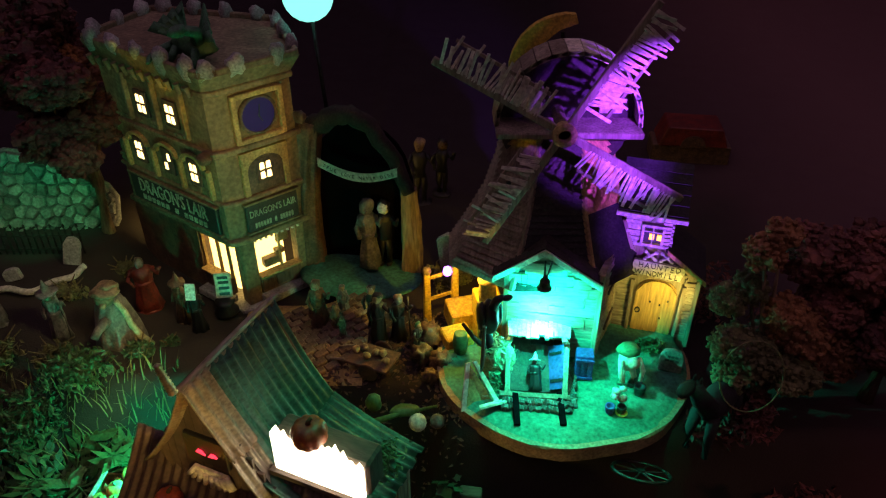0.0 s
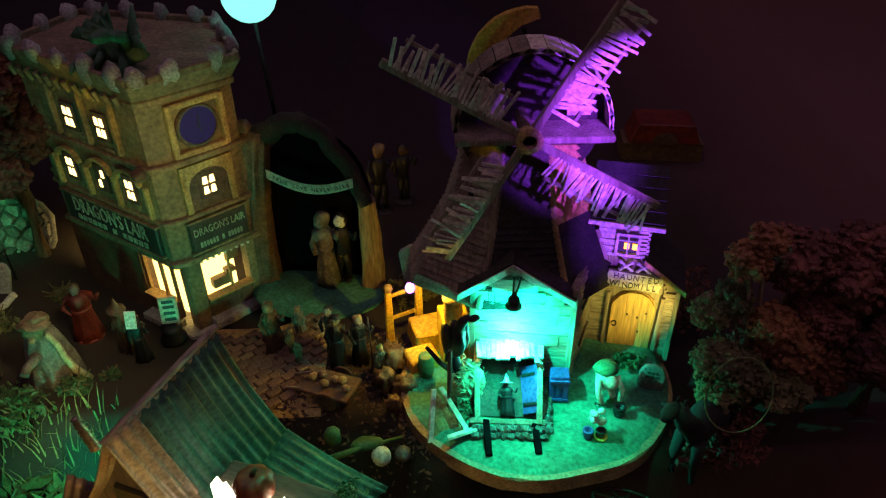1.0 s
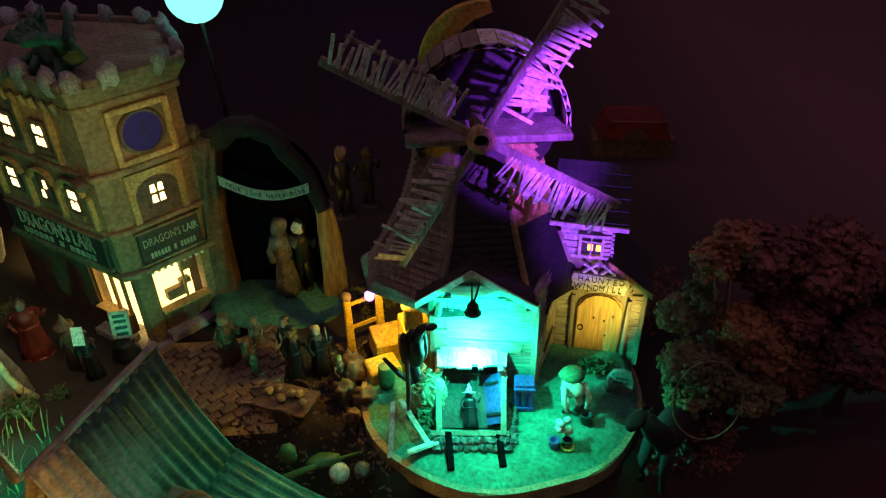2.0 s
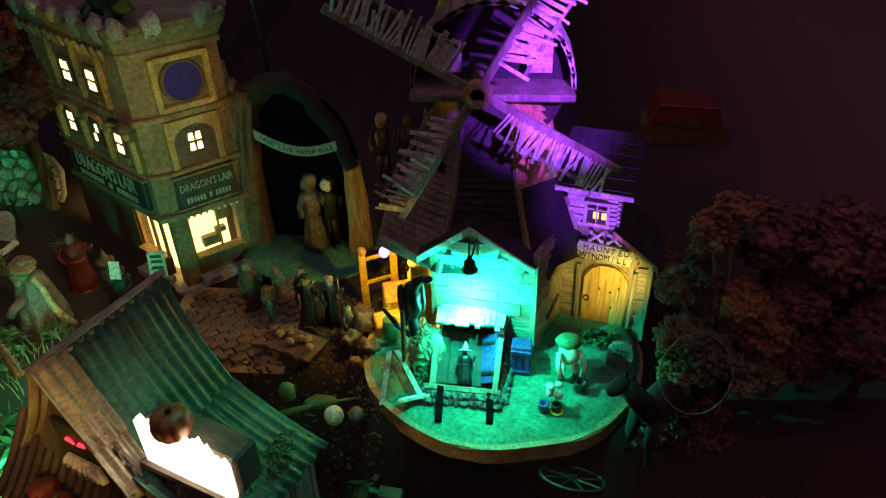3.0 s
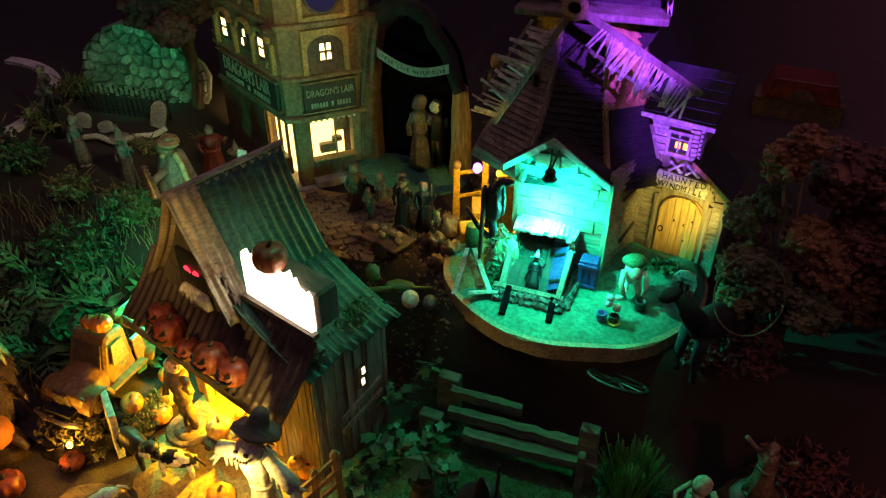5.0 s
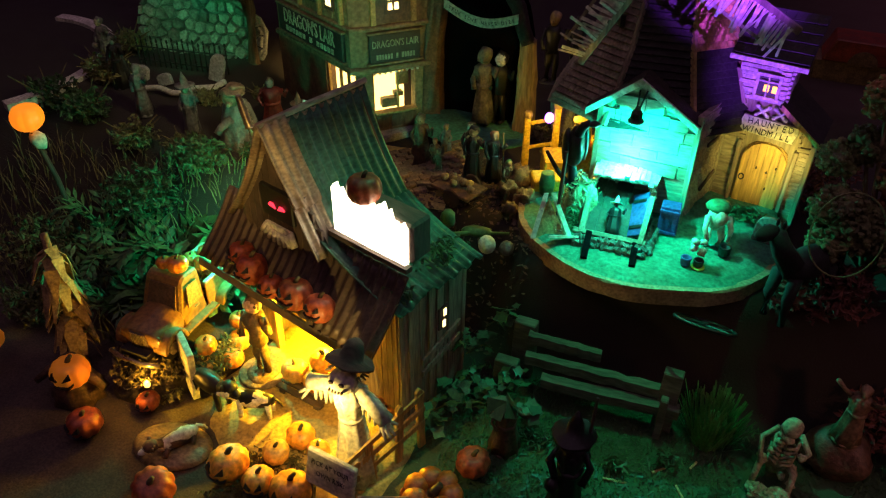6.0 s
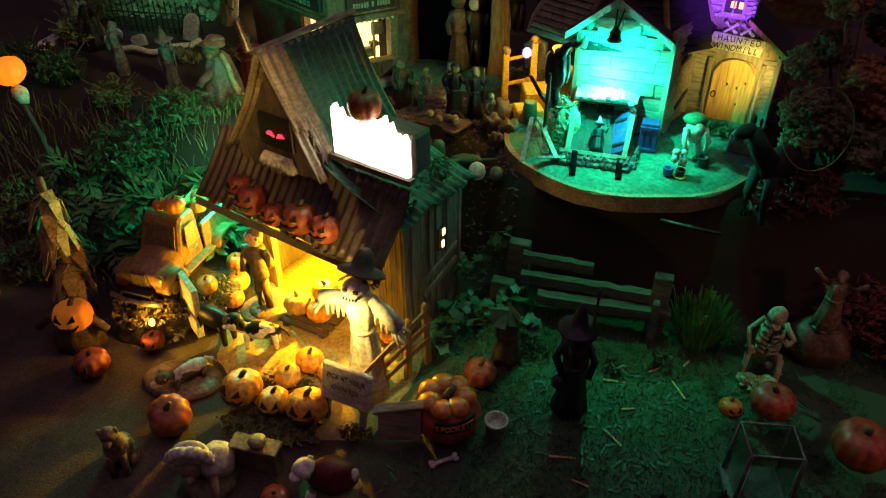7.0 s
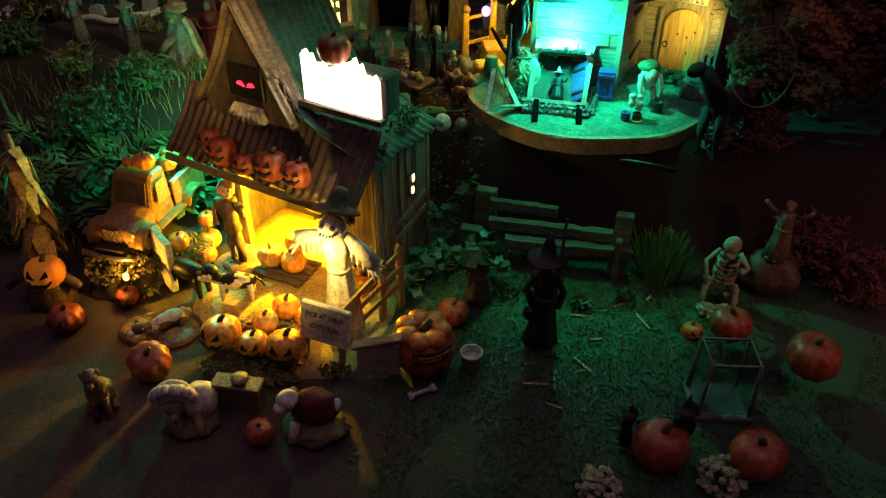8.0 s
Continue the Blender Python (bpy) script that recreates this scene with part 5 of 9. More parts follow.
    for k in range(9):
        bm = bmesh.new()
        a = radians(200 + 17.5 * k)
        tube(bm, [(-0.2775 + 0.017 * math.cos(a) * 0.75, 0.2905, 0.1465 + 0.006 * math.sin(a)), (-0.2775 + 0.020 * math.cos(a), 0.289, 0.139 + 0.008 * math.sin(a))], 0.0026, 0.0018, 7)
        part("tuft", bm, M_LINEN, tache, "", True)
    # steep main roof
    bm = bmesh.new()
    ribbed(bm, (-0.2785, 0.306, 0.224), (0, 1, 0), (0.048, 0, -0.085), 0.078, 0.098, 0.0078, 0.0012, 0.0012, 0.004, 0.03, 1)
    add("roof_slope", bm, M_GREENTIN, "green corrugated tin roof slope", None, True)
    for k, (o, dl, n) in enumerate(((0.0, 0.062, 1), (0.050, 0.048, 2))):
        bm = bmesh.new()
        st = Vector((-0.2785, 0.2835, 0.2255)) + Vector((0.048, 0, -0.085)).normalized() * o + Vector((0.0016 * (1 - k), 0, 0.0016 * (1 - k)))
        ribbed(bm, st, (0, 1, 0), (0.048, 0, -0.085), 0.0235, dl, 0.0078, 0.0013, 0.0012, 0.001, 0.04, n)
        add("roof_sheet", bm, M_TIN, "rusty corrugated roof sheet", None, True)
    bm = bmesh.new()
    ribbed(bm, (-0.2785, 0.2835, 0.224), (0, 1, 0), (-0.050, 0, -0.085), 0.10, 0.10, 0.0078, 0.0012, 0.0012, 0.004, 0.03, 4)
    add("roof_slope", bm, M_TIN, "rusty corrugated roof slope", None, True)
    bm = bmesh.new()
    tube(bm, [(-0.2785, 0.282, 0.2262), (-0.2785, 0.33, 0.2268), (-0.2785, 0.386, 0.2262)], 0.0024, None, 8)
    add("ridge_cap", bm, M_TIN)
    bm = bmesh.new()
    lathe(bm, [(0.0024 + (0.0012 if k % 2 else 0) - 0.00006 * k, 0.00125 * k) for k in range(19)], 12, pose(-0.2785, 0.280, 0.227, 0, -20, 0))
    add("finial", bm, M_CHROME, "ringed brass horn finial", None, True)
    # back gable closing the roof
    bm = bmesh.new()
    prism(bm, [(-0.330, 0.116), (-0.226, 0.116), (-0.2785, 0.22)], 0.376, 0.380)
    add("back_gable", bm, M_DARKWOOD)
    # hip skirt to the side and the awning in front
    bm = bmesh.new()
    ribbed(bm, (-0.236, 0.292, 0.150), (0, 1, 0), (0.073, 0, -0.029), 0.092, 0.079, 0.0078, 0.0013, 0.0012, 0.003, 0.05, 6)
    add("skirt_roof", bm, M_GREENTIN, "green corrugated skirt roof", None, True)
    bm = bmesh.new()
    ribbed(bm, (-0.352, 0.305, 0.146), (1, 0, 0), (0, -0.041, -0.050), 0.186, 0.063, 0.0078, 0.0012, 0.0012, 0.002, 0.06, 7)
    add("awning", bm, M_DARKTIN, "rusty corrugated awning", None, True)
    bm = bmesh.new()
    slab(bm, (-0.352, 0.2675, 0.0975), (-0.166, 0.2675, 0.0975), (-0.166, 0.266, 0.0915), (-0.352, 0.266, 0.0915), 0.002)
    add("awning_edge", bm, M_DARKWOOD, "dark awning fascia")
    # lit panel with a jagged top
    rnd2 = random.Random(3)
    top = []
    for k in range(25):
        top.append((-0.2325 + 0.0027 * k, 0.1865 + 0.004 * math.cos(k * 0.4) + (0.0062 if k % 2 else -0.0026) * rnd2.random()))
    bm = bmesh.new()
    prism(bm, [(-0.2325, 0.1565), (-0.1677, 0.1545)] + top[::-1], 0.3035, 0.3075)
    add("lit_panel", bm, G_PANEL, "glowing frosted panel with a jagged top")
    bm = bmesh.new()
    box(bm, (-0.200, 0.318, 0.1695), (0.070, 0.020, 0.030))
    add("dormer", bm, M_DARKWOOD, "dark dormer box behind the lit panel", bevel=0.002)
    bm = bmesh.new()
    box(bm, (-0.200, 0.3035, 0.1535), (0.072, 0.006, 0.004), pose(0, 0, 0, 0, 0, 0))
    add("panel_sill", bm, M_DARKWOOD)
    # creeper along the hip
    bm = bmesh.new()
    leafy(bm, (-0.178, 0.350, 0.137), (0.016, 0.030, 0.006), 150, 0.0028, 5)
    leafy(bm, (-0.172, 0.302, 0.132), (0.012, 0.012, 0.006), 60, 0.0026, 6)
    add("creeper", bm, M_LEAF, "green creeper leaves on the roof edge")
    return sh


build_shed()
SHED = pose(0, 0, 0, 0, 0, -22.64)
pumpkin(0.0115, SHED @ Vector((-0.204, 0.3065, 0.1985)), -10, M_PUMPRED, False, "red-brown pumpkin sitting on the lit panel", squash=0.95, seed=3)
for k_, (u_, v_, z_, r_) in enumerate(((-0.3075, 0.2755, 0.1165, 0.0105), (-0.290, 0.2700, 0.1145, 0.0125), (-0.2665, 0.2680, 0.1105, 0.0095), (-0.2425, 0.2705, 0.1145, 0.0125), (-0.2195, 0.2720, 0.1130, 0.0110))):
    pumpkin(r_, SHED @ Vector((u_, v_, z_)), -18 + 7 * (k_ % 3), M_PUMPRED, True, "carved red-orange jack-o'-lantern sitting on the shed awning", "awning lanterns", squash=0.95, tilt=-12, seed=k_)

# ---- pumpkin patch in front of the shed ----
for i_, (x_, y_, z_, r_, t_) in enumerate(((-0.1425, 0.2620, 0.0205, 0.0148, -12), (-0.1175, 0.2575, 0.0165, 0.0115, 8), (-0.0915, 0.2555, 0.0195, 0.0146, 2))):
    pumpkin(r_, (x_, y_, z_), t_, M_PUMPLIT, True, "grinning glossy orange jack-o'-lantern in the patch row", "patch lanterns", tilt=-8, seed=i_ + 2)
for i_, (x_, y_, z_, r_) in enumerate(((-0.1175, 0.2835, 0.0155, 0.0102), (-0.1075, 0.3030, 0.0145, 0.0112), (-0.0905, 0.2960, 0.0125, 0.0088), (-0.1370, 0.3560, 0.0220, 0.0112), (-0.1170, 0.3520, 0.0205, 0.0108), (-0.1160, 0.3660, 0.0300, 0.0114),
                                       (-0.0600, 0.3350, 0.0300, 0.0064), (-0.0560, 0.3440, 0.0135, 0.0084), (-0.0530, 0.3020, 0.0105, 0.0075))):
    pumpkin(r_, (x_, y_, z_), 40 * i_, M_PUMPLIT if i_ % 3 else M_PUMPYEL, False, "plain ribbed orange pumpkin heaped in the patch", "patch pumpkins", seed=i_)
for x_, y_, z_, r_ in ((-0.1846, 0.2331, 0.0127, 0.0155),):
    pumpkin(r_, (x_, y_, z_), 20, M_PUMPRED, False, "dull orange pumpkin lying alone on the sand", tilt=14, seed=7)
for i_, (x_, y_, z_, r_) in enumerate(((-0.2150, 0.3550, 0.0290, 0.0092), (-0.2140, 0.3490, 0.0120, 0.0104), (-0.2060, 0.3920, 0.0280, 0.0086), (-0.2030, 0.3840, 0.0130, 0.0104), (-0.1985, 0.3640, 0.0110, 0.0096))):
    pumpkin(r_, (x_, y_, z_), 30 * i_, M_PUMPYEL if i_ % 2 else M_PUMPKIN, False, "orange pumpkin stacked beside the truck", "pumpkins by the truck", seed=i_ + 1)
for i_, (x_, y_, z_, r_) in enumerate(((-0.2400, 0.3745, 0.0915, 0.0086), (-0.2530, 0.3755, 0.0895, 0.0064))):
    pumpkin(r_, (x_, y_, z_), 50 * i_, M_PUMPKIN, False, "small orange pumpkin on the truck cab roof", "cab roof pumpkins", seed=i_ + 4)
for i_, (x_, y_, z_, r_) in enumerate(((-0.2480, 0.4020, 0.0765, 0.0066), (-0.2350, 0.3990, 0.0770, 0.0078), (-0.2385, 0.4110, 0.0790, 0.0072), (-0.2290, 0.4150, 0.0760, 0.0072), (-0.2330, 0.4270, 0.0770, 0.0072))):
    pumpkin(r_, (x_, y_, z_), 70 * i_, M_PUMPYEL, False, "yellow gourd heaped in the truck bed", "truck bed gourds", seed=i_ + 6)
pumpkin(0.0095, (-0.2389, 0.3034, 0.0088), 10, M_PUMPRED, True, "dark red jack-o'-lantern below the truck bumper", seed=2)
pumpkin(0.0070, (-0.2705, 0.3224, 0.0066), 10, M_PUMPRED, False, "small dark red pumpkin below the truck bumper", seed=5)
pumpkin(0.0150, (-0.2940, 0.2935, 0.0345), 12, G_PUMPGLOW, True, "orange jack-o'-lantern head on a straw figure", tilt=-6, seed=1)
pumpkin(0.0131, (-0.2690, 0.2690, 0.0120), -8, M_PUMPRED, True, "dark red jack-o'-lantern on the sand", seed=3)
pumpkin(0.0110, (-0.3850, 0.3079, 0.0300), 0, G_PUMPGLOW, True, "small glowing orange jack-o'-lantern", seed=2)
pumpkin(0.0082, (0.1945, 0.3130, 0.0200), 18, M_PUMPKIN, True, "small jack-o'-lantern head on the lantern frame", tilt=-10, seed=4, cut=M_BLACK)
for x_, y_, z_, r_ in ((0.2220, 0.3200, 0.0245, 0.0150), (0.2700, 0.2880, 0.0290, 0.0183), (0.2210, 0.2070, 0.0160, 0.0174), (-0.0885, 0.1872, 0.0082, 0.0097)):
    pumpkin(r_, (x_, y_, z_), 900 * x_, M_PUMPRED, False, "dark red pumpkin in the shadowed field", "field pumpkins", seed=int(1000 * x_) % 7)
pumpkin(0.0175, (0.1634, 0.2070, 0.0152), 15, M_PUMPRED, False, "glossy red-orange pumpkin with a peaked top", squash=0.95, seed=5)

# big pumpkin with a curved word board
big_ = pumpkin(0.0238, (0.0040, 0.2700, 0.0190), 10, M_PUMPRED, False, "large lobed pumpkin with a curved word board", squash=0.80, seed=6)
b_ = bmesh.new()
for k_ in range(8):
    a0_, a1_ = radians(-108 + 9.6 * k_), radians(-108 + 9.6 * (k_ + 1))
    q_ = [(k * 0.0240 * math.cos(a), k * 0.0240 * math.sin(a), z) for a, z, k in ((a0_, 0.0045, 1), (a1_, 0.0045, 1), (a1_, 0.0125, 0.94), (a0_, 0.0125, 0.94))]
    slab(b_, *q_, 0.0012)
band_ = part("word_band", b_, M_SIGNDARK, big_, "dark curved word board")
for k_, ch_ in enumerate("SPOOKETTI"):
    a_ = -103.5 + 8.4 * k_
    b_ = wording(ch_, 0.0068, 0.0004, 0.85)
    part("letter", b_, M_PUMPKIN, band_, "", False, 0, pose(0.0240 * math.cos(radians(a_)), 0.0240 * math.sin(radians(a_)), 0.0085, 0, 0, a_ + 90))
for k_ in range(7):
    b_ = bmesh.new()
    a_ = k_ * 0.9
    blob(b_, (0.0125 * math.cos(a_), 0.0125 * math.sin(a_), 0.0155), (0.0085, 0.0085, 0.0055), 0.1, k_, 2)
    part("lobe", b_, M_PUMPKIN, big_, "glossy orange lobe", True)

# leaning plank
b_ = bmesh.new()
slab(b_, (-0.043, 0.250, 0.0285), (-0.008, 0.253, 0.038), (-0.0085, 0.260, 0.0395), (-0.0435, 0.257, 0.0300), 0.0035)
slab(b_, (-0.0395, 0.249, 0.004), (-0.010, 0.252, 0.006), (-0.010, 0.254, 0.034), (-0.0395, 0.251, 0.026), 0.003)
whole("plank_trough", b_, M_WOODH, Matrix(), "pale-edged dark plank trough beside the big pumpkin", "trough", bevel=0.0006)

# scarecrow: one plain cast form
def build_scarecrow():
    bm = bmesh.new()
    lathe(bm, [(0.0140, 0.0), (0.0130, 0.015), (0.0090, 0.050), (0.0075, 0.064), (0.0105, 0.079), (0.0110, 0.086), (0.0050, 0.092)], 28, None, 9, 0.12)
    for sx in (-1, 1):
        tube(bm, [(sx * 0.007, 0, 0.087), (sx * 0.018, -0.002, 0.086 - 0.004 * (sx > 0)), (sx * 0.028, -0.003, 0.084 - 0.012 * (sx > 0))], 0.0052, 0.0058, 9)
        for k in range(6):
            a = radians(200 + 28 * k)
            tube(bm, [(sx * 0.026, -0.003 + 0.003 * math.cos(a), 0.083 - 0.012 * (sx > 0) + 0.002 * math.sin(a)), (sx * (0.031 + 0.003 * (k % 2)), -0.004 + 0.006 * math.cos(a), 0.073 - 0.012 * (sx > 0) + 0.003 * (k % 3))], 0.0018, 0.0008, 5)
        for k in range(4):
            tube(bm, [(sx * (0.012 + 0.004 * k), -0.003, 0.083 - 0.003 * k * (sx > 0)), (sx * (0.012 + 0.004 * k), -0.004, 0.072 - 0.002 * (k % 2) - 0.003 * k * (sx > 0))], 0.0022, 0.0010, 5)
    lathe(bm, [(0.0088, 0.061), (0.0092, 0.0625), (0.0088, 0.064)], 16)
    blob(bm, (0, -0.006, 0.0990), (0.0095, 0.0092, 0.0088), 0.06, 2, 3)
    pale = set(bm.faces)
    lathe(bm, [(0.0160, 0.0), (0.0158, 0.0014), (0.0082, 0.0030), (0.0070, 0.008), (0.0054, 0.014), (0.0018, 0.0165)], 18, pose(0, 0.0040, 0.1065, -26, 6, 0), 5, 0.06)
    for k in range(22):
        a = 6.283 * k / 22
        if math.sin(a) < -0.35:
            continue
        tube(bm, [(0.0100 * math.cos(a), -0.001 + 0.0100 * math.sin(a), 0.1035 - 0.003 * math.sin(a)), (0.0140 * math.cos(a), -0.001 + 0.0140 * math.sin(a), 0.1010 - 0.004 * math.sin(a))], 0.0011, 0.0004, 5)
    for sx in (-1, 1):
        blob(bm, (sx * 0.0038, -0.0138, 0.1035), (0.0021, 0.0014, 0.0018), 0, 0, 1)
    for k in range(5):
        blob(bm, (-0.0044 + 0.0022 * k, -0.0152, 0.0975 + 0.0004 * abs(k - 2)), (0.0008, 0.0014, 0.0015), 0, 0, 1)
    for f in bm.faces:
        f.material_index = 0 if f in pale else 1
    whole("scarecrow", bm, [M_LINEN, M_DARKWOOD], pose(-0.0580, 0.2890, 0.006, 0, 0, -8), "pale linen scarecrow with spread arms and a brown hat", "scarecrow", smooth=True)


build_scarecrow()

# lettered board
def build_sign():
    m = pose(-0.0670, 0.2575, 0.004, -8, 5, -10)
    th = thing("lettered_sign", m, "cream painted board with hand-drawn black words", "sign")
    bm = bmesh.new()
    box(bm, (0, 0, 0.0345), (0.037, 0.0045, 0.031))
    part("board", bm, M_LINEN, th, bevel=0.001)
    for text, z, x in (("PICK AT YOUR", 0.041, 0.0), ("OWN RISK!", 0.032, 0.001)):
        b2 = wording(text, 0.0060, 0.0001, 0.72)
        part("lettering", b2, M_BLACK, th, "", False, 0, pose(x, -0.0024, z))
    for sx in (-1, 1):
        bm = bmesh.new()
        box(bm, (sx * 0.014, 0.001, 0.009), (0.004, 0.004, 0.02))
        part("leg", bm, M_WOOD, th)


build_sign()

# crooked picket fence beside the scarecrow
def build_picket():
    th = thing("picket_fence", pose(-0.040, 0.300, 0.003, 0, 0, 60), "crooked pale picket fence with sloping rails", "fence")
    for x, h, r in ((-0.034, 0.040, 3), (-0.012, 0.043, -4), (0.012, 0.058, 2), (0.034, 0.062, -2)):
        bm = bmesh.new()
        prism(bm, [(-0.0032, 0), (0.0032, 0), (0.0032, h - 0.004), (0, h), (-0.0032, h - 0.003)], -0.0015, 0.0015, pose(x, 0, 0, 0, r, 0))
        part("post", bm, M_DOOR, th, bevel=0.0004)
    for z0, z1 in ((0.034, 0.052), (0.023, 0.038), (0.011, 0.024)):
        bm = bmesh.new()
        slab(bm, (-0.036, -0.0018, z0), (0.036, -0.0018, z1), (0.036, -0.0018, z1 + 0.0048), (-0.036, -0.0018, z0 + 0.0048), 0.0018)
        part("rail", bm, M_DOOR, th)


build_picket()

# yard surface and mound under the patch
b_ = bmesh.new()
edge_ = [(-0.165, 0.462), (-0.200, 0.345), (-0.185, 0.300), (-0.150, 0.272), (-0.10, 0.238), (-0.045, 0.250), (-0.030, 0.300), (-0.022, 0.408)]
cx_, cy_ = -0.112, 0.345
ring_ = []
for f_, z_ in ((1.0, -0.001), (0.97, 0.0035), (0.80, 0.0060), (0.4, 0.0066)):
    row_ = []
    for i_ in range(48):
        s_ = i_ / 6.0
        p_, q_ = edge_[int(s_) % 8], edge_[(int(s_) + 1) % 8]
        w_ = s_ - int(s_)
        x_, y_ = p_[0] + (q_[0] - p_[0]) * w_, p_[1] + (q_[1] - p_[1]) * w_
        k2_ = f_ * (1 + 0.03 * noise.noise(Vector((x_ * 60, y_ * 60, 0))))
        row_.append(b_.verts.new((cx_ + (x_ - cx_) * k2_, cy_ + (y_ - cy_) * k2_, z_ + 0.0006 * noise.noise(Vector((x_ * 200, y_ * 200, f_))))))
    ring_.append(row_)
for a_, c_ in zip(ring_, ring_[1:]):
    for i_ in range(48):
        j_ = (i_ + 1) % 48
        b_.faces.new((a_[i_], a_[j_], c_[j_], c_[i_]))
b_.faces.new(ring_[-1])
whole("yard_base", b_, M_DIRT, Matrix(), "packed yellow earth base of the pumpkin yard", "base", kind="structure", smooth=True)

# dry vines between the pumpkins
def tuft(name, centre, size, count, leaf, mat, label, category, seed):
    bm = bmesh.new()
    leafy(bm, (0, 0, size[2] * 0.6), size, count, leaf, seed)
    whole(name, bm, mat, pose(*centre), label, category, kind="stuff")


for i_, (x_, y_, s_, n_) in enumerate(((-0.115, 0.250, 0.038, 420), (-0.140, 0.276, 0.020, 160), (-0.056, 0.250, 0.016, 160), (-0.118, 0.352, 0.016, 120), (-0.235, 0.318, 0.020, 220))):
    tuft("vine_litter", (x_, y_, 0.003), (s_, s_ * 0.55, 0.005), n_, 0.0026, M_STEM if i_ < 3 else M_OLIVE, "dry brown vine leaves among the pumpkins", "vine leaves", i_ + 3)

# low slatted tray under the heaped pumpkins
tray_ = thing("slatted_tray", pose(-0.1240, 0.3560, 0.0060, 0, 0, -14), "low dark slatted tray holding three pumpkins", "tray")
for k_ in range(5):
    b_ = bmesh.new()
    box(b_, (0, -0.014 + 0.007 * k_, 0.0042), (0.046, 0.0054, 0.0022), pose(0, 0, 0, 0, 0, (k_ * 37 % 5) - 2))
    part("slat", b_, M_DARKWOOD, tray_, bevel=0.0004)
for sx_ in (-1, 1):
    b_ = bmesh.new()
    box(b_, (sx_ * 0.017, 0, 0.0018), (0.0048, 0.034, 0.0034))
    part("runner", b_, M_DARKWOOD, tray_, bevel=0.0004)
# farmer on a round base, animals
figure("farmer_figurine", (-0.1680, 0.3600, 0.0075), 0.082, (M_BROWN, M_SKIN, M_BROWN), "brown cast farmer figurine on a round base", -15, False, wide=1.15)
b_ = bmesh.new()
lathe(b_, [(0.0195, 0), (0.0200, 0.002), (0.0185, 0.0035), (0.004, 0.0038)], 28)
whole("figurine_base", b_, M_TAN, pose(-0.1690, 0.3600, 0.0055), "round tan resin base under the farmer", "base", smooth=True)


def beast(name, at, turn, ln, mats, label, lying=False, seed=0, category="animal figurine", sit=False):
    """A small four-legged cast animal as one plain mesh; mats: coat, patches."""
    bm = bmesh.new()
    if sit:
        blob(bm, (0, 0.10 * ln, 0.30 * ln), (0.24 * ln, 0.30 * ln, 0.30 * ln), 0.12, seed, 2)
        blob(bm, (0, -0.08 * ln, 0.52 * ln), (0.20 * ln, 0.20 * ln, 0.38 * ln), 0.12, seed + 1, 2)
        for sx in (-1, 1):
            tube(bm, [(sx * 0.10 * ln, -0.20 * ln, 0.45 * ln), (sx * 0.11 * ln, -0.27 * ln, 0.0)], 0.075 * ln, 0.06 * ln, 7)
            blob(bm, (sx * 0.20 * ln, 0.02 * ln, 0.12 * ln), (0.10 * ln, 0.20 * ln, 0.13 * ln), 0.05, 0, 1)
        hc = (0, -0.20 * ln, 0.98 * ln)
    else:
        h = 0.16 * ln if lying else 0.46 * ln
        blob(bm, (0, 0, h), (0.19 * ln, 0.44 * ln, 0.20 * ln), 0.12, seed, 3)
        for sx in (-1, 1):
            for sy in (-1, 1):
                if lying:
                    tube(bm, [(sx * 0.13 * ln, sy * 0.28 * ln, 0.12 * ln), (sx * 0.26 * ln, sy * 0.30 * ln - 0.1 * ln, 0.05 * ln)], 0.06 * ln, 0.045 * ln, 7)
                else:
                    tube(bm, [(sx * 0.11 * ln, sy * 0.30 * ln, h), (sx * 0.12 * ln, sy * 0.32 * ln, 0.0)], 0.075 * ln, 0.05 * ln, 7)
        tube(bm, [(0, 0.40 * ln, h + 0.10 * ln), (0.05 * ln, 0.55 * ln, h + 0.02 * ln), (0.02 * ln, 0.60 * ln, h - 0.14 * ln)], 0.035 * ln, 0.02 * ln, 6)
        hc = (0.03 * ln, -0.55 * ln, h + 0.16 * ln)
        tube(bm, [(0, -0.36 * ln, h + 0.05 * ln), hc], 0.13 * ln, 0.11 * ln, 8)
    blob(bm, hc, (0.14 * ln, 0.17 * ln, 0.14 * ln), 0.1, seed, 2)
    blob(bm, (hc[0], hc[1] - 0.17 * ln, hc[2] - 0.05 * ln), (0.075 * ln, 0.10 * ln, 0.065 * ln), 0.05, 0, 2)
    for sx in (-1, 1):
        blob(bm, (hc[0] + sx * 0.13 * ln, hc[1] + 0.03 * ln, hc[2] + 0.05 * ln), (0.045 * ln, 0.05 * ln, 0.09 * ln), 0.05, 0, 1)
    for f in bm.faces:
        c = f.calc_center_median() / ln
        if len(mats) > 1 and noise.noise(c * 3.2 + Vector((seed, 2, 0))) > 0.05:
            f.material_index = 1
    whole(name, bm, list(mats), pose(*at, 0, 0, turn), label, category, smooth=True)


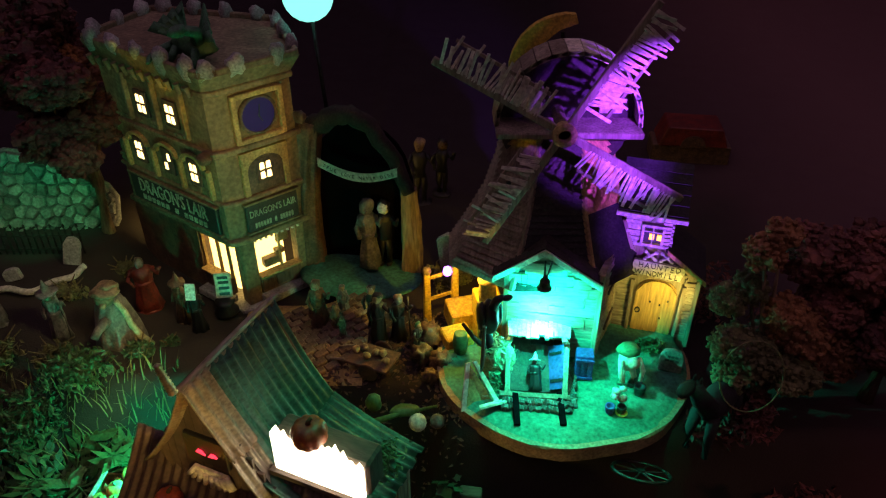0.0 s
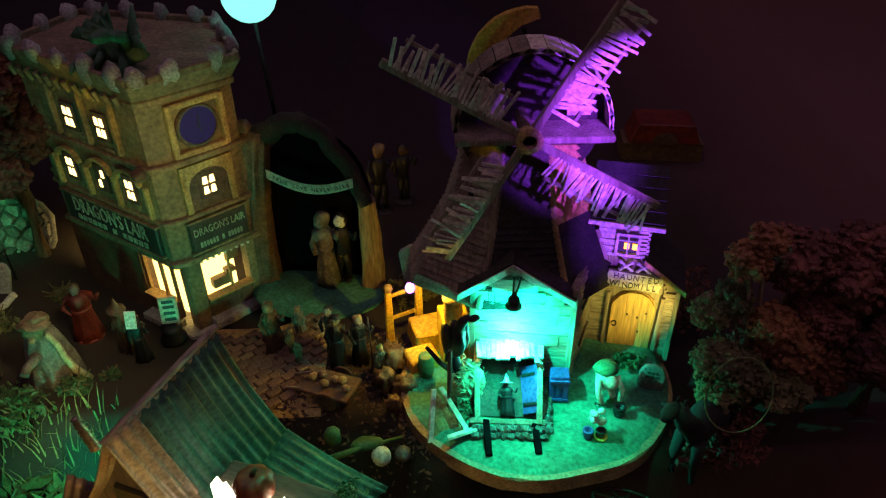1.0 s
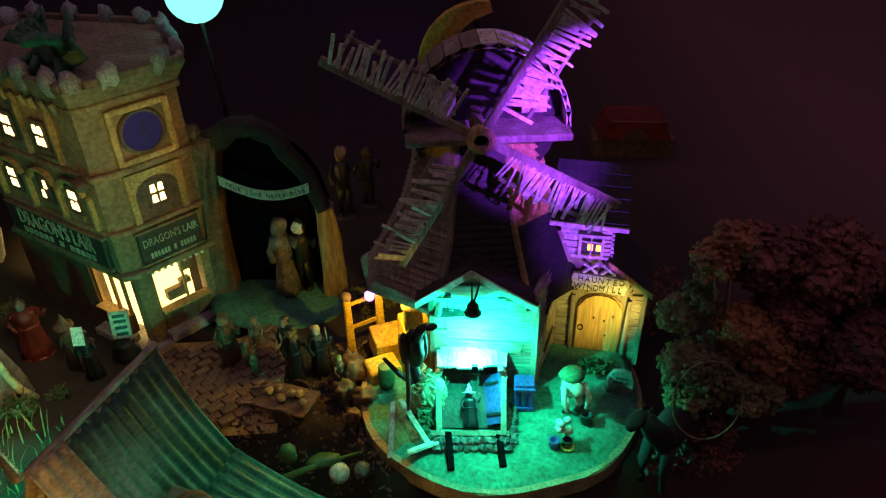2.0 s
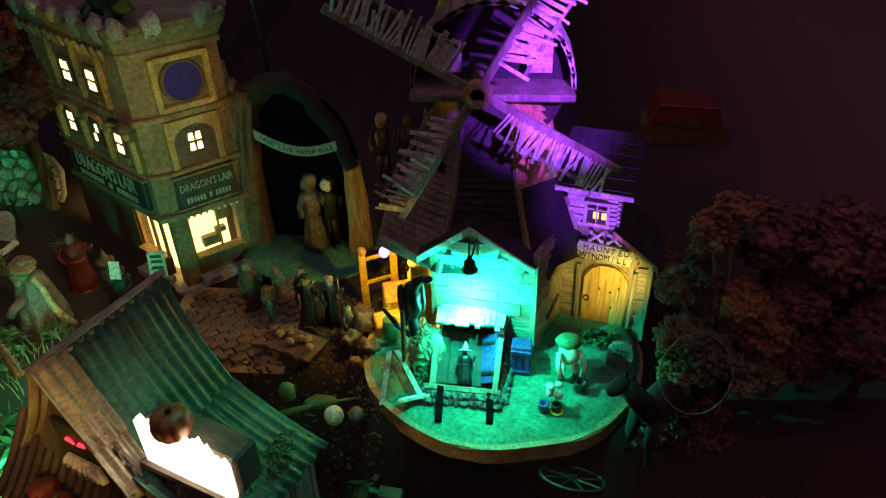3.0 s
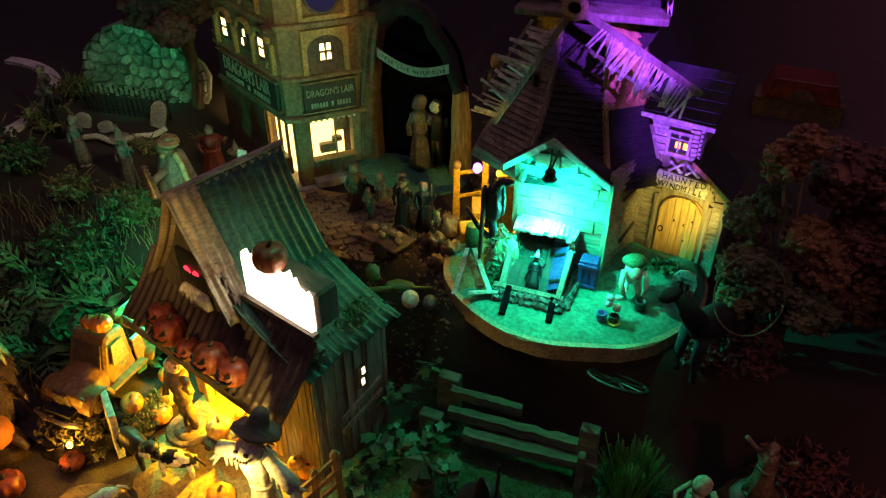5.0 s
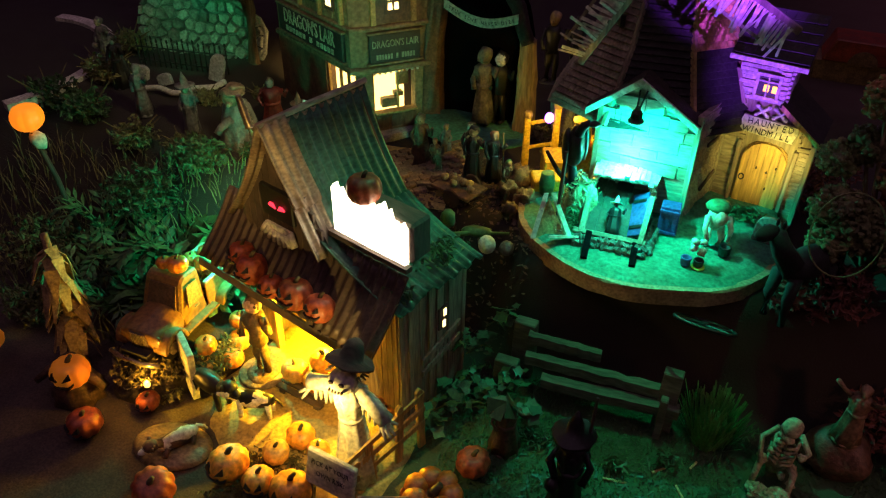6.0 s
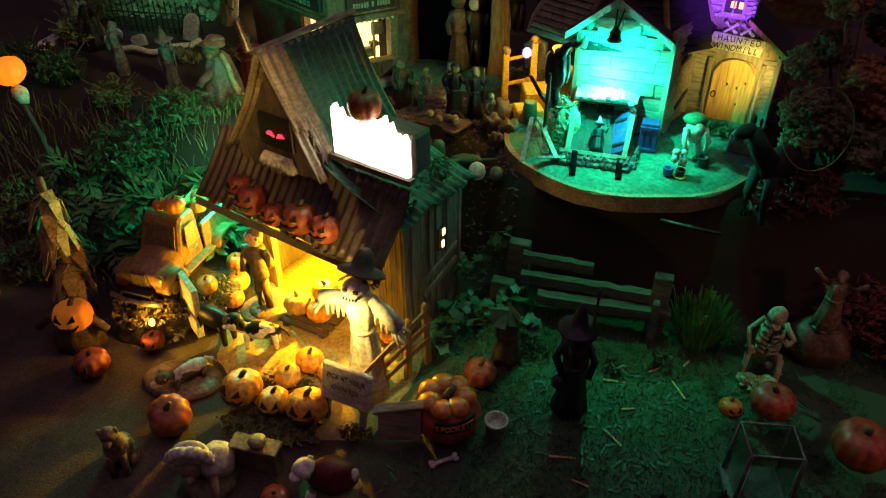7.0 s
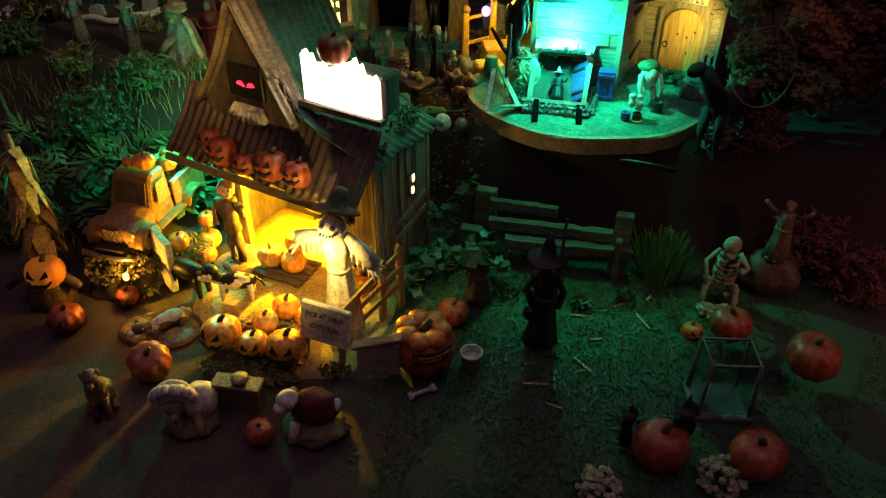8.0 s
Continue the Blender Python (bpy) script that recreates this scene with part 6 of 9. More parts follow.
beast("cow_figurine", (-0.1530, 0.3200, 0.005), -80, 0.036, (M_BLACK, M_WHITE), "black and white cow figurine in the yard", False, 3)
beast("cow_figurine", (-0.1940, 0.3240, 0.005), 70, 0.042, (M_BLACK, M_BLACK), "mostly black calf figurine in the yard", False, 5)
beast("striped_dog_figurine", (-0.1950, 0.2780, 0.005), -35, 0.036, (M_WHITE, M_BROWN), "pale striped dog figurine lying on a tan plate", True, 4)
b_ = bmesh.new()
lathe(b_, [(0.026, 0), (0.027, 0.0015), (0.022, 0.004), (0.004, 0.0045)], 30)
whole("resin_plate", b_, M_TAN, pose(-0.2000, 0.2760, 0.0005) @ Matrix.Diagonal((1.15, 0.8, 1, 1)), "tan oval resin plate under the striped dog", "base", smooth=True)
beast("sitting_dog_figurine", (-0.2020, 0.1980, 0.000), 25, 0.038, (M_TAN, M_BROWN), "tan dog figurine sitting in a brown coat", False, 2, sit=True)
# two resting dogs, each cast on a mossy foot
b_ = bmesh.new()
blob(b_, (0.010, 0.006, 0.013), (0.012, 0.012, 0.013), 0.15, 3, 3)
for k_ in range(18):
    a_ = 6.283 * k_ / 18
    blob(b_, (-0.003 + 0.0125 * math.cos(a_), -0.001 - 0.003 * math.sin(a_), 0.0225 + 0.0105 * math.sin(a_)), (0.0038, 0.0042, 0.0036), 0.25, k_, 2)
blob(b_, (-0.003, 0.002, 0.0235), (0.0125, 0.008, 0.0110), 0.12, 9, 3)
n1_ = len(b_.faces)
blob(b_, (-0.002, -0.0075, 0.0195), (0.0068, 0.0052, 0.0066), 0.12, 5, 2)
blob(b_, (-0.001, -0.0125, 0.0165), (0.0034, 0.0034, 0.0030), 0.05, 2, 2)
for sx_ in (-1, 1):
    tube(b_, [(0.004 + sx_ * 0.006, -0.004, 0.012), (0.006 + sx_ * 0.007, -0.012, 0.006), (0.007 + sx_ * 0.0075, -0.016, 0.001)], 0.0034, 0.0026, 8)
n2_ = len(b_.faces)
blob(b_, (0.006, -0.002, 0.002), (0.018, 0.015, 0.005), 0.35, 6, 3, 2.4)
b_.faces.ensure_lookup_table()
for i_, f_ in enumerate(b_.faces):
    f_.material_index = 0 if i_ < n1_ else (1 if i_ < n2_ else 2)
whole("maned_dog_figurine", b_, [M_LINEN, M_TAN, M_OLIVE], pose(-0.1440, 0.1960, 0.0, 0, 0, 12), "cream dog figurine with a scalloped woolly mane", "animal figurine", smooth=True)
b_ = bmesh.new()
blob(b_, (0.004, 0.002, 0.0185), (0.0165, 0.0115, 0.0125), 0.18, 7, 3)
n1_ = len(b_.faces)
blob(b_, (-0.0115, -0.003, 0.0300), (0.0070, 0.0068, 0.0062), 0.15, 4, 3)
blob(b_, (-0.0155, -0.0075, 0.0270), (0.0044, 0.0046, 0.0036), 0.1, 2, 2)
blob(b_, (0.0190, 0.001, 0.0205), (0.0030, 0.0040, 0.0050), 0.2, 1, 2)
for sx_ in (-1, 1):
    blob(b_, (-0.0085, -0.003 + sx_ * 0.0062, 0.0310), (0.0030, 0.0018, 0.0044), 0.1, 1, 1)
    tube(b_, [(-0.007, sx_ * 0.005 - 0.004, 0.014), (-0.010, sx_ * 0.007 - 0.007, 0.002)], 0.0034, 0.0028, 8)
n2_ = len(b_.faces)
blob(b_, (0.003, -0.003, 0.004), (0.0220, 0.0160, 0.0075), 0.4, 8, 3, 2.6)
b_.faces.ensure_lookup_table()
for i_, f_ in enumerate(b_.faces):
    f_.material_index = 0 if i_ < n1_ else (1 if i_ < n2_ else 2)
whole("coated_dog_figurine", b_, [M_RED, M_LINEN, M_OLIVE], pose(-0.0600, 0.2020, 0.0, 0, 0, 8), "dog figurine in a dark red coat with a pale head", "animal figurine", smooth=True)
bench_ = thing("feeding_box", pose(-0.1120, 0.2150, 0.000, 0, 0, -2), "small dark feeding box with a tan top", "feeding box")
b_ = bmesh.new()
box(b_, (0, 0, 0.0205), (0.034, 0.013, 0.003))
part("top", b_, M_TAN, bench_, bevel=0.0005)
b_ = bmesh.new()
lathe(b_, [(0.004, 0), (0.006, 0.002), (0.0062, 0.004), (0.002, 0.0045)], 14, pose(0.002, 0, 0.022))
part("bowl", b_, M_TAN, bench_, smooth=True)
b_ = bmesh.new()
box(b_, (0, 0, 0.0095), (0.031, 0.011, 0.019), None, (0.96, 0.9))
part("box", b_, M_DARKWOOD, bench_, "dark box front", bevel=0.0006)

# cup, bone, straws
b_ = bmesh.new()
lathe(b_, [(0.0062, 0), (0.0078, 0.012), (0.0084, 0.0125), (0.0084, 0.0138), (0.0070, 0.0136), (0.0064, 0.009), (0.0010, 0.0085)], 24)
whole("tin_bucket", b_, M_PALE, pose(0.0380, 0.2740, 0.0005), "small pale round bucket on the turf", "bucket", smooth=True)
b_ = bmesh.new()
tube(b_, [(-0.008, 0, 0.002), (0.008, 0, 0.002)], 0.0016, None, 8)
for sx_ in (-1, 1):
    for sy_ in (-1, 1):
        blob(b_, (sx_ * 0.0085, sy_ * 0.0016, 0.002), (0.0022, 0.0019, 0.0018), 0, 0, 2)
whole("toy_bone", b_, M_WHITE, pose(0.0078, 0.2418, 0.0008, 0, 0, 35), "small white toy bone lying on the ground", "bone", smooth=True)
for i_, (x_, y_, a_, l_) in enumerate(((0.1647, 0.3416, 115, 0.020), (0.1180, 0.3420, 5, 0.017), (0.172, 0.372, 60, 0.010), (0.085, 0.262, 10, 0.018), (0.098, 0.244, 160, 0.012), (0.148, 0.361, 40, 0.012), (0.118, 0.285, 130, 0.018), (0.128, 0.315, 20, 0.010))):
    b_ = bmesh.new()
    box(b_, (0, 0, 0.0012), (l_, 0.0016, 0.0009))
    whole("straw", b_, M_STRAW, pose(x_, y_, terrain(x_, y_), 0, 4, a_), "single pale straw lying on the turf", "straw", "loose straws")

# ---- brown pick-up truck ----
def build_truck():
    th = thing("pickup_truck", pose(-0.2500, 0.3705, 0.0145, 0, 0, -6) @ Matrix.Scale(0.87, 4), "old brown pick-up truck with a rounded hood and loaded bed", "truck")

    def add(name, bm, mat, label="", parent=None, smooth=False, bevel=0.0):
        return part(name, bm, mat, parent or th, label, smooth, bevel)
    # the truck looks towards -y
    bm = bmesh.new()
    hood = [(-0.0170, 0.028), (-0.0195, 0.040), (-0.0180, 0.048), (-0.0110, 0.0525), (0, 0.0535), (0.0110, 0.0525), (0.0180, 0.048), (0.0195, 0.040), (0.0170, 0.028)]
    prism(bm, [(1.16 * hx, hz) for hx, hz in hood], -0.048, -0.012)
    for v in bm.verts:
        if v.co.y < -0.04:
            v.co.x *= 0.98
            v.co.z = 0.026 + (v.co.z - 0.026) * 0.80
    add("hood", bm, M_TRUCK, "rounded brown hood", None, True, 0.0015)
    bm = bmesh.new()
    cab = [(-0.012, 0.028), (-0.0145, 0.046), (-0.004, 0.074), (0.002, 0.078), (0.019, 0.078), (0.022, 0.074), (0.022, 0.028)]
    prism(bm, cab, -0.0210, 0.0245, pose(0, 0, 0, 0, 0, 90) @ Matrix.Diagonal((1, 1, 1, 1)))
    for v in bm.verts:
        if v.co.z > 0.06:
            v.co.x *= 0.86
    cb = add("cab", bm, M_TRUCK, "brown enamel cab", None, False, 0.0022)
    for sx in (-1, 1):
        b2 = bmesh.new()
        ex = 0.0036 if sx > 0 else 0.0004
        slab(b2, (sx * (0.0210 + ex), -0.006, 0.050), (sx * (0.0210 + ex), 0.014, 0.050), (sx * (0.0187 + 0.9 * ex), 0.013, 0.0695), (sx * (0.0187 + 0.9 * ex), -0.001, 0.0695), 0.0012)
        part("side_window", b2, M_CABGLASS, cb, "lighter tan side window")
        b2 = bmesh.new()
        box(b2, (sx * (0.0212 + ex), 0.0045, 0.046), (0.0012, 0.006, 0.0016))
        part("door_handle", b2, M_CHROME, cb)
    b2 = bmesh.new()
    slab(b2, (-0.0165, -0.0152, 0.049), (0.0165, -0.0152, 0.049), (0.0145, -0.0065, 0.0715), (-0.0145, -0.0065, 0.0715), 0.0014)
    part("windscreen", b2, M_BROWN, cb, "dark windscreen")
    for sx in (-1, 1):
        bm = bmesh.new()
        pts = [(0.0165 * math.cos(radians(a)), 0.0175 * math.sin(radians(a))) for a in range(0, 181, 15)] + [(0.013 * math.cos(radians(a)), 0.0105 * math.sin(radians(a))) for a in range(180, -1, -15)]
        prism(bm, pts, -0.0075, 0.0075, pose(sx * 0.0215, -0.033, 0.027, 0, 0, 90))
        add("front_fender", bm, M_TRUCK, "rounded front fender", None, True, 0.0008)
        bm = bmesh.new()
        prism(bm, [(0.0175 * math.cos(radians(a)), 0.0145 * math.sin(radians(a))) for a in range(0, 181, 12)] + [(0.0135 * math.cos(radians(a)), 0.0105 * math.sin(radians(a))) for a in range(180, -1, -12)], -0.006, 0.006, pose(sx * 0.0255, 0.048, 0.027, 0, 0, 90))
        add("rear_fender", bm, M_TRUCK, "rounded rear fender", None, True, 0.0008)
        bm = bmesh.new()
        box(bm, (sx * 0.0250, 0.0055, 0.0305), (0.009, 0.046, 0.003))
        add("running_board", bm, M_TRUCK, bevel=0.0006)
        for yy in (-0.036, 0.048):
            bm = bmesh.new()
            lathe(bm, [(0.0065, -0.004), (0.0110, -0.0035), (0.0115, 0), (0.0110, 0.0035), (0.0065, 0.004)], 22, pose(sx * 0.0225, yy, 0.0265, 0, 90, 0))
            tyre = add("wheel", bm, M_RUBBER, "black tyre", None, True)
            b2 = bmesh.new()
            lathe(b2, [(0.0062, -0.0044), (0.0062, 0.0044)], 16, pose(sx * 0.0225, yy, 0.0265, 0, 90, 0))
            part("rim", b2, M_CHROME, tyre)
        bm = bmesh.new()
        lathe(bm, [(0.0018, 0), (0.0044, 0.003), (0.0046, 0.0055)], 14, pose(sx * 0.0185, -0.041, 0.040, 90, 0, 0))
        hl = add("headlight", bm, M_TRUCK, "round headlight", None, True)
        b2 = bmesh.new()
        blob(b2, (sx * 0.0185, -0.0467, 0.040), (0.0040, 0.0012, 0.0040), 0, 0, 2)
        part("lens", b2, M_CHROME, hl, "yellow lens")
    bm = bmesh.new()
    box(bm, (0, -0.0488, 0.0345), (0.022, 0.002, 0.024), None, (0.8, 1))
    gr = add("grille", bm, M_DARKWOOD, "upright radiator grille", bevel=0.0008)
    for k in range(8):
        b2 = bmesh.new()
        box(b2, (-0.0063 + 0.0018 * k, -0.0502, 0.0345), (0.0009, 0.001, 0.022))
        part("bar", b2, M_CHROME, gr)
    bm = bmesh.new()
    tube(bm, [(-0.027, -0.0585, 0.0245), (-0.012, -0.0625, 0.0245), (0.012, -0.0625, 0.0240), (0.027, -0.0585, 0.0235)], 0.0022, None, 8)
    add("bumper", bm, M_CHROME, "bent chrome bumper", None, True)
    for sx in (-1, 1):
        bm = bmesh.new()
        box(bm, (sx * 0.0205, 0.050, 0.0415), (0.0024, 0.054, 0.030))
        add("bed_side", bm, M_TRUCK, "truck bed side", bevel=0.0006)
        bm = bmesh.new()
        box(bm, (sx * 0.0208, 0.050, 0.0575), (0.0040, 0.055, 0.0026))
        add("bed_rail", bm, M_PALE, "pale bed rail", bevel=0.0005)
    bm = bmesh.new()
    box(bm, (0, 0.0765, 0.0415), (0.043, 0.0024, 0.030))
    add("tailgate", bm, M_TRUCK, bevel=0.0006)
    bm = bmesh.new()
    box(bm, (0, 0.050, 0.028), (0.040, 0.052, 0.004))
    add("bed_floor", bm, M_DARKWOOD)
    bm = bmesh.new()
    box(bm, (0, -0.006, 0.0270), (0.030, 0.104, 0.006))
    add("chassis", bm, M_RUBBER)


build_truck()
# rough earth mound that carries the truck
b_ = bmesh.new()
blob(b_, (0, 0, 0), (0.040, 0.074, 0.0275), 0.10, 4, 4, 2.0)
for v_ in b_.verts:
    v_.co.z = min(v_.co.z, 0.0262 + 0.0008 * noise.noise(v_.co * 120)) + 0.0008 * noise.noise(v_.co * 300)
whole("earth_mound", b_, M_SOIL, pose(-0.2490, 0.3740, 0.0, 0, 0, -6), "rough dark earth mound under the truck", "mound", kind="structure", smooth=True)
# load of straw under the gourds
tuft("patch_litter", (-0.1180, 0.2440, 0.0020), (0.044, 0.020, 0.005), 900, 0.0030, M_OLIVE, "dark vine leaves trodden round the patch lanterns", "vine leaves", 43)
tuft("patch_litter", (-0.1150, 0.2830, 0.0020), (0.036, 0.022, 0.005), 700, 0.0030, M_STEM, "dry brown vine litter between the patch pumpkins", "vine leaves", 44)
tuft("straw_load", (-0.2440, 0.4130, 0.0400), (0.014, 0.022, 0.024), 500, 0.0030, M_STRAW, "heaped straw in the truck bed", "straw", 9)
tuft("mound_litter", (-0.2480, 0.3320, 0.0150), (0.042, 0.036, 0.014), 900, 0.0030, M_STEM, "dry brown vine litter heaped before the truck", "vine leaves", 41)
tuft("mound_litter", (-0.2060, 0.3560, 0.0080), (0.018, 0.036, 0.012), 420, 0.0028, M_OLIVE, "dark green leaf litter between truck and pumpkins", "vine leaves", 42)
b_ = bmesh.new()
blob(b_, (0, 0, 0), (0.0024, 0.0024, 0.0032), 0.1, 1, 2)
whole("amber_bulb", b_, G_HEAD, pose(-0.2360, 0.3050, 0.0270), "tiny glowing amber bulb in the litter before the truck", "bulb", smooth=True)
# crate lid standing by the fender
b_ = bmesh.new()
slab(b_, (-0.2330, 0.3400, 0.003), (-0.2090, 0.3190, 0.003), (-0.2075, 0.3215, 0.048), (-0.2305, 0.3420, 0.050), 0.0055)
whole("feed_crate", b_, M_LINEN, Matrix(), "pale crate lid propped by the truck fender", "crate", bevel=0.0006)

# ---- left side: straw figure, ferns, lantern ----
b_ = bmesh.new()
lathe(b_, [(0.020, 0), (0.017, 0.012), (0.010, 0.028), (0.007, 0.040)], 20, None, 9, 0.12)
tube(b_, [(0.0, 0.004, 0.03), (0.016, -0.004, 0.026), (0.028, -0.006, 0.018)], 0.005, 0.003, 8)
tube(b_, [(0.0, 0.004, 0.03), (-0.018, 0.0, 0.026), (-0.03, -0.004, 0.016)], 0.005, 0.003, 8)
whole("straw_figure", b_, M_BROWN, pose(-0.3010, 0.3010, 0.0, 0, 0, 10), "dim straw-stuffed figure behind the pumpkin head", "straw figure", smooth=True)
corn_ = thing("corn_shock", pose(-0.322, 0.330, 0.0, 0, 6, 20), "tall dried corn shock with pale hanging husks", "corn shock")
b_ = bmesh.new()
tube(b_, [(0, 0, 0), (-0.004, 0.004, 0.06), (-0.012, 0.010, 0.125)], 0.006, 0.003, 8)
part("stalk", b_, M_CORN, corn_, smooth=True)
rnd_ = random.Random(21)
for k_ in range(46):
    z_ = 0.030 + 0.092 * rnd_.random()
    a_ = rnd_.uniform(0, 6.28)
    c_ = Vector((-0.012 * (z_ / 0.125) ** 1.5, 0.010 * (z_ / 0.125) ** 1.5, z_))
    d_ = Vector((math.cos(a_), math.sin(a_), 0))
    w_ = Vector((-math.sin(a_), math.cos(a_), 0)) * rnd_.uniform(0.0036, 0.0072)
    l_ = rnd_.uniform(0.014, 0.026)
    b_ = bmesh.new()
    for s0_, s1_ in ((0, 0.5), (0.5, 1.0)):
        p0_ = c_ + d_ * (0.003 + 0.014 * s0_) - Vector((0, 0, l_ * s0_ * s0_ * 1.4))
        p1_ = c_ + d_ * (0.003 + 0.014 * s1_) - Vector((0, 0, l_ * s1_ * s1_ * 1.4))
        k0_, k1_ = 1 - 0.2 * s0_, 1 - 0.75 * s1_
        slab(b_, p0_ - w_ * k0_, p0_ + w_ * k0_, p1_ + w_ * k1_, p1_ - w_ * k1_, 0.0006)
    part("husk", b_, M_CORN, corn_)


def frond(bm, base, tip, arch, leaf, pairs, width):
    """A bent stem with paired narrow leaflets."""
    a, b = Vector(base), Vector(tip)
    up = Vector((0, 0, arch))
    pts = [a.lerp(b, t / 8) + up * math.sin(math.pi * t / 8) for t in range(9)]
    tube(bm, pts, 0.0012, 0.0004, 5)
    side = (b - a).cross(Vector((0, 0, 1))).normalized()
    for k in range(1, pairs + 1):
        t = k / (pairs + 0.5) * 8
        i = min(7, int(t))
        p = pts[i].lerp(pts[i + 1], t - i)
        d = (pts[i + 1] - pts[i]).normalized()
        l = leaf * (1 - 0.45 * abs(2 * k / pairs - 0.9))
        for s in (-1, 1):
            q = p + (d * 0.75 + side * s * 0.75 + Vector((0, 0, 0.10))).normalized() * l
            m = p.lerp(q, 0.45)
            n = d.cross(side).normalized() * width * 0.3
            w = (q - p).cross(d.cross(side)).normalized() * width
            v = [bm.verts.new(x) for x in (p, m + w + n, q - Vector((0, 0, l * 0.12)), m - w + n)]
            bm.faces.new(v)


rnd_ = random.Random(31)
for i_, (x_, y_, z_, n_, ln_) in enumerate(((-0.262, 0.438, 0.055, 9, 0.072), (-0.285, 0.415, 0.035, 7, 0.062), (-0.305, 0.452, 0.060, 9, 0.060), (-0.345, 0.430, 0.045, 8, 0.055), (-0.325, 0.388, 0.012, 8, 0.050), (-0.240, 0.470, 0.085, 8, 0.05), (-0.380, 0.455, 0.060, 8, 0.055), (-0.365, 0.400, 0.025, 7, 0.05))):
    fern_ = thing("fern", pose(x_, y_, terrain(x_, y_)), "dark green fern with narrow leaflets", "fern", "ferns by the truck")
    for k_ in range(n_):
        a_ = 6.28 * k_ / n_ + rnd_.uniform(-0.3, 0.3)
        b_ = bmesh.new()
        r_ = ln_ * rnd_.uniform(0.7, 1.1)
        frond(b_, (0, 0, 0.004), (r_ * math.cos(a_), r_ * math.sin(a_), 0.012 + 0.035 * rnd_.random()), 0.022, 0.027 if i_ in (0, 1, 2, 5) else 0.018, 8, 0.0040 if i_ in (0, 1, 2, 5) else 0.0022)
        part("frond", b_, M_LEAF, fern_)
# straw chips trodden into the field
b_ = bmesh.new()
rnd_ = random.Random(88)
for k_ in range(1300):
    x_, y_ = rnd_.uniform(-0.03, 0.26), rnd_.uniform(0.17, 0.41)
    c_ = Vector((x_, y_, terrain(x_, y_) + 0.0012))
    a_ = rnd_.uniform(0, 6.28)
    l_ = Vector((math.cos(a_), math.sin(a_), rnd_.uniform(-0.2, 0.3))) * rnd_.uniform(0.0012, 0.0050)
    w_ = Vector((-math.sin(a_), math.cos(a_), 0)) * rnd_.uniform(0.0003, 0.0010)
    b_.faces.new([b_.verts.new(c_ + o_) for o_ in (-l_ - w_, l_ - w_, l_ + w_, -l_ + w_)])
whole("straw_chips", b_, M_IVY, Matrix(), "scattered green straw chips and torn leaf on the turf", "leaf litter", kind="stuff")
# thin dry undergrowth
b_ = bmesh.new()
rnd_ = random.Random(17)
for k_ in range(1300):
    x_, y_ = rnd_.uniform(-0.52, -0.22), rnd_.uniform(0.36, 0.52)
    if x_ > -0.27 and y_ < 0.45:
        continue
    z_ = terrain(x_, y_)
    a_, h_ = rnd_.uniform(0, 6.28), rnd_.uniform(0.008, 0.028)
    d_ = Vector((math.cos(a_), math.sin(a_), 0))
    p_ = Vector((x_, y_, z_))
    w_ = Vector((-d_.y, d_.x, 0)) * 0.0007
    q_ = p_ + Vector((0, 0, h_ * 0.6)) + d_ * h_ * 0.2
    r_ = p_ + Vector((0, 0, h_)) + d_ * h_ * rnd_.uniform(0.3, 0.8)
    v_ = [b_.verts.new(t) for t in (p_ - w_, p_ + w_, q_ + w_ * 0.7, r_, q_ - w_ * 0.7)]
    b_.faces.new(v_)
whole("undergrowth", b_, M_OLIVE, Matrix(), "thin dry olive grass and twigs on the bank", "undergrowth", kind="stuff")
for i_, (x_, y_, sx_, sz_, n_) in enumerate(((-0.345, 0.480, 0.050, 0.030, 900), (-0.430, 0.430, 0.060, 0.030, 1000), (-0.300, 0.510, 0.040, 0.022, 600), (-0.400, 0.370, 0.040, 0.022, 600))):
    bush_ = thing("bush", pose(x_, y_, terrain(x_, y_)), "low dim olive bush with fine leaves", "bush", "low bushes")
    b_ = bmesh.new()
    leafy(b_, (0, 0, sz_ * 0.8), (sx_, sx_ * 0.8, sz_), n_, 0.0034, i_ + 40)
    part("foliage", b_, M_OLIVE if i_ % 2 else M_LEAF, bush_)

# glowing pumpkin lantern on a post
lt_ = thing("lantern_post", pose(-0.4120, 0.4390, 0.0), "thin post carrying a glowing orange pumpkin lantern", "lantern")
b_ = bmesh.new()
tube(b_, [(0.006, 0.012, 0.0), (0.004, 0.006, 0.10), (0, 0, 0.150)], 0.003, 0.0022, 8)
part("post", b_, M_DARKWOOD, lt_, smooth=True)
b_ = bmesh.new()
pumpkin_shell(b_, 0.0136, 0.92, 9, 2)
part("globe", b_, G_LANTERN, lt_, "glowing orange globe", True, 0, pose(0, 0, 0.1645))
b_ = bmesh.new()
blob(b_, (0.002, 0.002, 0.142), (0.007, 0.007, 0.009), 0.3, 2, 2)
part("ruff", b_, M_LINEN, lt_, "pale cloth ruff", True)

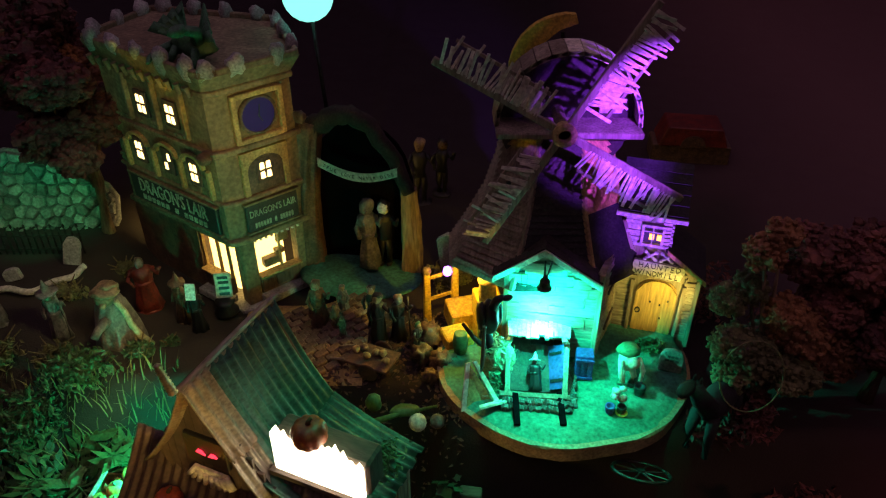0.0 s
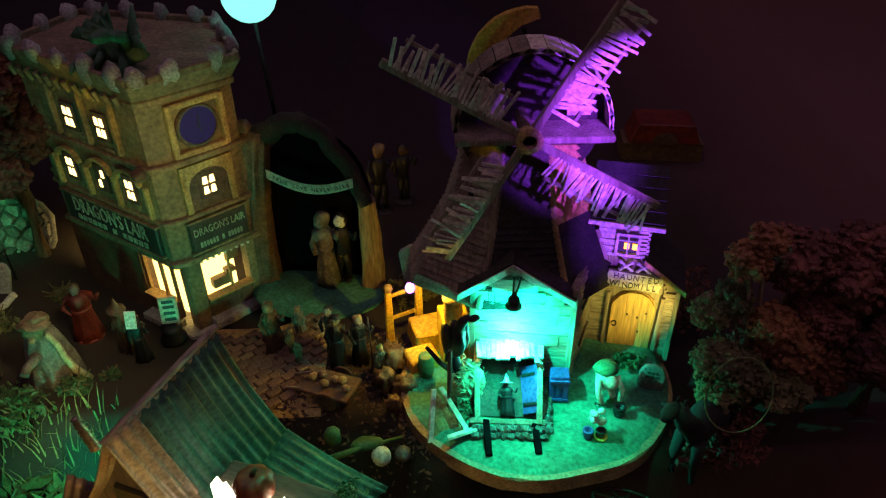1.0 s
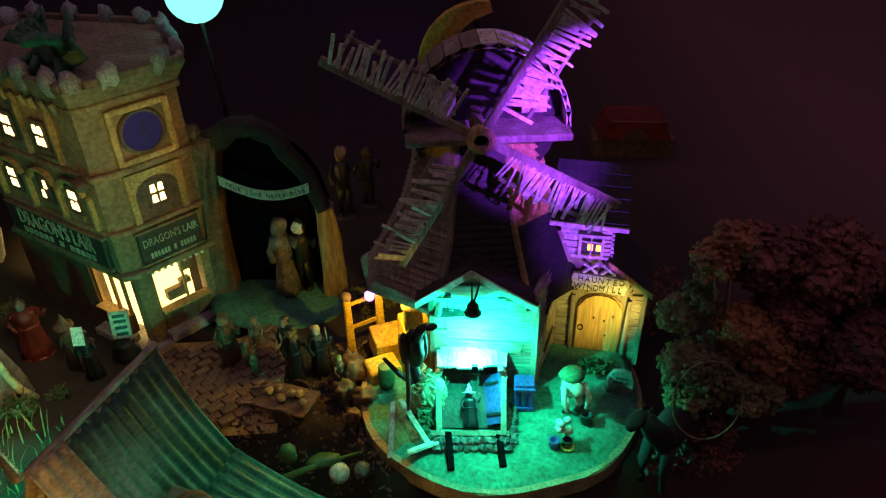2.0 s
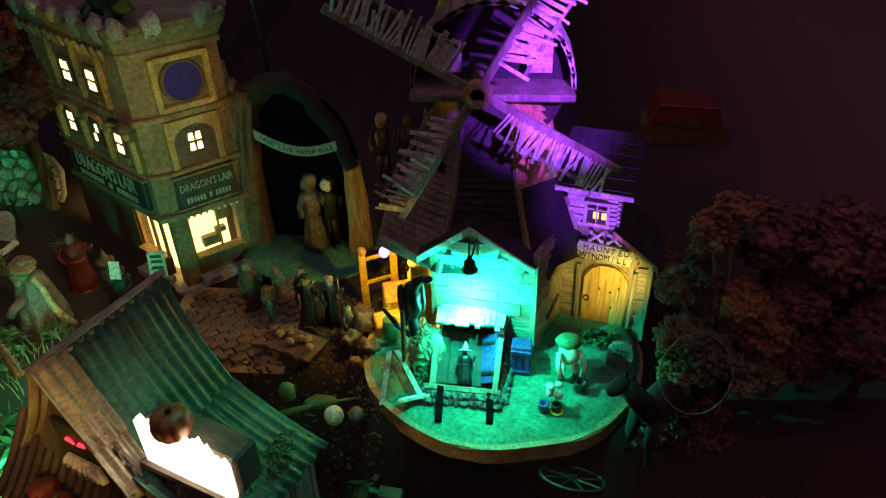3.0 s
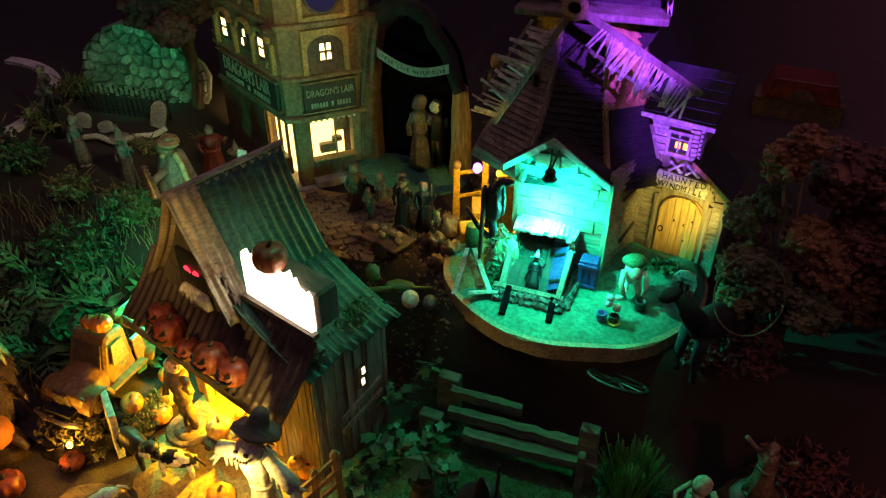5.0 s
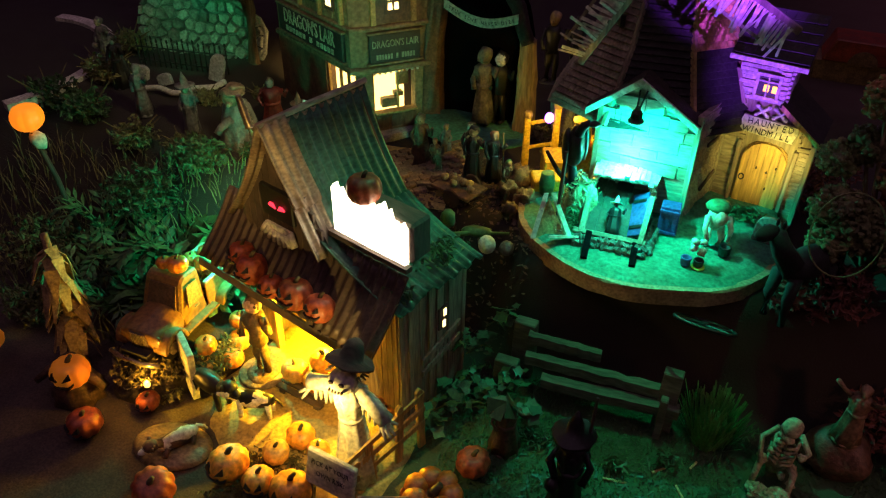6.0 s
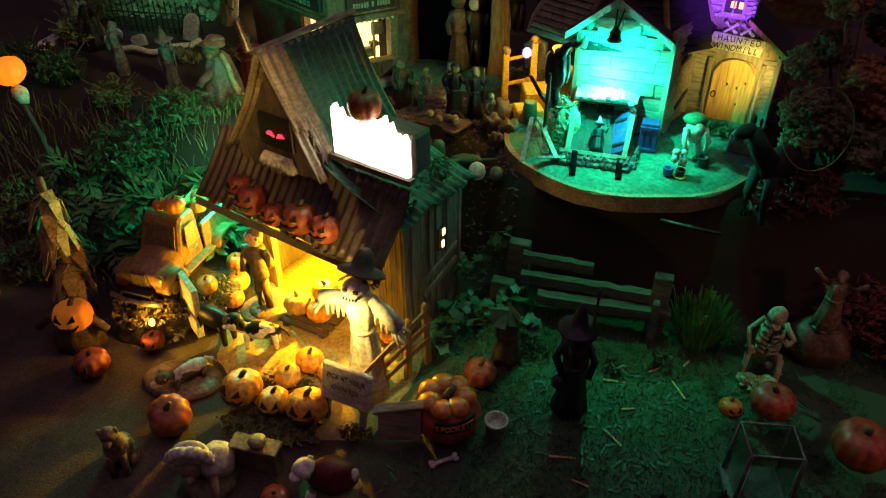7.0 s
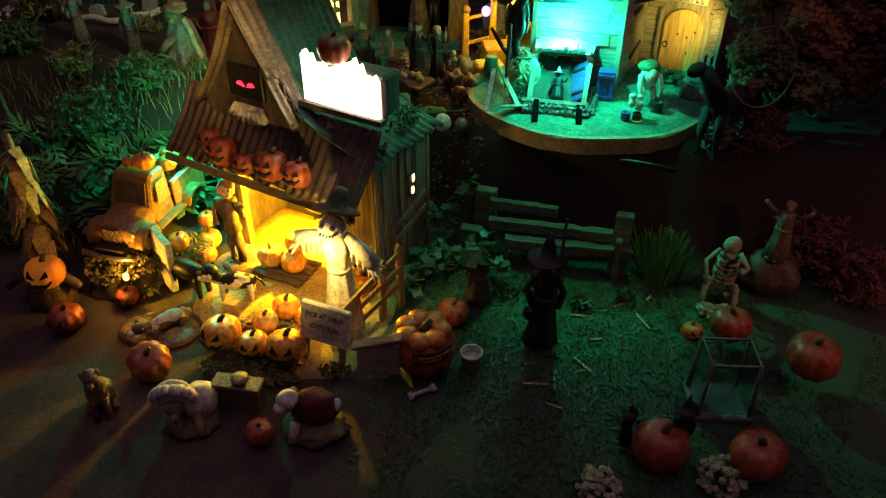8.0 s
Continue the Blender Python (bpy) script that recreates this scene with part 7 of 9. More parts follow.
# ---- right side: rail fence, field figures, tree, carriage ----
def build_rail_fence():
    th = thing("rail_fence", pose(0.09, 0.410, 0.0), "rough square-post rail fence along the bank", "fence")
    rnd = random.Random(23)
    for x, y, h, w, d in ((-0.059, 0.036, 0.0770, 0.0165, 0.0130), (-0.059, 0.010, 0.0580, 0.0190, 0.0110), (-0.067, -0.008, 0.0290, 0.0200, 0.0110), (0.0575, 0.001, 0.0590, 0.0150, 0.0100), (0.0560, -0.010, 0.0410, 0.0060, 0.0080)):
        bm = bmesh.new()
        box(bm, (x, y, h / 2), (w, d, h), pose(0, 0, 0, 0, 0, -8), (0.94, 0.92))
        part("post", bm, M_FENCE, th, bevel=0.0009)
    for (xa, ya, za), (xb, yb, zb), d in (((-0.053, 0.008, 0.0545), (0.004, 0.006, 0.0515), 0.0060), ((-0.053, 0.000, 0.0410), (0.051, -0.006, 0.0400), 0.0068), ((-0.038, -0.010, 0.0295), (0.066, -0.014, 0.0300), 0.0085)):
        n = 12
        bm = bmesh.new()
        rows = []
        for k in range(n + 1):
            t = k / n
            c = Vector((xa + (xb - xa) * t, ya + (yb - ya) * t, za + (zb - za) * t + rnd.uniform(-0.0005, 0.0005)))
            f, g = d / 2 + rnd.uniform(-0.0009, 0.0009), d / 2 + rnd.uniform(-0.0009, 0.0009)
            rows.append([bm.verts.new(c + Vector(o)) for o in ((0, -f, 0), (0, g, 0.0004), (0, g, -0.0085), (0, -f, -0.0085))])
        for p, q in zip(rows, rows[1:]):
            for i in range(4):
                j = (i + 1) % 4
                bm.faces.new((p[i], p[j], q[j], q[i]))
        bm.faces.new(rows[0])
        bm.faces.new(rows[-1][::-1])
        part("rail", bm, M_FENCE, th)


build_rail_fence()
rnd_ = random.Random(77)
for i_, (x_, y_, z_) in enumerate(((0.012, 0.430, 0.060), (0.0, 0.415, 0.040), (-0.004, 0.395, 0.022), (0.015, 0.395, 0.020), (-0.012, 0.380, 0.024), (0.004, 0.372, 0.022), (-0.018, 0.405, 0.050), (-0.014, 0.362, 0.022), (0.020, 0.376, 0.024), (0.034, 0.392, 0.030), (-0.022, 0.345, 0.022), (0.044, 0.372, 0.022))):
    ivy_ = thing("ivy", pose(x_, y_, z_ - 0.02), "pale green ivy sprig caught on the fence", "ivy", "ivy on the fence")
    for k_ in range(11):
        b_ = bmesh.new()
        p_ = Vector((rnd_.uniform(-0.011, 0.011), rnd_.uniform(-0.009, 0.009), 0.010 + rnd_.uniform(0, 0.016)))
        a_ = rnd_.uniform(0, 6.28)
        s_ = rnd_.uniform(0.0032, 0.0068)
        pts_ = [(0.0, -1.0), (0.55, -0.35), (1.0, -0.2), (0.55, 0.3), (0.35, 0.95), (0, 0.55), (-0.35, 0.95), (-0.55, 0.3), (-1.0, -0.2), (-0.55, -0.35)]
        plate(b_, [(x * s_, y * s_) for x, y in pts_], 0, 0.0004, Matrix.Translation(p_) @ pose(0, 0, 0, rnd_.uniform(-35, 35), rnd_.uniform(-35, 35), math.degrees(a_)))
        part("leaf", b_, M_IVY, ivy_)
    b_ = bmesh.new()
    tube(b_, [(-0.012, 0, 0.002), (0.0, 0.003, 0.012), (0.010, -0.004, 0.018)], 0.0007, 0.0004, 5)
    part("vine", b_, M_STEM, ivy_)

figure("witch_figurine", (0.0860, 0.3080, 0.0), 0.083, (M_BLACK, M_TAN, M_BLACK), "dark robed witch figurine in a wide pointed hat", 0, True, True, 1)
b_ = bmesh.new()
tube(b_, [(0.0, 0.0, 0.0), (0.003, 0.002, 0.108)], 0.0014, 0.0010, 6)
whole("broom_staff", b_, M_DARKWOOD, pose(0.0930, 0.3105, 0.0), "thin dark staff standing beside the witch", "staff")
pumpkin(0.0128, (0.0190, 0.3200, 0.0105), 10, M_PUMPRED, False, "dark orange pumpkin body by the fence", seed=3)
figure("pumpkin_man_figurine", (0.0360, 0.3480, 0.0), 0.052, (M_BROWN, M_PUMPRED, M_GREEN), "squat dark figurine with a red pumpkin head", 25, True, wide=1.5)
b_ = bmesh.new()
for k_ in range(7):
    slab(b_, (0.012 * math.cos(k_), 0.010 * math.sin(k_), 0.004 * k_ % 0.013), (0.012 * math.cos(k_ + 0.8), 0.010 * math.sin(k_ + 0.8), 0.003), (0.004, 0.002, 0.012), (0.002, 0.006, 0.010 + 0.001 * k_), 0.0006)
whole("foil_wrapper", b_, M_IVY, pose(0.0330, 0.3440, 0.040), "crumpled shiny green leaf wrap on the figurine", "leaf wrap", kind="stuff")
for i_, (x_, y_) in enumerate(((0.0480, 0.360), (0.060, 0.356), (0.115, 0.352), (0.152, 0.366))):
    b_ = bmesh.new()
    leafy(b_, (0, 0, 0.004), (0.012, 0.010, 0.006), 46, 0.0036, i_ + 70)
    whole("leaf_litter", b_, M_LEAF, pose(x_, y_, 0.001), "torn green leaf scraps lying on the turf", "leaf litter", kind="stuff")

# straw sheaf
def sheaf(at, r, h, mat, label, seed, count=260):
    rnd = random.Random(seed)
    bm = bmesh.new()
    for _ in range(count):
        a, k = rnd.uniform(0, 6.28), rnd.random() ** 0.5
        p = Vector((r * 0.75 * k * math.cos(a), r * 0.75 * k * math.sin(a), 0))
        q = p * 1.75 + Vector((rnd.gauss(0, 0.004), rnd.gauss(0, 0.004), h * rnd.uniform(0.7, 1.05) * (1 - 0.25 * k)))
        w = Vector((-math.sin(a), math.cos(a), 0)) * 0.0006
        v = [bm.verts.new(x) for x in (p - w, p + w, q + w, q - w)]
        bm.faces.new(v)
    lathe(bm, [(r * 0.6, 0), (r * 0.55, h * 0.4), (r * 0.2, h * 0.6)], 14)
    whole("straw_sheaf", bm, mat, pose(*at), label, "sheaf", kind="stuff")


sheaf((0.1820, 0.4020, 0.0), 0.020, 0.046, M_SHEAF, "green grassy sheaf standing by the bank", 2)
b_ = bmesh.new()
blob(b_, (0.0, -0.004, 0.064), (0.0078, 0.0085, 0.0088), 0.15, 4, 3)
blob(b_, (0.0, -0.010, 0.057), (0.0048, 0.0045, 0.0040), 0.15, 2, 2)
tube(b_, [(0, 0.006, 0.018), (0, 0.009, 0.036), (0, 0.004, 0.056)], 0.0034, 0.0026, 8)
for k_ in range(5):
    for sx_ in (-1, 1):
        tube(b_, [(0, 0.008, 0.050 - 0.005 * k_), (sx_ * 0.0095, 0.003, 0.049 - 0.005 * k_), (sx_ * 0.0080, -0.006, 0.046 - 0.005 * k_), (sx_ * 0.0015, -0.009, 0.045 - 0.005 * k_)], 0.0017, 0.0013, 6)
for sx_ in (-1, 1):
    tube(b_, [(sx_ * 0.008, 0.004, 0.053), (sx_ * 0.018, -0.002, 0.042), (sx_ * 0.013, -0.014, 0.034 + 0.010 * sx_)], 0.0028, 0.0020, 7)
    tube(b_, [(sx_ * 0.005, 0.005, 0.018), (sx_ * 0.013, -0.012, 0.024), (sx_ * 0.014, -0.018, 0.002)], 0.0034, 0.0024, 7)
    blob(b_, (sx_ * 0.0145, -0.022, 0.003), (0.0036, 0.0066, 0.0028), 0.1, 1, 1)
blob(b_, (0, 0.006, 0.014), (0.0100, 0.0085, 0.0130), 0.35, 3, 3, 2.4)
rnd_ = random.Random(31)
for k_ in range(14):
    blob(b_, (rnd_.uniform(-0.014, 0.014), rnd_.uniform(-0.010, 0.006), rnd_.uniform(0.008, 0.056)), (0.0038, 0.0034, 0.0026), 0.6, k_, 2, 2.6)
whole("moss_skeleton_figurine", b_, M_MOSS, pose(0.2270, 0.3790, 0.0, 0, 0, -16) @ Matrix.Scale(0.86, 4), "mossy pale skeleton figurine crouching among dark leaves", "figurine", smooth=True)
figure("seated_skeleton_figurine", (0.2680, 0.4000, 0.032), 0.052, (M_TAN, M_TAN, M_TAN), "brown seated skeleton figurine with bent arms", -25, True, arms=2, wide=1.25)
b_ = bmesh.new()
blob(b_, (0, 0, 0.012), (0.024, 0.020, 0.020), 0.3, 6, 3)
whole("rock", b_, M_BROWN, pose(0.2680, 0.4030, 0.0), "dark brown rock under the seated skeleton", "rock", smooth=True)
for i_, (x_, y_, s_) in enumerate(((0.1252, 0.1790, 0.014), (0.2000, 0.1960, 0.015), (0.226, 0.352, 0.010), (0.2150, 0.3600, 0.006), (0.2290, 0.3580, 0.007))):
    b_ = bmesh.new()
    rnd_ = random.Random(i_ + 90)
    for k_ in range(70):
        d_ = Vector((rnd_.gauss(0, 1), rnd_.gauss(0, 1), abs(rnd_.gauss(0, 1)))).normalized()
        blob(b_, d_ * s_ * rnd_.uniform(0.7, 1.0), (0.0026, 0.0026, 0.0022), 0.5, k_, 1, 3)
    whole("moss_clump", b_, M_MOSS, pose(x_, y_, 0.002), "pale frilly moss clump on the ground", "moss", "moss clumps", smooth=False)
figure("hooded_witch_figurine", (0.1745, 0.2140, 0.0), 0.046, (M_BLACK, M_BLACK, M_BLACK), "black figurine in a pointed hat behind the pumpkin", 10, True, True)
figure("hooded_witch_figurine", (0.1440, 0.2200, 0.0), 0.030, (M_BLACK, M_BLACK, M_BLACK), "small black figurine beside the pumpkin", 10, True, True)

# glass lantern case
def build_case():
    th = thing("glass_lantern", pose(0.2080, 0.2620, 0.0, 0, 0, 6), "pale-framed glass lantern case standing on the turf", "lantern")
    for sx in (-1, 1):
        for sy in (-1, 1):
            bm = bmesh.new()
            tube(bm, [(sx * 0.017, sy * 0.014, 0), (sx * 0.0155, sy * 0.013, 0.048)], 0.0015, 0.0012, 8)
            part("corner_post", bm, M_GREY, th, smooth=True)
    bm = bmesh.new()
    box(bm, (0, 0, 0.002), (0.040, 0.034, 0.004))
    part("base", bm, M_GREY, th, bevel=0.0008)
    bm = bmesh.new()
    tube(bm, [(-0.0155, -0.013, 0.048), (0.0155, -0.013, 0.048), (0.0155, 0.013, 0.048), (-0.0155, 0.013, 0.048), (-0.0155, -0.0125, 0.048)], 0.0010, None, 6)
    part("rim", bm, M_GREY, th, "pale open rim", True)
    for sx in (-1, 1):
        bm = bmesh.new()
        box(bm, (sx * 0.0158, 0, 0.026), (0.0006, 0.023, 0.042))
        part("pane", bm, M_GLASS, th)
    bm = bmesh.new()
    box(bm, (0, -0.0132, 0.026), (0.027, 0.0006, 0.042))
    part("pane", bm, M_GLASS, th)


M_GLASS = glass("dusty_glass", (0.55, 0.6, 0.55))
build_case()

# rust-leaved tree
def tree(at, h, spread, mats, label, seed, leaf=0.0045, count=900, clumps=9, trunk=0.008, lobes=()):
    rnd = random.Random(seed)
    th = thing("tree", pose(*at), label, "tree")
    bm = bmesh.new()
    tube(bm, [(0, 0, -0.004), (0.004, 0.002, h * 0.3), (-0.003, 0.004, h * 0.62)], trunk, trunk * 0.5, 9)
    tips = []
    for p, _, _ in lobes:
        p = Vector(p) - Vector(at)
        tube(bm, [(0, 0, h * 0.12), (p.x * 0.45, p.y * 0.45, p.z * 0.5), p], trunk * 0.4, trunk * 0.12, 6)
        tips.append(p)
    for k in range(0 if lobes else clumps):
        a = 6.28 * k / clumps + rnd.uniform(-0.4, 0.4)
        z = h * rnd.uniform(0.45, 0.95)
        r = spread * rnd.uniform(0.35, 1.0) * (1.15 - 0.6 * z / h)
        p = Vector((r * math.cos(a), r * math.sin(a), z))
        tube(bm, [(0, 0, h * rnd.uniform(0.25, 0.5)), p * 0.55 + Vector((0, 0, h * 0.16)), p], trunk * 0.4, trunk * 0.12, 6)
        tips.append(p)
    part("trunk", bm, M_BARK, th, "dark branching trunk", True)
    for k, p in enumerate(tips):
        bm = bmesh.new()
        s = lobes[k][1] if lobes else spread * rnd.uniform(0.36, 0.55)
        blob(bm, p, (s * 0.80, s * 0.80, s * 0.72), 0.5, k + seed, 3, 2.0)
        for q in range(int(count * s * s) if lobes else count // clumps):
            d = Vector((rnd.gauss(0, 1), rnd.gauss(0, 1), rnd.gauss(0, 1))).normalized()
            r = leaf * rnd.uniform(0.35, 1.0)
            w = 0.84 * (1 + 0.5 * 0.55 * noise.noise(d * 2.0 + Vector(((k + seed) * 3.1, (k + seed) * 1.7, k + seed)))) + 0.10 * noise.noise(d * 5 + Vector((k, 0, seed))) + rnd.uniform(-0.03, 0.07)
            blob(bm, p + Vector((d.x, d.y, d.z * 0.9)) * s * w, (r, r, r * 0.85), 0.7, q + k * 31, 1, 2.6)
        leafy(bm, p, (s, s, s * 0.9), (int(count * s * s) if lobes else count // clumps) // 2, leaf * 0.5, seed * 7 + k)
        part("leaf_clump", bm, lobes[k][2] if lobes else mats[k % len(mats)], th)


CROWN = (((0.240, 0.486, 0.250), 0.016, M_RUSTLEAF), ((0.251, 0.490, 0.262), 0.013, M_RUSTLEAF), ((0.228, 0.495, 0.200), 0.015, M_OLIVE), ((0.241, 0.495, 0.212), 0.015, M_OLIVE),
         ((0.233, 0.474, 0.170), 0.021, M_OLIVE), ((0.230, 0.464, 0.149), 0.015, M_OLIVE), ((0.251, 0.472, 0.161), 0.021, M_OLIVE), ((0.268, 0.482, 0.196), 0.018, M_RUSTLEAF),
         ((0.282, 0.482, 0.182), 0.026, M_RUSTLEAF), ((0.279, 0.470, 0.152), 0.023, M_OLIVE), ((0.306, 0.492, 0.195), 0.028, M_DARKLEAF), ((0.309, 0.480, 0.160), 0.025, M_RUSTLEAF),
         ((0.286, 0.505, 0.236), 0.027, M_DARKLEAF), ((0.322, 0.505, 0.228), 0.028, M_DARKLEAF))
tree((0.2680, 0.4850, 0.098), 0.160, 0.056, (M_OLIVE, M_RUSTLEAF), "rust-brown bushy tree beside the windmill", 3, 0.0030, 650000, 14, lobes=CROWN)
tree((0.3600, 0.4900, 0.098), 0.170, 0.060, (M_DARKLEAF, M_DARKLEAF), "dark bushy tree in the shadow", 4, 0.0042, 2600, 10)
b_ = bmesh.new()
ringp_ = [(0.0215 * math.cos(radians(a)), 0.006 * math.sin(radians(a)), 0.0290 * math.sin(radians(a))) for a in range(0, 361, 12)]
tube(b_, ringp_, 0.0006, None, 6)
whole("rope_ring", b_, M_OLIVE, pose(0.2330, 0.4400, 0.1720, 0, 0, -10), "thin rope hoop hanging before the tree", "hoop", smooth=True)
for i_, (x_, y_, s_, n_) in enumerate(((0.245, 0.455, 0.030, 700), (0.215, 0.452, 0.018, 260), (0.300, 0.430, 0.040, 700), (0.340, 0.400, 0.040, 500), (0.300, 0.535, 0.045, 600), (0.370, 0.560, 0.050, 600), (0.440, 0.500, 0.050, 600), (0.420, 0.430, 0.045, 500), (0.245, 0.600, 0.045, 500))):
    bush_ = thing("dark_bush", pose(x_, y_, terrain(x_, y_)), "near-black leafy bush at the foot of the tree", "bush", "dark bushes")
    b_ = bmesh.new()
    leafy(b_, (0, 0, s_ * 0.6), (s_, s_, s_ * 0.8), n_, 0.0038, i_ + 55)
    part("foliage", b_, M_DARKLEAF, bush_)

# dark horse and carriage wheel: the horse is one plain mesh
b_ = bmesh.new()
blob(b_, (0, 0, 0.050), (0.0125, 0.028, 0.0145), 0.1, 2, 3)
tube(b_, [(0, -0.020, 0.055), (-0.004, -0.032, 0.072), (-0.008, -0.038, 0.086)], 0.010, 0.0065, 9)
blob(b_, (-0.012, -0.045, 0.086), (0.006, 0.012, 0.0065), 0.1, 1, 2)
for sx_ in (-1, 1):
    for sy_ in (-1, 1):
        tube(b_, [(sx_ * 0.008, sy_ * 0.020, 0.046), (sx_ * 0.009, sy_ * 0.023, 0.024), (sx_ * 0.009, sy_ * 0.021, 0.0)], 0.0058, 0.0034, 7)
    blob(b_, (-0.008 + sx_ * 0.003, -0.037, 0.0945), (0.0014, 0.0018, 0.0045), 0, 0, 1)
tube(b_, [(0, 0.027, 0.056), (0.004, 0.038, 0.046), (0.004, 0.042, 0.020)], 0.0048, 0.0020, 7)
whole("horse_figurine", b_, M_RUBBER, pose(0.2180, 0.4480, 0.098, 0, 0, -45) @ Matrix.Scale(0.86, 4), "black carriage horse figurine in the shadow", "figurine", smooth=True)
wheel_ = thing("carriage_wheel", pose(0.1600, 0.4165, 0.0965, -28, 14, 10), "thin dark spoked carriage wheel leaning on the bank", "wheel")
b_ = bmesh.new()
tube(b_, [(0.0215 * math.cos(radians(a)), 0.0215 * math.sin(radians(a)), 0) for a in range(0, 361, 12)], 0.0014, None, 7)
part("rim", b_, M_IRON, wheel_, smooth=True)
for k_ in range(8):
    b_ = bmesh.new()
    tube(b_, [(0, 0, 0), (0.021 * math.cos(k_ * 0.785), 0.021 * math.sin(k_ * 0.785), 0)], 0.0009, 0.0007, 5)
    part("spoke", b_, M_IRON, wheel_)
b_ = bmesh.new()
lathe(b_, [(0.003, -0.002), (0.0034, 0), (0.003, 0.002)], 12)
part("hub", b_, M_IRON, wheel_)

# ---- on the windmill's base ----
def igor(at):
    bm = bmesh.new()
    blob(bm, (0, 0.002, 0.022), (0.0075, 0.0085, 0.010), 0.2, 3, 2)
    for sx in (-1, 1):
        tube(bm, [(sx * 0.004, 0.002, 0.016), (sx * 0.005, -0.004, 0.008), (sx * 0.005, -0.002, 0)], 0.0030, 0.0024, 7)
        tube(bm, [(sx * 0.0075, -0.002, 0.026), (sx * 0.0095, -0.009, 0.018), (sx * 0.0070, -0.012, 0.010)], 0.0024, 0.0018, 7)
    n1 = len(bm.faces)
    blob(bm, (0, -0.010, 0.0285), (0.0048, 0.0050, 0.0052), 0.1, 1, 2)
    n2 = len(bm.faces)
    blob(bm, (0, 0.003, 0.0315), (0.0095, 0.0085, 0.0050), 0.2, 6, 2)
    bm.faces.ensure_lookup_table()
    for f in bm.faces[n1:n2]:
        f.material_index = 1
    for f in bm.faces[n2:]:
        f.material_index = 2
    whole("hunchback_figurine", bm, [M_LINEN, M_SKIN, M_GREEN], pose(*at, 0, 0, 10), "stooping hunchback figurine in a green cap", "figurine", smooth=True)


igor((0.1600, 0.4935, 0.1155))
def pot(at, r, mat, label):
    bm = bmesh.new()
    lathe(bm, [(r * 0.75, 0), (r, r * 0.8), (r * 0.95, r * 1.6), (r * 1.1, r * 1.75), (r * 1.05, r * 1.95), (r * 0.7, r * 1.9), (r * 0.7, r * 1.2), (0.0005, r * 1.1)], 16)
    whole("pot", bm, mat, pose(*at), label, "pot", "small pots", smooth=True)


pot((0.1505, 0.4595, 0.1140), 0.0036, M_BLACK, "tiny black pot with a yellow rim on the turf")
pot((0.1415, 0.4600, 0.1140), 0.0038, M_BLUE, "tiny blue pot on the turf")
pot((0.1690, 0.4800, 0.1145), 0.0045, M_BLACK, "black bucket at the hunchback's feet")
b_ = bmesh.new()
lathe(b_, [(0.0046, 0), (0.0050, 0.0008), (0.0044, 0.0012), (0.0036, 0.0012)], 18)
whole("pot_ring", b_, M_YELLOW, pose(0.1508, 0.4588, 0.1145), "yellow ring under the black pot", "ring", smooth=True)
b_ = bmesh.new()
for k_ in range(9):
    blob(b_, (0.004 * math.cos(k_ * 2.1), 0.003 * math.sin(k_ * 1.3), 0.009 + 0.0014 * k_), (0.0034, 0.0030, 0.0026), 0.3, k_, 1)
whole("wool_smoke", b_, M_WHITE, pose(0.1478, 0.4650, 0.1140), "white wool tuft rising behind the pots as smoke", "wool tuft", smooth=True)
b_ = bmesh.new()
prism(b_, [(-0.0095, 0), (0.0095, 0), (0.0100, 0.014), (0.0070, 0.0195), (0, 0.0215), (-0.0070, 0.0195), (-0.0100, 0.014)], -0.0022, 0.0022)
stone_ = whole("gravestone", b_, M_GREY, pose(0.1985, 0.5040, 0.1170, -12, 4, -14), "leaning grey gravestone with worn letters", "gravestone", bevel=0.0008)
for z_, w_ in ((0.0145, 0.009), (0.0110, 0.011)):
    b_ = bmesh.new()
    for k_ in range(3):
        box(b_, ((k_ - 1) * w_ * 0.36, -0.0024, z_), (w_ * 0.26, 0.0006, 0.0018))
    part("worn_lettering", b_, M_SIGNDARK, stone_)
crate_ = thing("blue_crate", pose(0.1262, 0.5010, 0.1150, 0, 0, -6), "tall dark blue slatted crate beside the porch", "crate")
b_ = bmesh.new()
box(b_, (0, 0, 0.0125), (0.0150, 0.0120, 0.025), None, (0.96, 0.96))
part("body", b_, M_PURPLECLOTH, crate_, bevel=0.0006)
for x_ in (-0.0052, -0.0008, 0.0046):
    b_ = bmesh.new()
    box(b_, (x_, -0.0066, 0.0120), (0.0030, 0.0010, 0.0215), pose(0, 0, 0, 0, 60 * x_, 0))
    part("slat", b_, M_PURPLECLOTH, crate_)
for z_ in (0.0030, 0.0215):
    b_ = bmesh.new()
    box(b_, (0, -0.0074, z_), (0.0152, 0.0012, 0.0022))
    part("batten", b_, M_PURPLECLOTH, crate_)

tuft("shrub", (0.182, 0.523, 0.124), (0.020, 0.010, 0.007), 190, 0.0028, M_LEAF, "low green shrub before the windmill door", "shrub", 61)
tuft("shrub", (0.0520, 0.4850, 0.114), (0.008, 0.010, 0.012), 110, 0.0040, M_LEAF, "upright green tuft beside the porch", "shrub", 62)
figure("skeleton_figurine", (0.0850, 0.4790, 0.1175), 0.027, (M_BLACK, M_GREY, M_WHITE), "small dark figurine with a white hat in the porch", 0, True, True, 1, False, lean=-40, wide=1.4)
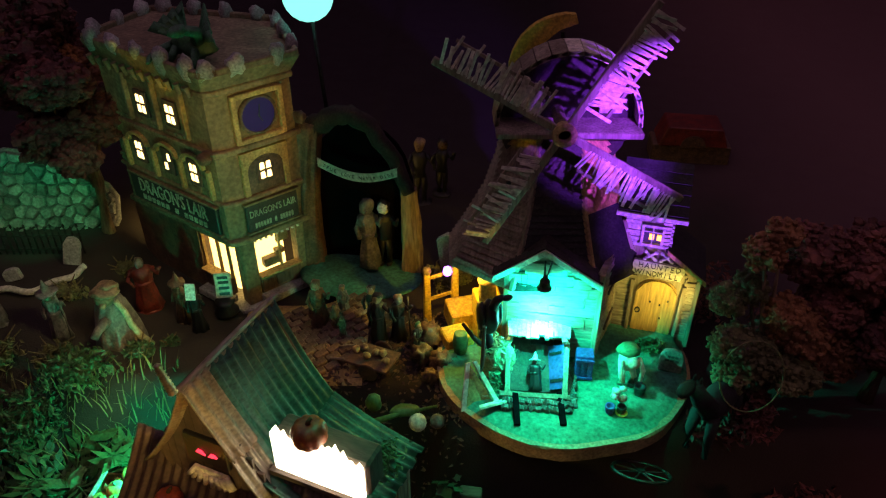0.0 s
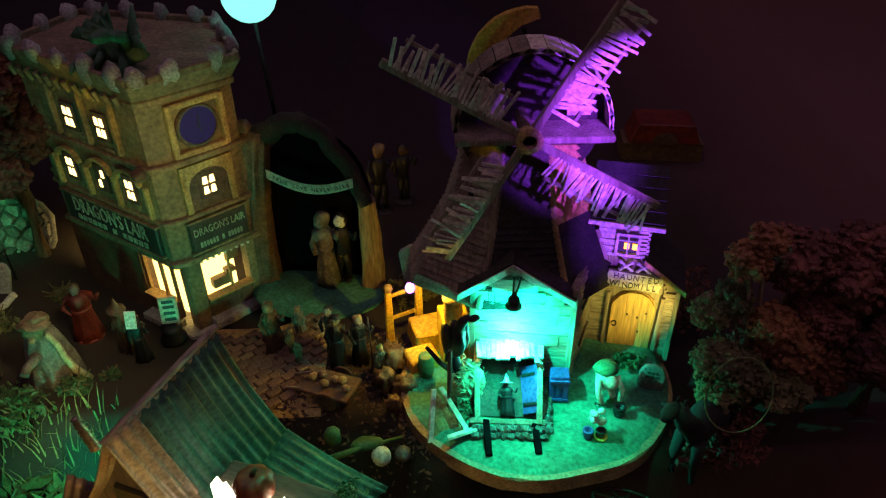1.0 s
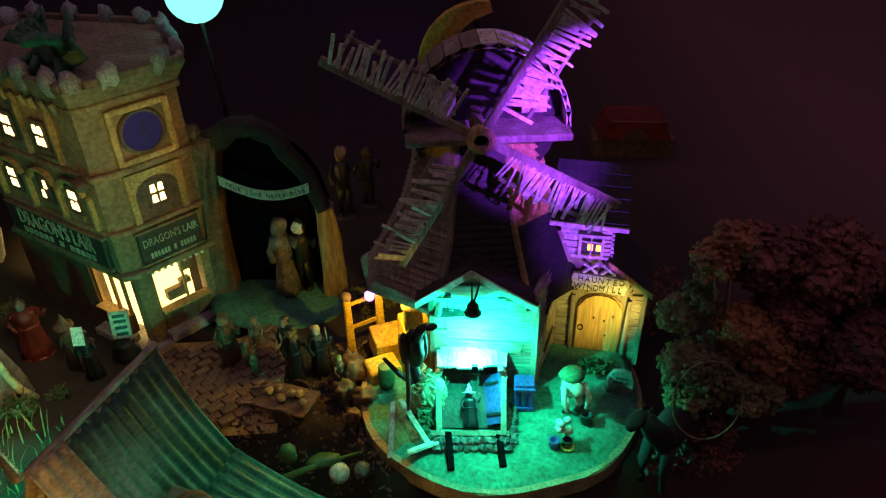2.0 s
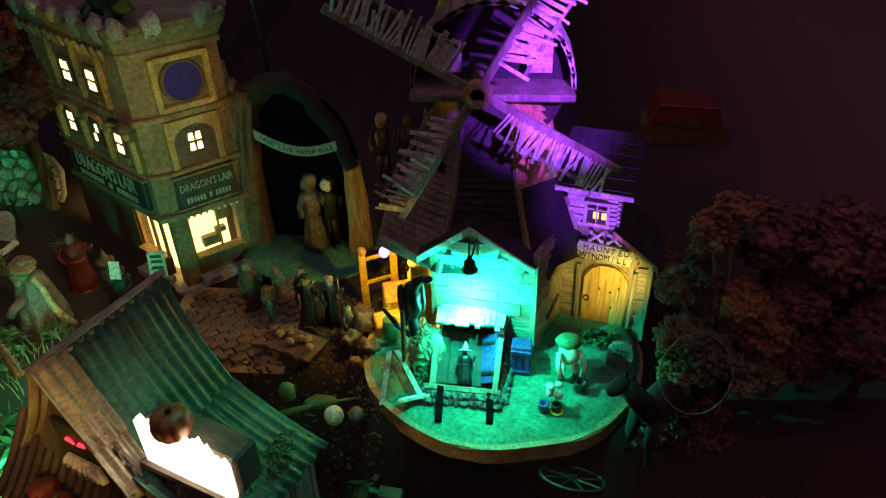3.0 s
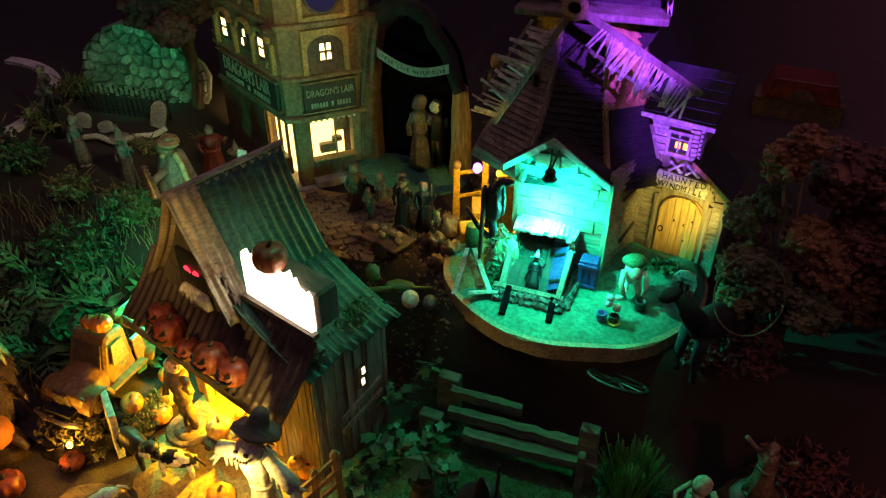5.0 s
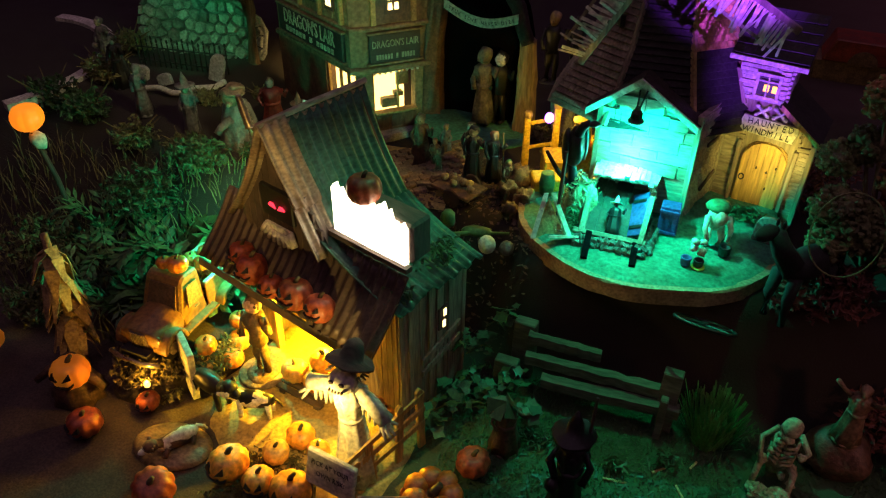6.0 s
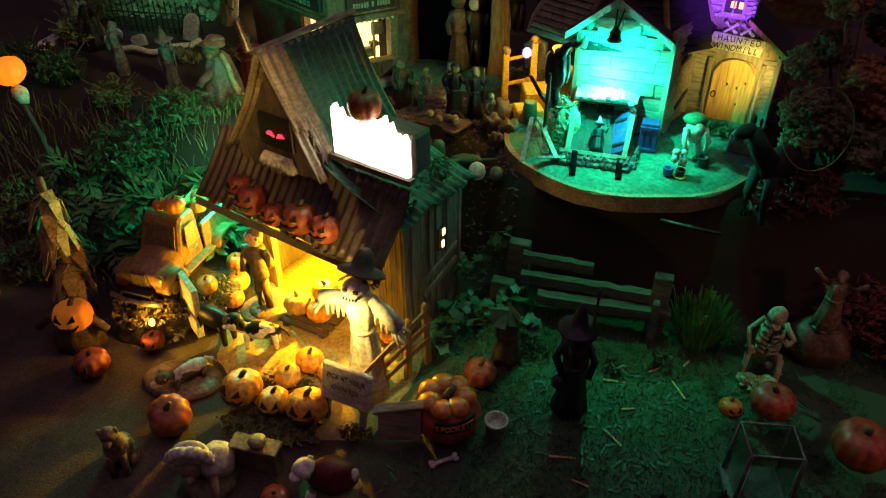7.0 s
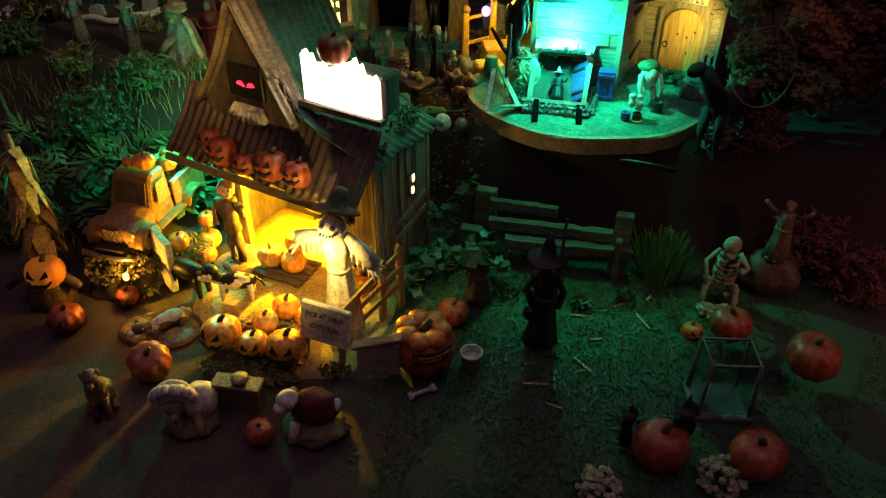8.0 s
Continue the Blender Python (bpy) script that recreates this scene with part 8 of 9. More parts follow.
# black bird on a post, the A-frame board
post_ = thing("signpost", pose(0.0395, 0.4830, 0.1150, 0, 3, 0), "dark crooked post with a short foot on the turf", "post")
b_ = bmesh.new()
tube(b_, [(0, 0, 0), (0.0008, 0, 0.03), (-0.0006, 0.001, 0.066)], 0.0020, 0.0016, 7)
part("pole", b_, M_DARKWOOD, post_)
b_ = bmesh.new()
box(b_, (0.002, -0.004, 0.001), (0.010, 0.010, 0.002))
part("foot", b_, M_SIGNGREEN, post_)
b_ = bmesh.new()
blob(b_, (0, 0, 0.020), (0.0075, 0.0095, 0.016), 0.2, 2, 3)
tube(b_, [(0, -0.003, 0.032), (0.003, -0.006, 0.041), (0.007, -0.008, 0.044)], 0.0042, 0.0026, 8)
blob(b_, (0.0095, -0.0095, 0.0435), (0.0045, 0.0030, 0.0026), 0.1, 1, 2)
tube(b_, [(0, 0.004, 0.010), (-0.004, 0.008, -0.006)], 0.0045, 0.0020, 7)
for sx_ in (-1, 1):
    blob(b_, (sx_ * 0.007, 0.002, 0.022), (0.0030, 0.0080, 0.0140), 0.2, 3, 2)
whole("vulture_figurine", b_, M_BLACK, pose(0.0475, 0.4990, 0.158, 0, 0, 20), "black hunched vulture figurine on a dead trunk", "figurine", smooth=True)
b_ = bmesh.new()
tube(b_, [(0, 0, -0.002), (0.002, 0, 0.022), (-0.002, 0.002, 0.046)], 0.0052, 0.0034, 9)
tube(b_, [(0, 0, 0.026), (-0.012, -0.002, 0.040), (-0.022, -0.002, 0.056)], 0.0026, 0.0014, 7)
whole("dead_trunk", b_, M_BLACK, pose(0.0480, 0.5000, 0.1160), "charred dead trunk with one raised limb", "tree stump", smooth=True)
frame_ = thing("a_frame_board", pose(0.0400, 0.4660, 0.1130, -40, 0, 18), "tall pale A-frame board with a dark opening", "sign board")
for sx_ in (-1, 1):
    b_ = bmesh.new()
    slab(b_, (sx_ * 0.0010, -0.002, 0.036), (sx_ * 0.0125, -0.004, 0.0), (sx_ * 0.0165, -0.004, 0.0), (sx_ * 0.0045, -0.002, 0.036), 0.0026) if sx_ > 0 else slab(b_, (-0.0045, -0.002, 0.036), (-0.0165, -0.004, 0.0), (-0.0125, -0.004, 0.0), (-0.0010, -0.002, 0.036), 0.0026)
    part("leg", b_, M_LINEN, frame_)
b_ = bmesh.new()
prism(b_, [(-0.0125, 0.001), (0.0125, 0.001), (0.0, 0.033)], 0.003, 0.005)
part("panel", b_, M_TRIM, frame_, "brown back panel")
b_ = bmesh.new()
slab(b_, (-0.004, -0.014, 0.0012), (0.020, -0.010, 0.0012), (0.018, -0.003, 0.0022), (-0.002, -0.006, 0.0022), 0.0018)
part("foot", b_, M_LINEN, frame_)

# yellow-lit yard behind: posts, boards and the violet bulb
gate_ = thing("board_gate", pose(0.0080, 0.5900, 0.1020, 0, 0, 12), "yellow-lit timber gate with capped posts", "gate")
for x_, h_ in ((-0.0135, 0.054), (0.0125, 0.064)):
    b_ = bmesh.new()
    box(b_, (x_, 0, h_ / 2), (0.007, 0.007, h_), None, (0.8, 0.8))
    part("post", b_, M_YELLOW, gate_, bevel=0.0008)
    b_ = bmesh.new()
    blob(b_, (x_, 0, h_ + 0.002), (0.0042, 0.0042, 0.0045), 0.15, 2, 2)
    part("cap", b_, M_TAN, gate_, "", True)
for z_ in (0.022, 0.046):
    b_ = bmesh.new()
    slab(b_, (-0.0135, -0.001, z_), (0.0125, -0.001, z_ + 0.006), (0.0125, -0.001, z_ + 0.009), (-0.0135, -0.001, z_ + 0.003), 0.002)
    part("rail", b_, M_YELLOW, gate_)
b_ = bmesh.new()
blob(b_, (0, 0, 0), (0.0042, 0.0042, 0.0050), 0, 0, 2)
whole("violet_bulb", b_, G_VIOLET, pose(0.0135, 0.5890, 0.1570), "small glowing violet bulb on the gate", "bulb", smooth=True)
for i_, (x_, y_, w_, d_, h_, a_) in enumerate(((0.0300, 0.5720, 0.034, 0.030, 0.020, 15), (0.0220, 0.5450, 0.026, 0.022, 0.012, 20), (0.0490, 0.5540, 0.024, 0.032, 0.044, 10))):
    b_ = bmesh.new()
    box(b_, (0, 0, h_ / 2), (w_, d_, h_), None, (0.94, 0.94))
    crate_ = whole("board_crate", b_, M_YELLOW, pose(x_, y_, 0.112, 0, 0, a_), "low yellow board crate in the windmill yard", "crate", "yard crates", bevel=0.0012)
b_ = bmesh.new()
lathe(b_, [(0.0055, 0), (0.0068, 0.010), (0.0055, 0.020), (0.0045, 0.0205)], 16)
whole("keg", b_, M_GREEN, pose(0.0250, 0.5280, 0.1160), "small green keg in the windmill yard", "keg", smooth=True)
b_ = bmesh.new()
lathe(b_, [(0.0065, 0), (0.0078, 0.010), (0.0068, 0.021), (0.0085, 0.022), (0.0085, 0.0235), (0.003, 0.0235)], 16)
whole("keg", b_, M_TRIM, pose(0.0475, 0.5460, 0.1560), "ochre-rimmed dark keg in the windmill yard", "keg", smooth=True)
for i_, (x_, y_, s_) in enumerate(((0.0000, 0.548, 0.013), (-0.008, 0.530, 0.010), (0.010, 0.520, 0.011), (-0.004, 0.562, 0.010), (0.0, 0.505, 0.008))):
    b_ = bmesh.new()
    blob(b_, (0, 0, s_ * 0.7), (s_ * 0.9, s_ * 0.8, s_), 0.9, i_, 3, 2.6)
    whole("boulder", b_, M_BROWN, pose(x_, y_, 0.102), "rounded brown boulder at the edge of the base", "boulder", "yard boulders", smooth=True)

# ---- village square ----
LINEUP = ((-0.1090, 0.5960, 0.060, (M_BROWN, M_TAN, M_BROWN), "red-brown robed woman figurine on the cobbles", 10, True, False),
          (-0.0860, 0.6030, 0.036, (M_GREY, M_TAN, M_GREY), "small grey ghost child figurine on the cobbles", 0, True, False),
          (-0.0900, 0.5800, 0.032, (M_BROWN, M_TAN, M_BROWN), "small brown child figurine on the cobbles", 30, True, False),
          (-0.0820, 0.5650, 0.026, (M_BROWN, M_TAN, M_BROWN), "tiny brown child figurine on the cobbles", -20, True, False),
          (-0.0480, 0.5600, 0.056, (M_BLACK, M_TAN, M_BLACK), "black robed couple figurine in the square", 0, True, False),
          (-0.0300, 0.5640, 0.052, (M_BLACK, M_GREY, M_TAN), "black cloaked figurine in the square", 15, True, False),
          (-0.0560, 0.5800, 0.050, (M_BLACK, M_GREY, M_BLACK), "dark top-coated figurine in the square", -10, False, False),
          (-0.0120, 0.5450, 0.036, (M_BROWN, M_TAN, M_GREEN), "crouching brown figurine by the boulders", 40, True, False),
          (-0.2860, 0.6300, 0.060, (M_RED, M_GREY, M_BROWN), "red-coated figurine outside the shop", 20, True, False),
          (-0.2250, 0.5950, 0.052, (M_BLACK, M_GREY, M_BLACK), "black-coated figurine with a white tag", 0, True, False),
          (-0.2450, 0.6100, 0.050, (M_BROWN, M_TAN, M_BROWN), "brown figurine outside the shop", -20, True, True),
                    (-0.3350, 0.5560, 0.056, (M_GREY, M_TAN, M_GREY), "grey figurine in a wide hat on the bank", 10, True, True),
          (-0.3950, 0.5650, 0.055, (M_GREY, M_GREY, M_GREY), "dim grey angel figurine on the bank", 10, True, False),
          (-0.4450, 0.6000, 0.060, (M_BLACK, M_GREY, M_BLACK), "black robed figurine near the graves", 0, True, False),
          (-0.5000, 0.6500, 0.055, (M_GREY, M_MOSS, M_GREY), "pale winged statue near the graves", 0, True, False),
          (0.0060, 0.8300, 0.075, (M_BLACK, M_BROWN, M_BLACK), "dark-coated figurine in the far shadows", 0, False, False),
          (-0.0200, 0.8100, 0.085, (M_BLACK, M_TAN, M_TAN), "skeleton figurine in a dark coat in the far shadows", 0, False, False))
for x_, y_, h_, mats_, label_, turn_, robe_, hat_ in LINEUP:
    figure("standing_figurine", (x_, y_, terrain(x_, y_) - 0.001), h_, mats_, label_, turn_, robe_, hat_, group="village figurines", wide=1.5 if mats_[0] is M_RED else 1.0)
b_ = bmesh.new()
box(b_, (0, 0, 0), (0.009, 0.0015, 0.017))
tag_ = whole("white_tag", b_, M_WHITE, pose(-0.2230, 0.5860, 0.1340, -10, 4, 5), "small white paper tag on the dark figurine", "tag", bevel=0.0003)
board_ = thing("sandwich_board", pose(-0.2050, 0.6180, 0.0850, 0, 0, 8), "white lettered board on a dark round stand", "sign board")
b_ = bmesh.new()
lathe(b_, [(0.012, 0), (0.012, 0.003), (0.008, 0.010), (0.010, 0.014), (0.003, 0.0145)], 18)
part("stand", b_, M_BLACK, board_, smooth=True)
b_ = bmesh.new()
box(b_, (0, 0, 0.0285), (0.016, 0.002, 0.026), pose(0, 0, 0, -14, 0, 0))
part("board", b_, M_LINEN, board_, bevel=0.0004)
for z_ in (0.020, 0.026, 0.032, 0.037):
    b_ = bmesh.new()
    box(b_, (0.0005 * (z_ * 1000 % 3 - 1), -0.0013, z_), (0.010, 0.0006, 0.0028), pose(0, 0, 0, -14, 0, 0))
    part("lettering", b_, M_BLACK, board_)
cart_ = thing("hand_cart", pose(-0.0520, 0.5260, 0.0985, 0, 0, -20), "low brown hand cart with scattered goods", "cart")
b_ = bmesh.new()
slab(b_, (-0.020, -0.014, 0.014), (0.020, -0.014, 0.012), (0.022, 0.014, 0.012), (-0.018, 0.014, 0.014), 0.003)
part("bed", b_, M_BROWN, cart_, bevel=0.0005)
for sy_ in (-1, 1):
    b_ = bmesh.new()
    lathe(b_, [(0.008, -0.001), (0.009, 0), (0.008, 0.001)], 18, pose(0.004, sy_ * 0.0165, 0.009, 90))
    part("wheel", b_, M_DARKWOOD, cart_)
    b_ = bmesh.new()
    tube(b_, [(-0.018, sy_ * 0.010, 0.012), (-0.036, sy_ * 0.008, 0.006)], 0.0012, None, 6)
    part("shaft", b_, M_WOOD, cart_)
for k_ in range(6):
    b_ = bmesh.new()
    blob(b_, (-0.014 + 0.006 * k_, 0.005 * math.sin(k_ * 2.2), 0.017), (0.0036, 0.0034, 0.0034), 0.3, k_, 2)
    part("parcel", b_, M_TAN if k_ % 2 else M_TRIM, cart_, "", True)

# stooping crone in a cape with a cream hem: one plain cast form
b_ = bmesh.new()
lathe(b_, [(0.020, 0), (0.021, 0.006), (0.018, 0.024), (0.0135, 0.042), (0.0120, 0.050), (0.005, 0.056)], 30, None, 8, 0.09)
tube(b_, [(-0.004, -0.012, 0.038), (-0.014, -0.020, 0.034), (-0.018, -0.022, 0.028)], 0.0045, 0.0032, 8)
n1_ = len(b_.faces)
blob(b_, (-0.003, -0.006, 0.058), (0.0078, 0.0080, 0.0078), 0.15, 3, 3)
blob(b_, (-0.005, -0.0145, 0.0555), (0.0030, 0.0034, 0.0026), 0.1, 1, 2)
blob(b_, (-0.001, -0.004, 0.0640), (0.0125, 0.0120, 0.0042), 0.25, 6, 3)
blob(b_, (0.001, -0.002, 0.0675), (0.0080, 0.0078, 0.0050), 0.25, 8, 3)
n2_ = len(b_.faces)
hem_ = [(0.006, -0.011, 0.056), (0.011, -0.012, 0.044), (0.013, -0.014, 0.032), (0.0175, -0.016, 0.018), (0.026, -0.016, 0.004)]
tube(b_, hem_, 0.0026, 0.0036, 8)
b_.faces.ensure_lookup_table()
for v_ in b_.verts:
    v_.co += Vector((noise.noise(v_.co * 110), noise.noise(v_.co * 110 + Vector((5, 0, 0))), 0.4 * noise.noise(v_.co * 90))) * 0.0016
for i_, f_ in enumerate(b_.faces):
    f_.material_index = 0 if i_ < n1_ else (1 if i_ < n2_ else 2)
whole("crone_figurine", b_, [M_GREY, M_TAN, M_MOSS], pose(-0.2870, 0.5650, terrain(-0.287, 0.565) - 0.001, 0, 0, 20), "olive caped crone figurine with a cream hem", "figurine", smooth=True)

# brown litter over the square and the bank
b_ = bmesh.new()
rnd_ = random.Random(61)
for k_ in range(1500):
    x_, y_ = rnd_.uniform(-0.11, 0.03), rnd_.uniform(0.44, 0.60)
    c_ = Vector((x_, y_, terrain(x_, y_) + 0.0015 + 0.004 * rnd_.random() ** 3))
    a_ = Vector((rnd_.gauss(0, 1), rnd_.gauss(0, 1), rnd_.gauss(0, 0.4))).normalized() * rnd_.uniform(0.0012, 0.0038)
    n_ = a_.orthogonal().normalized() * rnd_.uniform(0.0006, 0.0018)
    b_.faces.new([b_.verts.new(c_ + o_) for o_ in (-a_, n_, a_, -n_)])
whole("leaf_litter", b_, M_BROWN, Matrix(), "dry brown leaf and chip litter on the square", "leaf litter", kind="stuff")

# mossy bush between the board and the gable
bush_ = thing("moss_bush", pose(0.0560, 0.5020, 0.1130), "pale bristly moss bush beside the porch", "bush")
b_ = bmesh.new()
blob(b_, (0, 0, 0.010), (0.014, 0.011, 0.026), 0.35, 3, 3, 2.2)
part("mound", b_, M_MOSS, bush_, "", True)
b_ = bmesh.new()
leafy(b_, (0, 0, 0.018), (0.016, 0.013, 0.030), 560, 0.0034, 18)
part("bristle", b_, M_MOSS, bush_)

# little lamp ball and branch on the shed's corner
b_ = bmesh.new()
blob(b_, (0, 0, 0), (0.0072, 0.0072, 0.0080), 0.05, 2, 3)
lamp_ = whole("white_gourd", b_, M_WHITE, pose(-0.0095, 0.4600, 0.1010), "small white gourd on the bank behind the shed", "gourd", smooth=True)
b_ = bmesh.new()
blob(b_, (0, 0, 0), (0.0060, 0.0060, 0.0065), 0.05, 5, 3)
whole("white_gourd", b_, M_GREY, pose(0.0060, 0.4640, 0.0980), "dim grey gourd on the bank behind the shed", "gourd", smooth=True)
b_ = bmesh.new()
tube(b_, [(-0.050, 0.455, 0.104), (-0.025, 0.462, 0.108), (0.006, 0.472, 0.107)], 0.003, 0.0012, 7)
blob(b_, (-0.020, 0.466, 0.108), (0.012, 0.006, 0.004), 0.4, 3, 2)
blob(b_, (-0.045, 0.470, 0.112), (0.007, 0.006, 0.009), 0.3, 6, 2)
whole("fallen_branch", b_, M_LEAF, Matrix(), "green-lit fallen branch behind the shed", "branch", smooth=True)

# ---- bark arch with banner and the bridal pair ----
arch_ = thing("bark_arch", pose(-0.0720, 0.6800, 0.0985, 0, 0, -10), "gnarled bark archway with a pale banner and a black sheet as inner shade", "archway")


def trunk(x, y, h, r, seed, bend=0.0):
    bm = bmesh.new()
    rings = []
    for k in range(19):
        t = k / 18
        ring = []
        for i in range(44):
            a = 6.283 * i / 44
            rr = r * (1.25 - 0.4 * t) * (1 + 0.22 * noise.noise(Vector((math.cos(a) * 2.5, math.sin(a) * 2.5, t * 1.3 + seed))))
            rr *= 1 - 0.26 * abs(noise.noise(Vector((math.cos(a) * 6.5, math.sin(a) * 6.5, t * 2.2 + seed)))) ** 0.6 + 0.05 * noise.noise(Vector((a * 3, t * 14, seed)))
            ring.append(bm.verts.new((x + bend * t * t + rr * math.cos(a), y + rr * math.sin(a), h * t)))
        rings.append(ring)
    for a, b in zip(rings, rings[1:]):
        for i in range(44):
            j = (i + 1) % 44
            bm.faces.new((a[i], a[j], b[j], b[i]))
    bm.faces.new(rings[-1])
    return bm


part("trunk", trunk(-0.060, 0, 0.160, 0.0150, 1, 0.014), M_BROWN, arch_, "ridged brown trunk", True)
part("trunk", trunk(0.050, 0, 0.098, 0.0095, 5, -0.002), M_BARK, arch_, "ridged pale trunk", True)
b_ = bmesh.new()
tube(b_, [(-0.046 + 0.095 * k_ / 14, 0.002 * math.sin(k_ * 1.7), 0.150 + 0.024 * math.sin(math.pi * k_ / 14) - 0.058 * (k_ / 14) ** 3 + 0.002 * math.sin(k_ * 2.3)) for k_ in range(15)], 0.0105, 0.0070, 12)
part("bough", b_, M_SOIL, arch_, "arched bark bough", True)
# black sheet added where the arch opening is only dark with shade
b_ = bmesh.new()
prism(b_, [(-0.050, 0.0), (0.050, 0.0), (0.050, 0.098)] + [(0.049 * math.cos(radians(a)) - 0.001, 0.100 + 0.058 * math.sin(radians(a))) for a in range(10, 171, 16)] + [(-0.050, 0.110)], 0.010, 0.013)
part("backcloth", b_, M_SHADE, arch_, "black sheet standing in for the shade inside the arch")
b_ = bmesh.new()
strip_ = []
for k_ in range(17):
    t_ = k_ / 16
    x_, z_ = -0.038 + 0.078 * t_, 0.1225 - 0.011 * math.sin(math.pi * t_) - 0.004 * t_
    strip_.append([b_.verts.new((x_, y_, z_ + dz_)) for y_, dz_ in ((-0.010, -0.0046), (-0.010, 0.0046), (-0.0092, 0.0046), (-0.0092, -0.0046))])
for p_, q_ in zip(strip_, strip_[1:]):
    for i_ in range(4):
        j_ = (i_ + 1) % 4
        b_.faces.new((p_[i_], p_[j_], q_[j_], q_[i_]))
b_.faces.new(strip_[0])
b_.faces.new(strip_[-1][::-1])
banner_ = part("banner", b_, M_LINEN, arch_, "pale curved word banner")
WORDS = "TRUE LOVE NEVER DIES"
for k_, ch_ in enumerate(WORDS):
    if ch_ == " ":
        continue
    t_ = 0.06 + 0.88 * k_ / (len(WORDS) - 1)
    b_ = wording(ch_, 0.0050, 0.0002, 0.9)
    part("letter", b_, M_BLACK, banner_, "", False, 0, pose(-0.036 + 0.076 * t_, -0.0106, 0.1215 - 0.010 * math.sin(math.pi * t_) - 0.004 * t_, 0, 24 * math.cos(math.pi * t_), 0))
b_ = bmesh.new()
lathe(b_, [(0.062, 0), (0.064, 0.003), (0.058, 0.005), (0.01, 0.0055)], 36, pose(0, -0.020, -0.001) @ Matrix.Diagonal((1, 0.62, 1, 1)))
part("base", b_, M_TURF, arch_, "oval mossy base", True)
figure("bride_figurine", (-0.0660, 0.6700, 0.1040), 0.080, (M_GREY, M_GREY, M_GREY), "pale bride figurine in a long dress under the arch", 0, True, False, 1, False, wide=0.95, hood=True)
figure("groom_figurine", (-0.0500, 0.6740, 0.1040), 0.078, (M_BLACK, M_WHITE, M_BLACK), "black-suited skeleton groom figurine under the arch", -10, False, False, 1, False)
b_ = bmesh.new()
prism(b_, [(-0.011, 0), (0.011, 0), (0.012, 0.036), (0, 0.042), (-0.012, 0.036)], -0.004, 0.004)
whole("gravestone", b_, M_STONE, pose(0.0180, 0.6700, 0.1000, -8, -8, -10), "tall worn gravestone behind the windmill yard", "gravestone", bevel=0.001)
for i_, (x_, y_, s_) in enumerate(((0.012, 0.635, 0.016), (0.030, 0.650, 0.014), (0.000, 0.655, 0.012))):
    b_ = bmesh.new()
    leafy(b_, (0, 0, s_ * 0.6), (s_, s_, s_), 160, 0.003, i_ + 33)
    whole("ground_cover", b_, M_OLIVE, pose(x_, y_, 0.1), "olive ground cover behind the gate", "ground cover", kind="stuff")

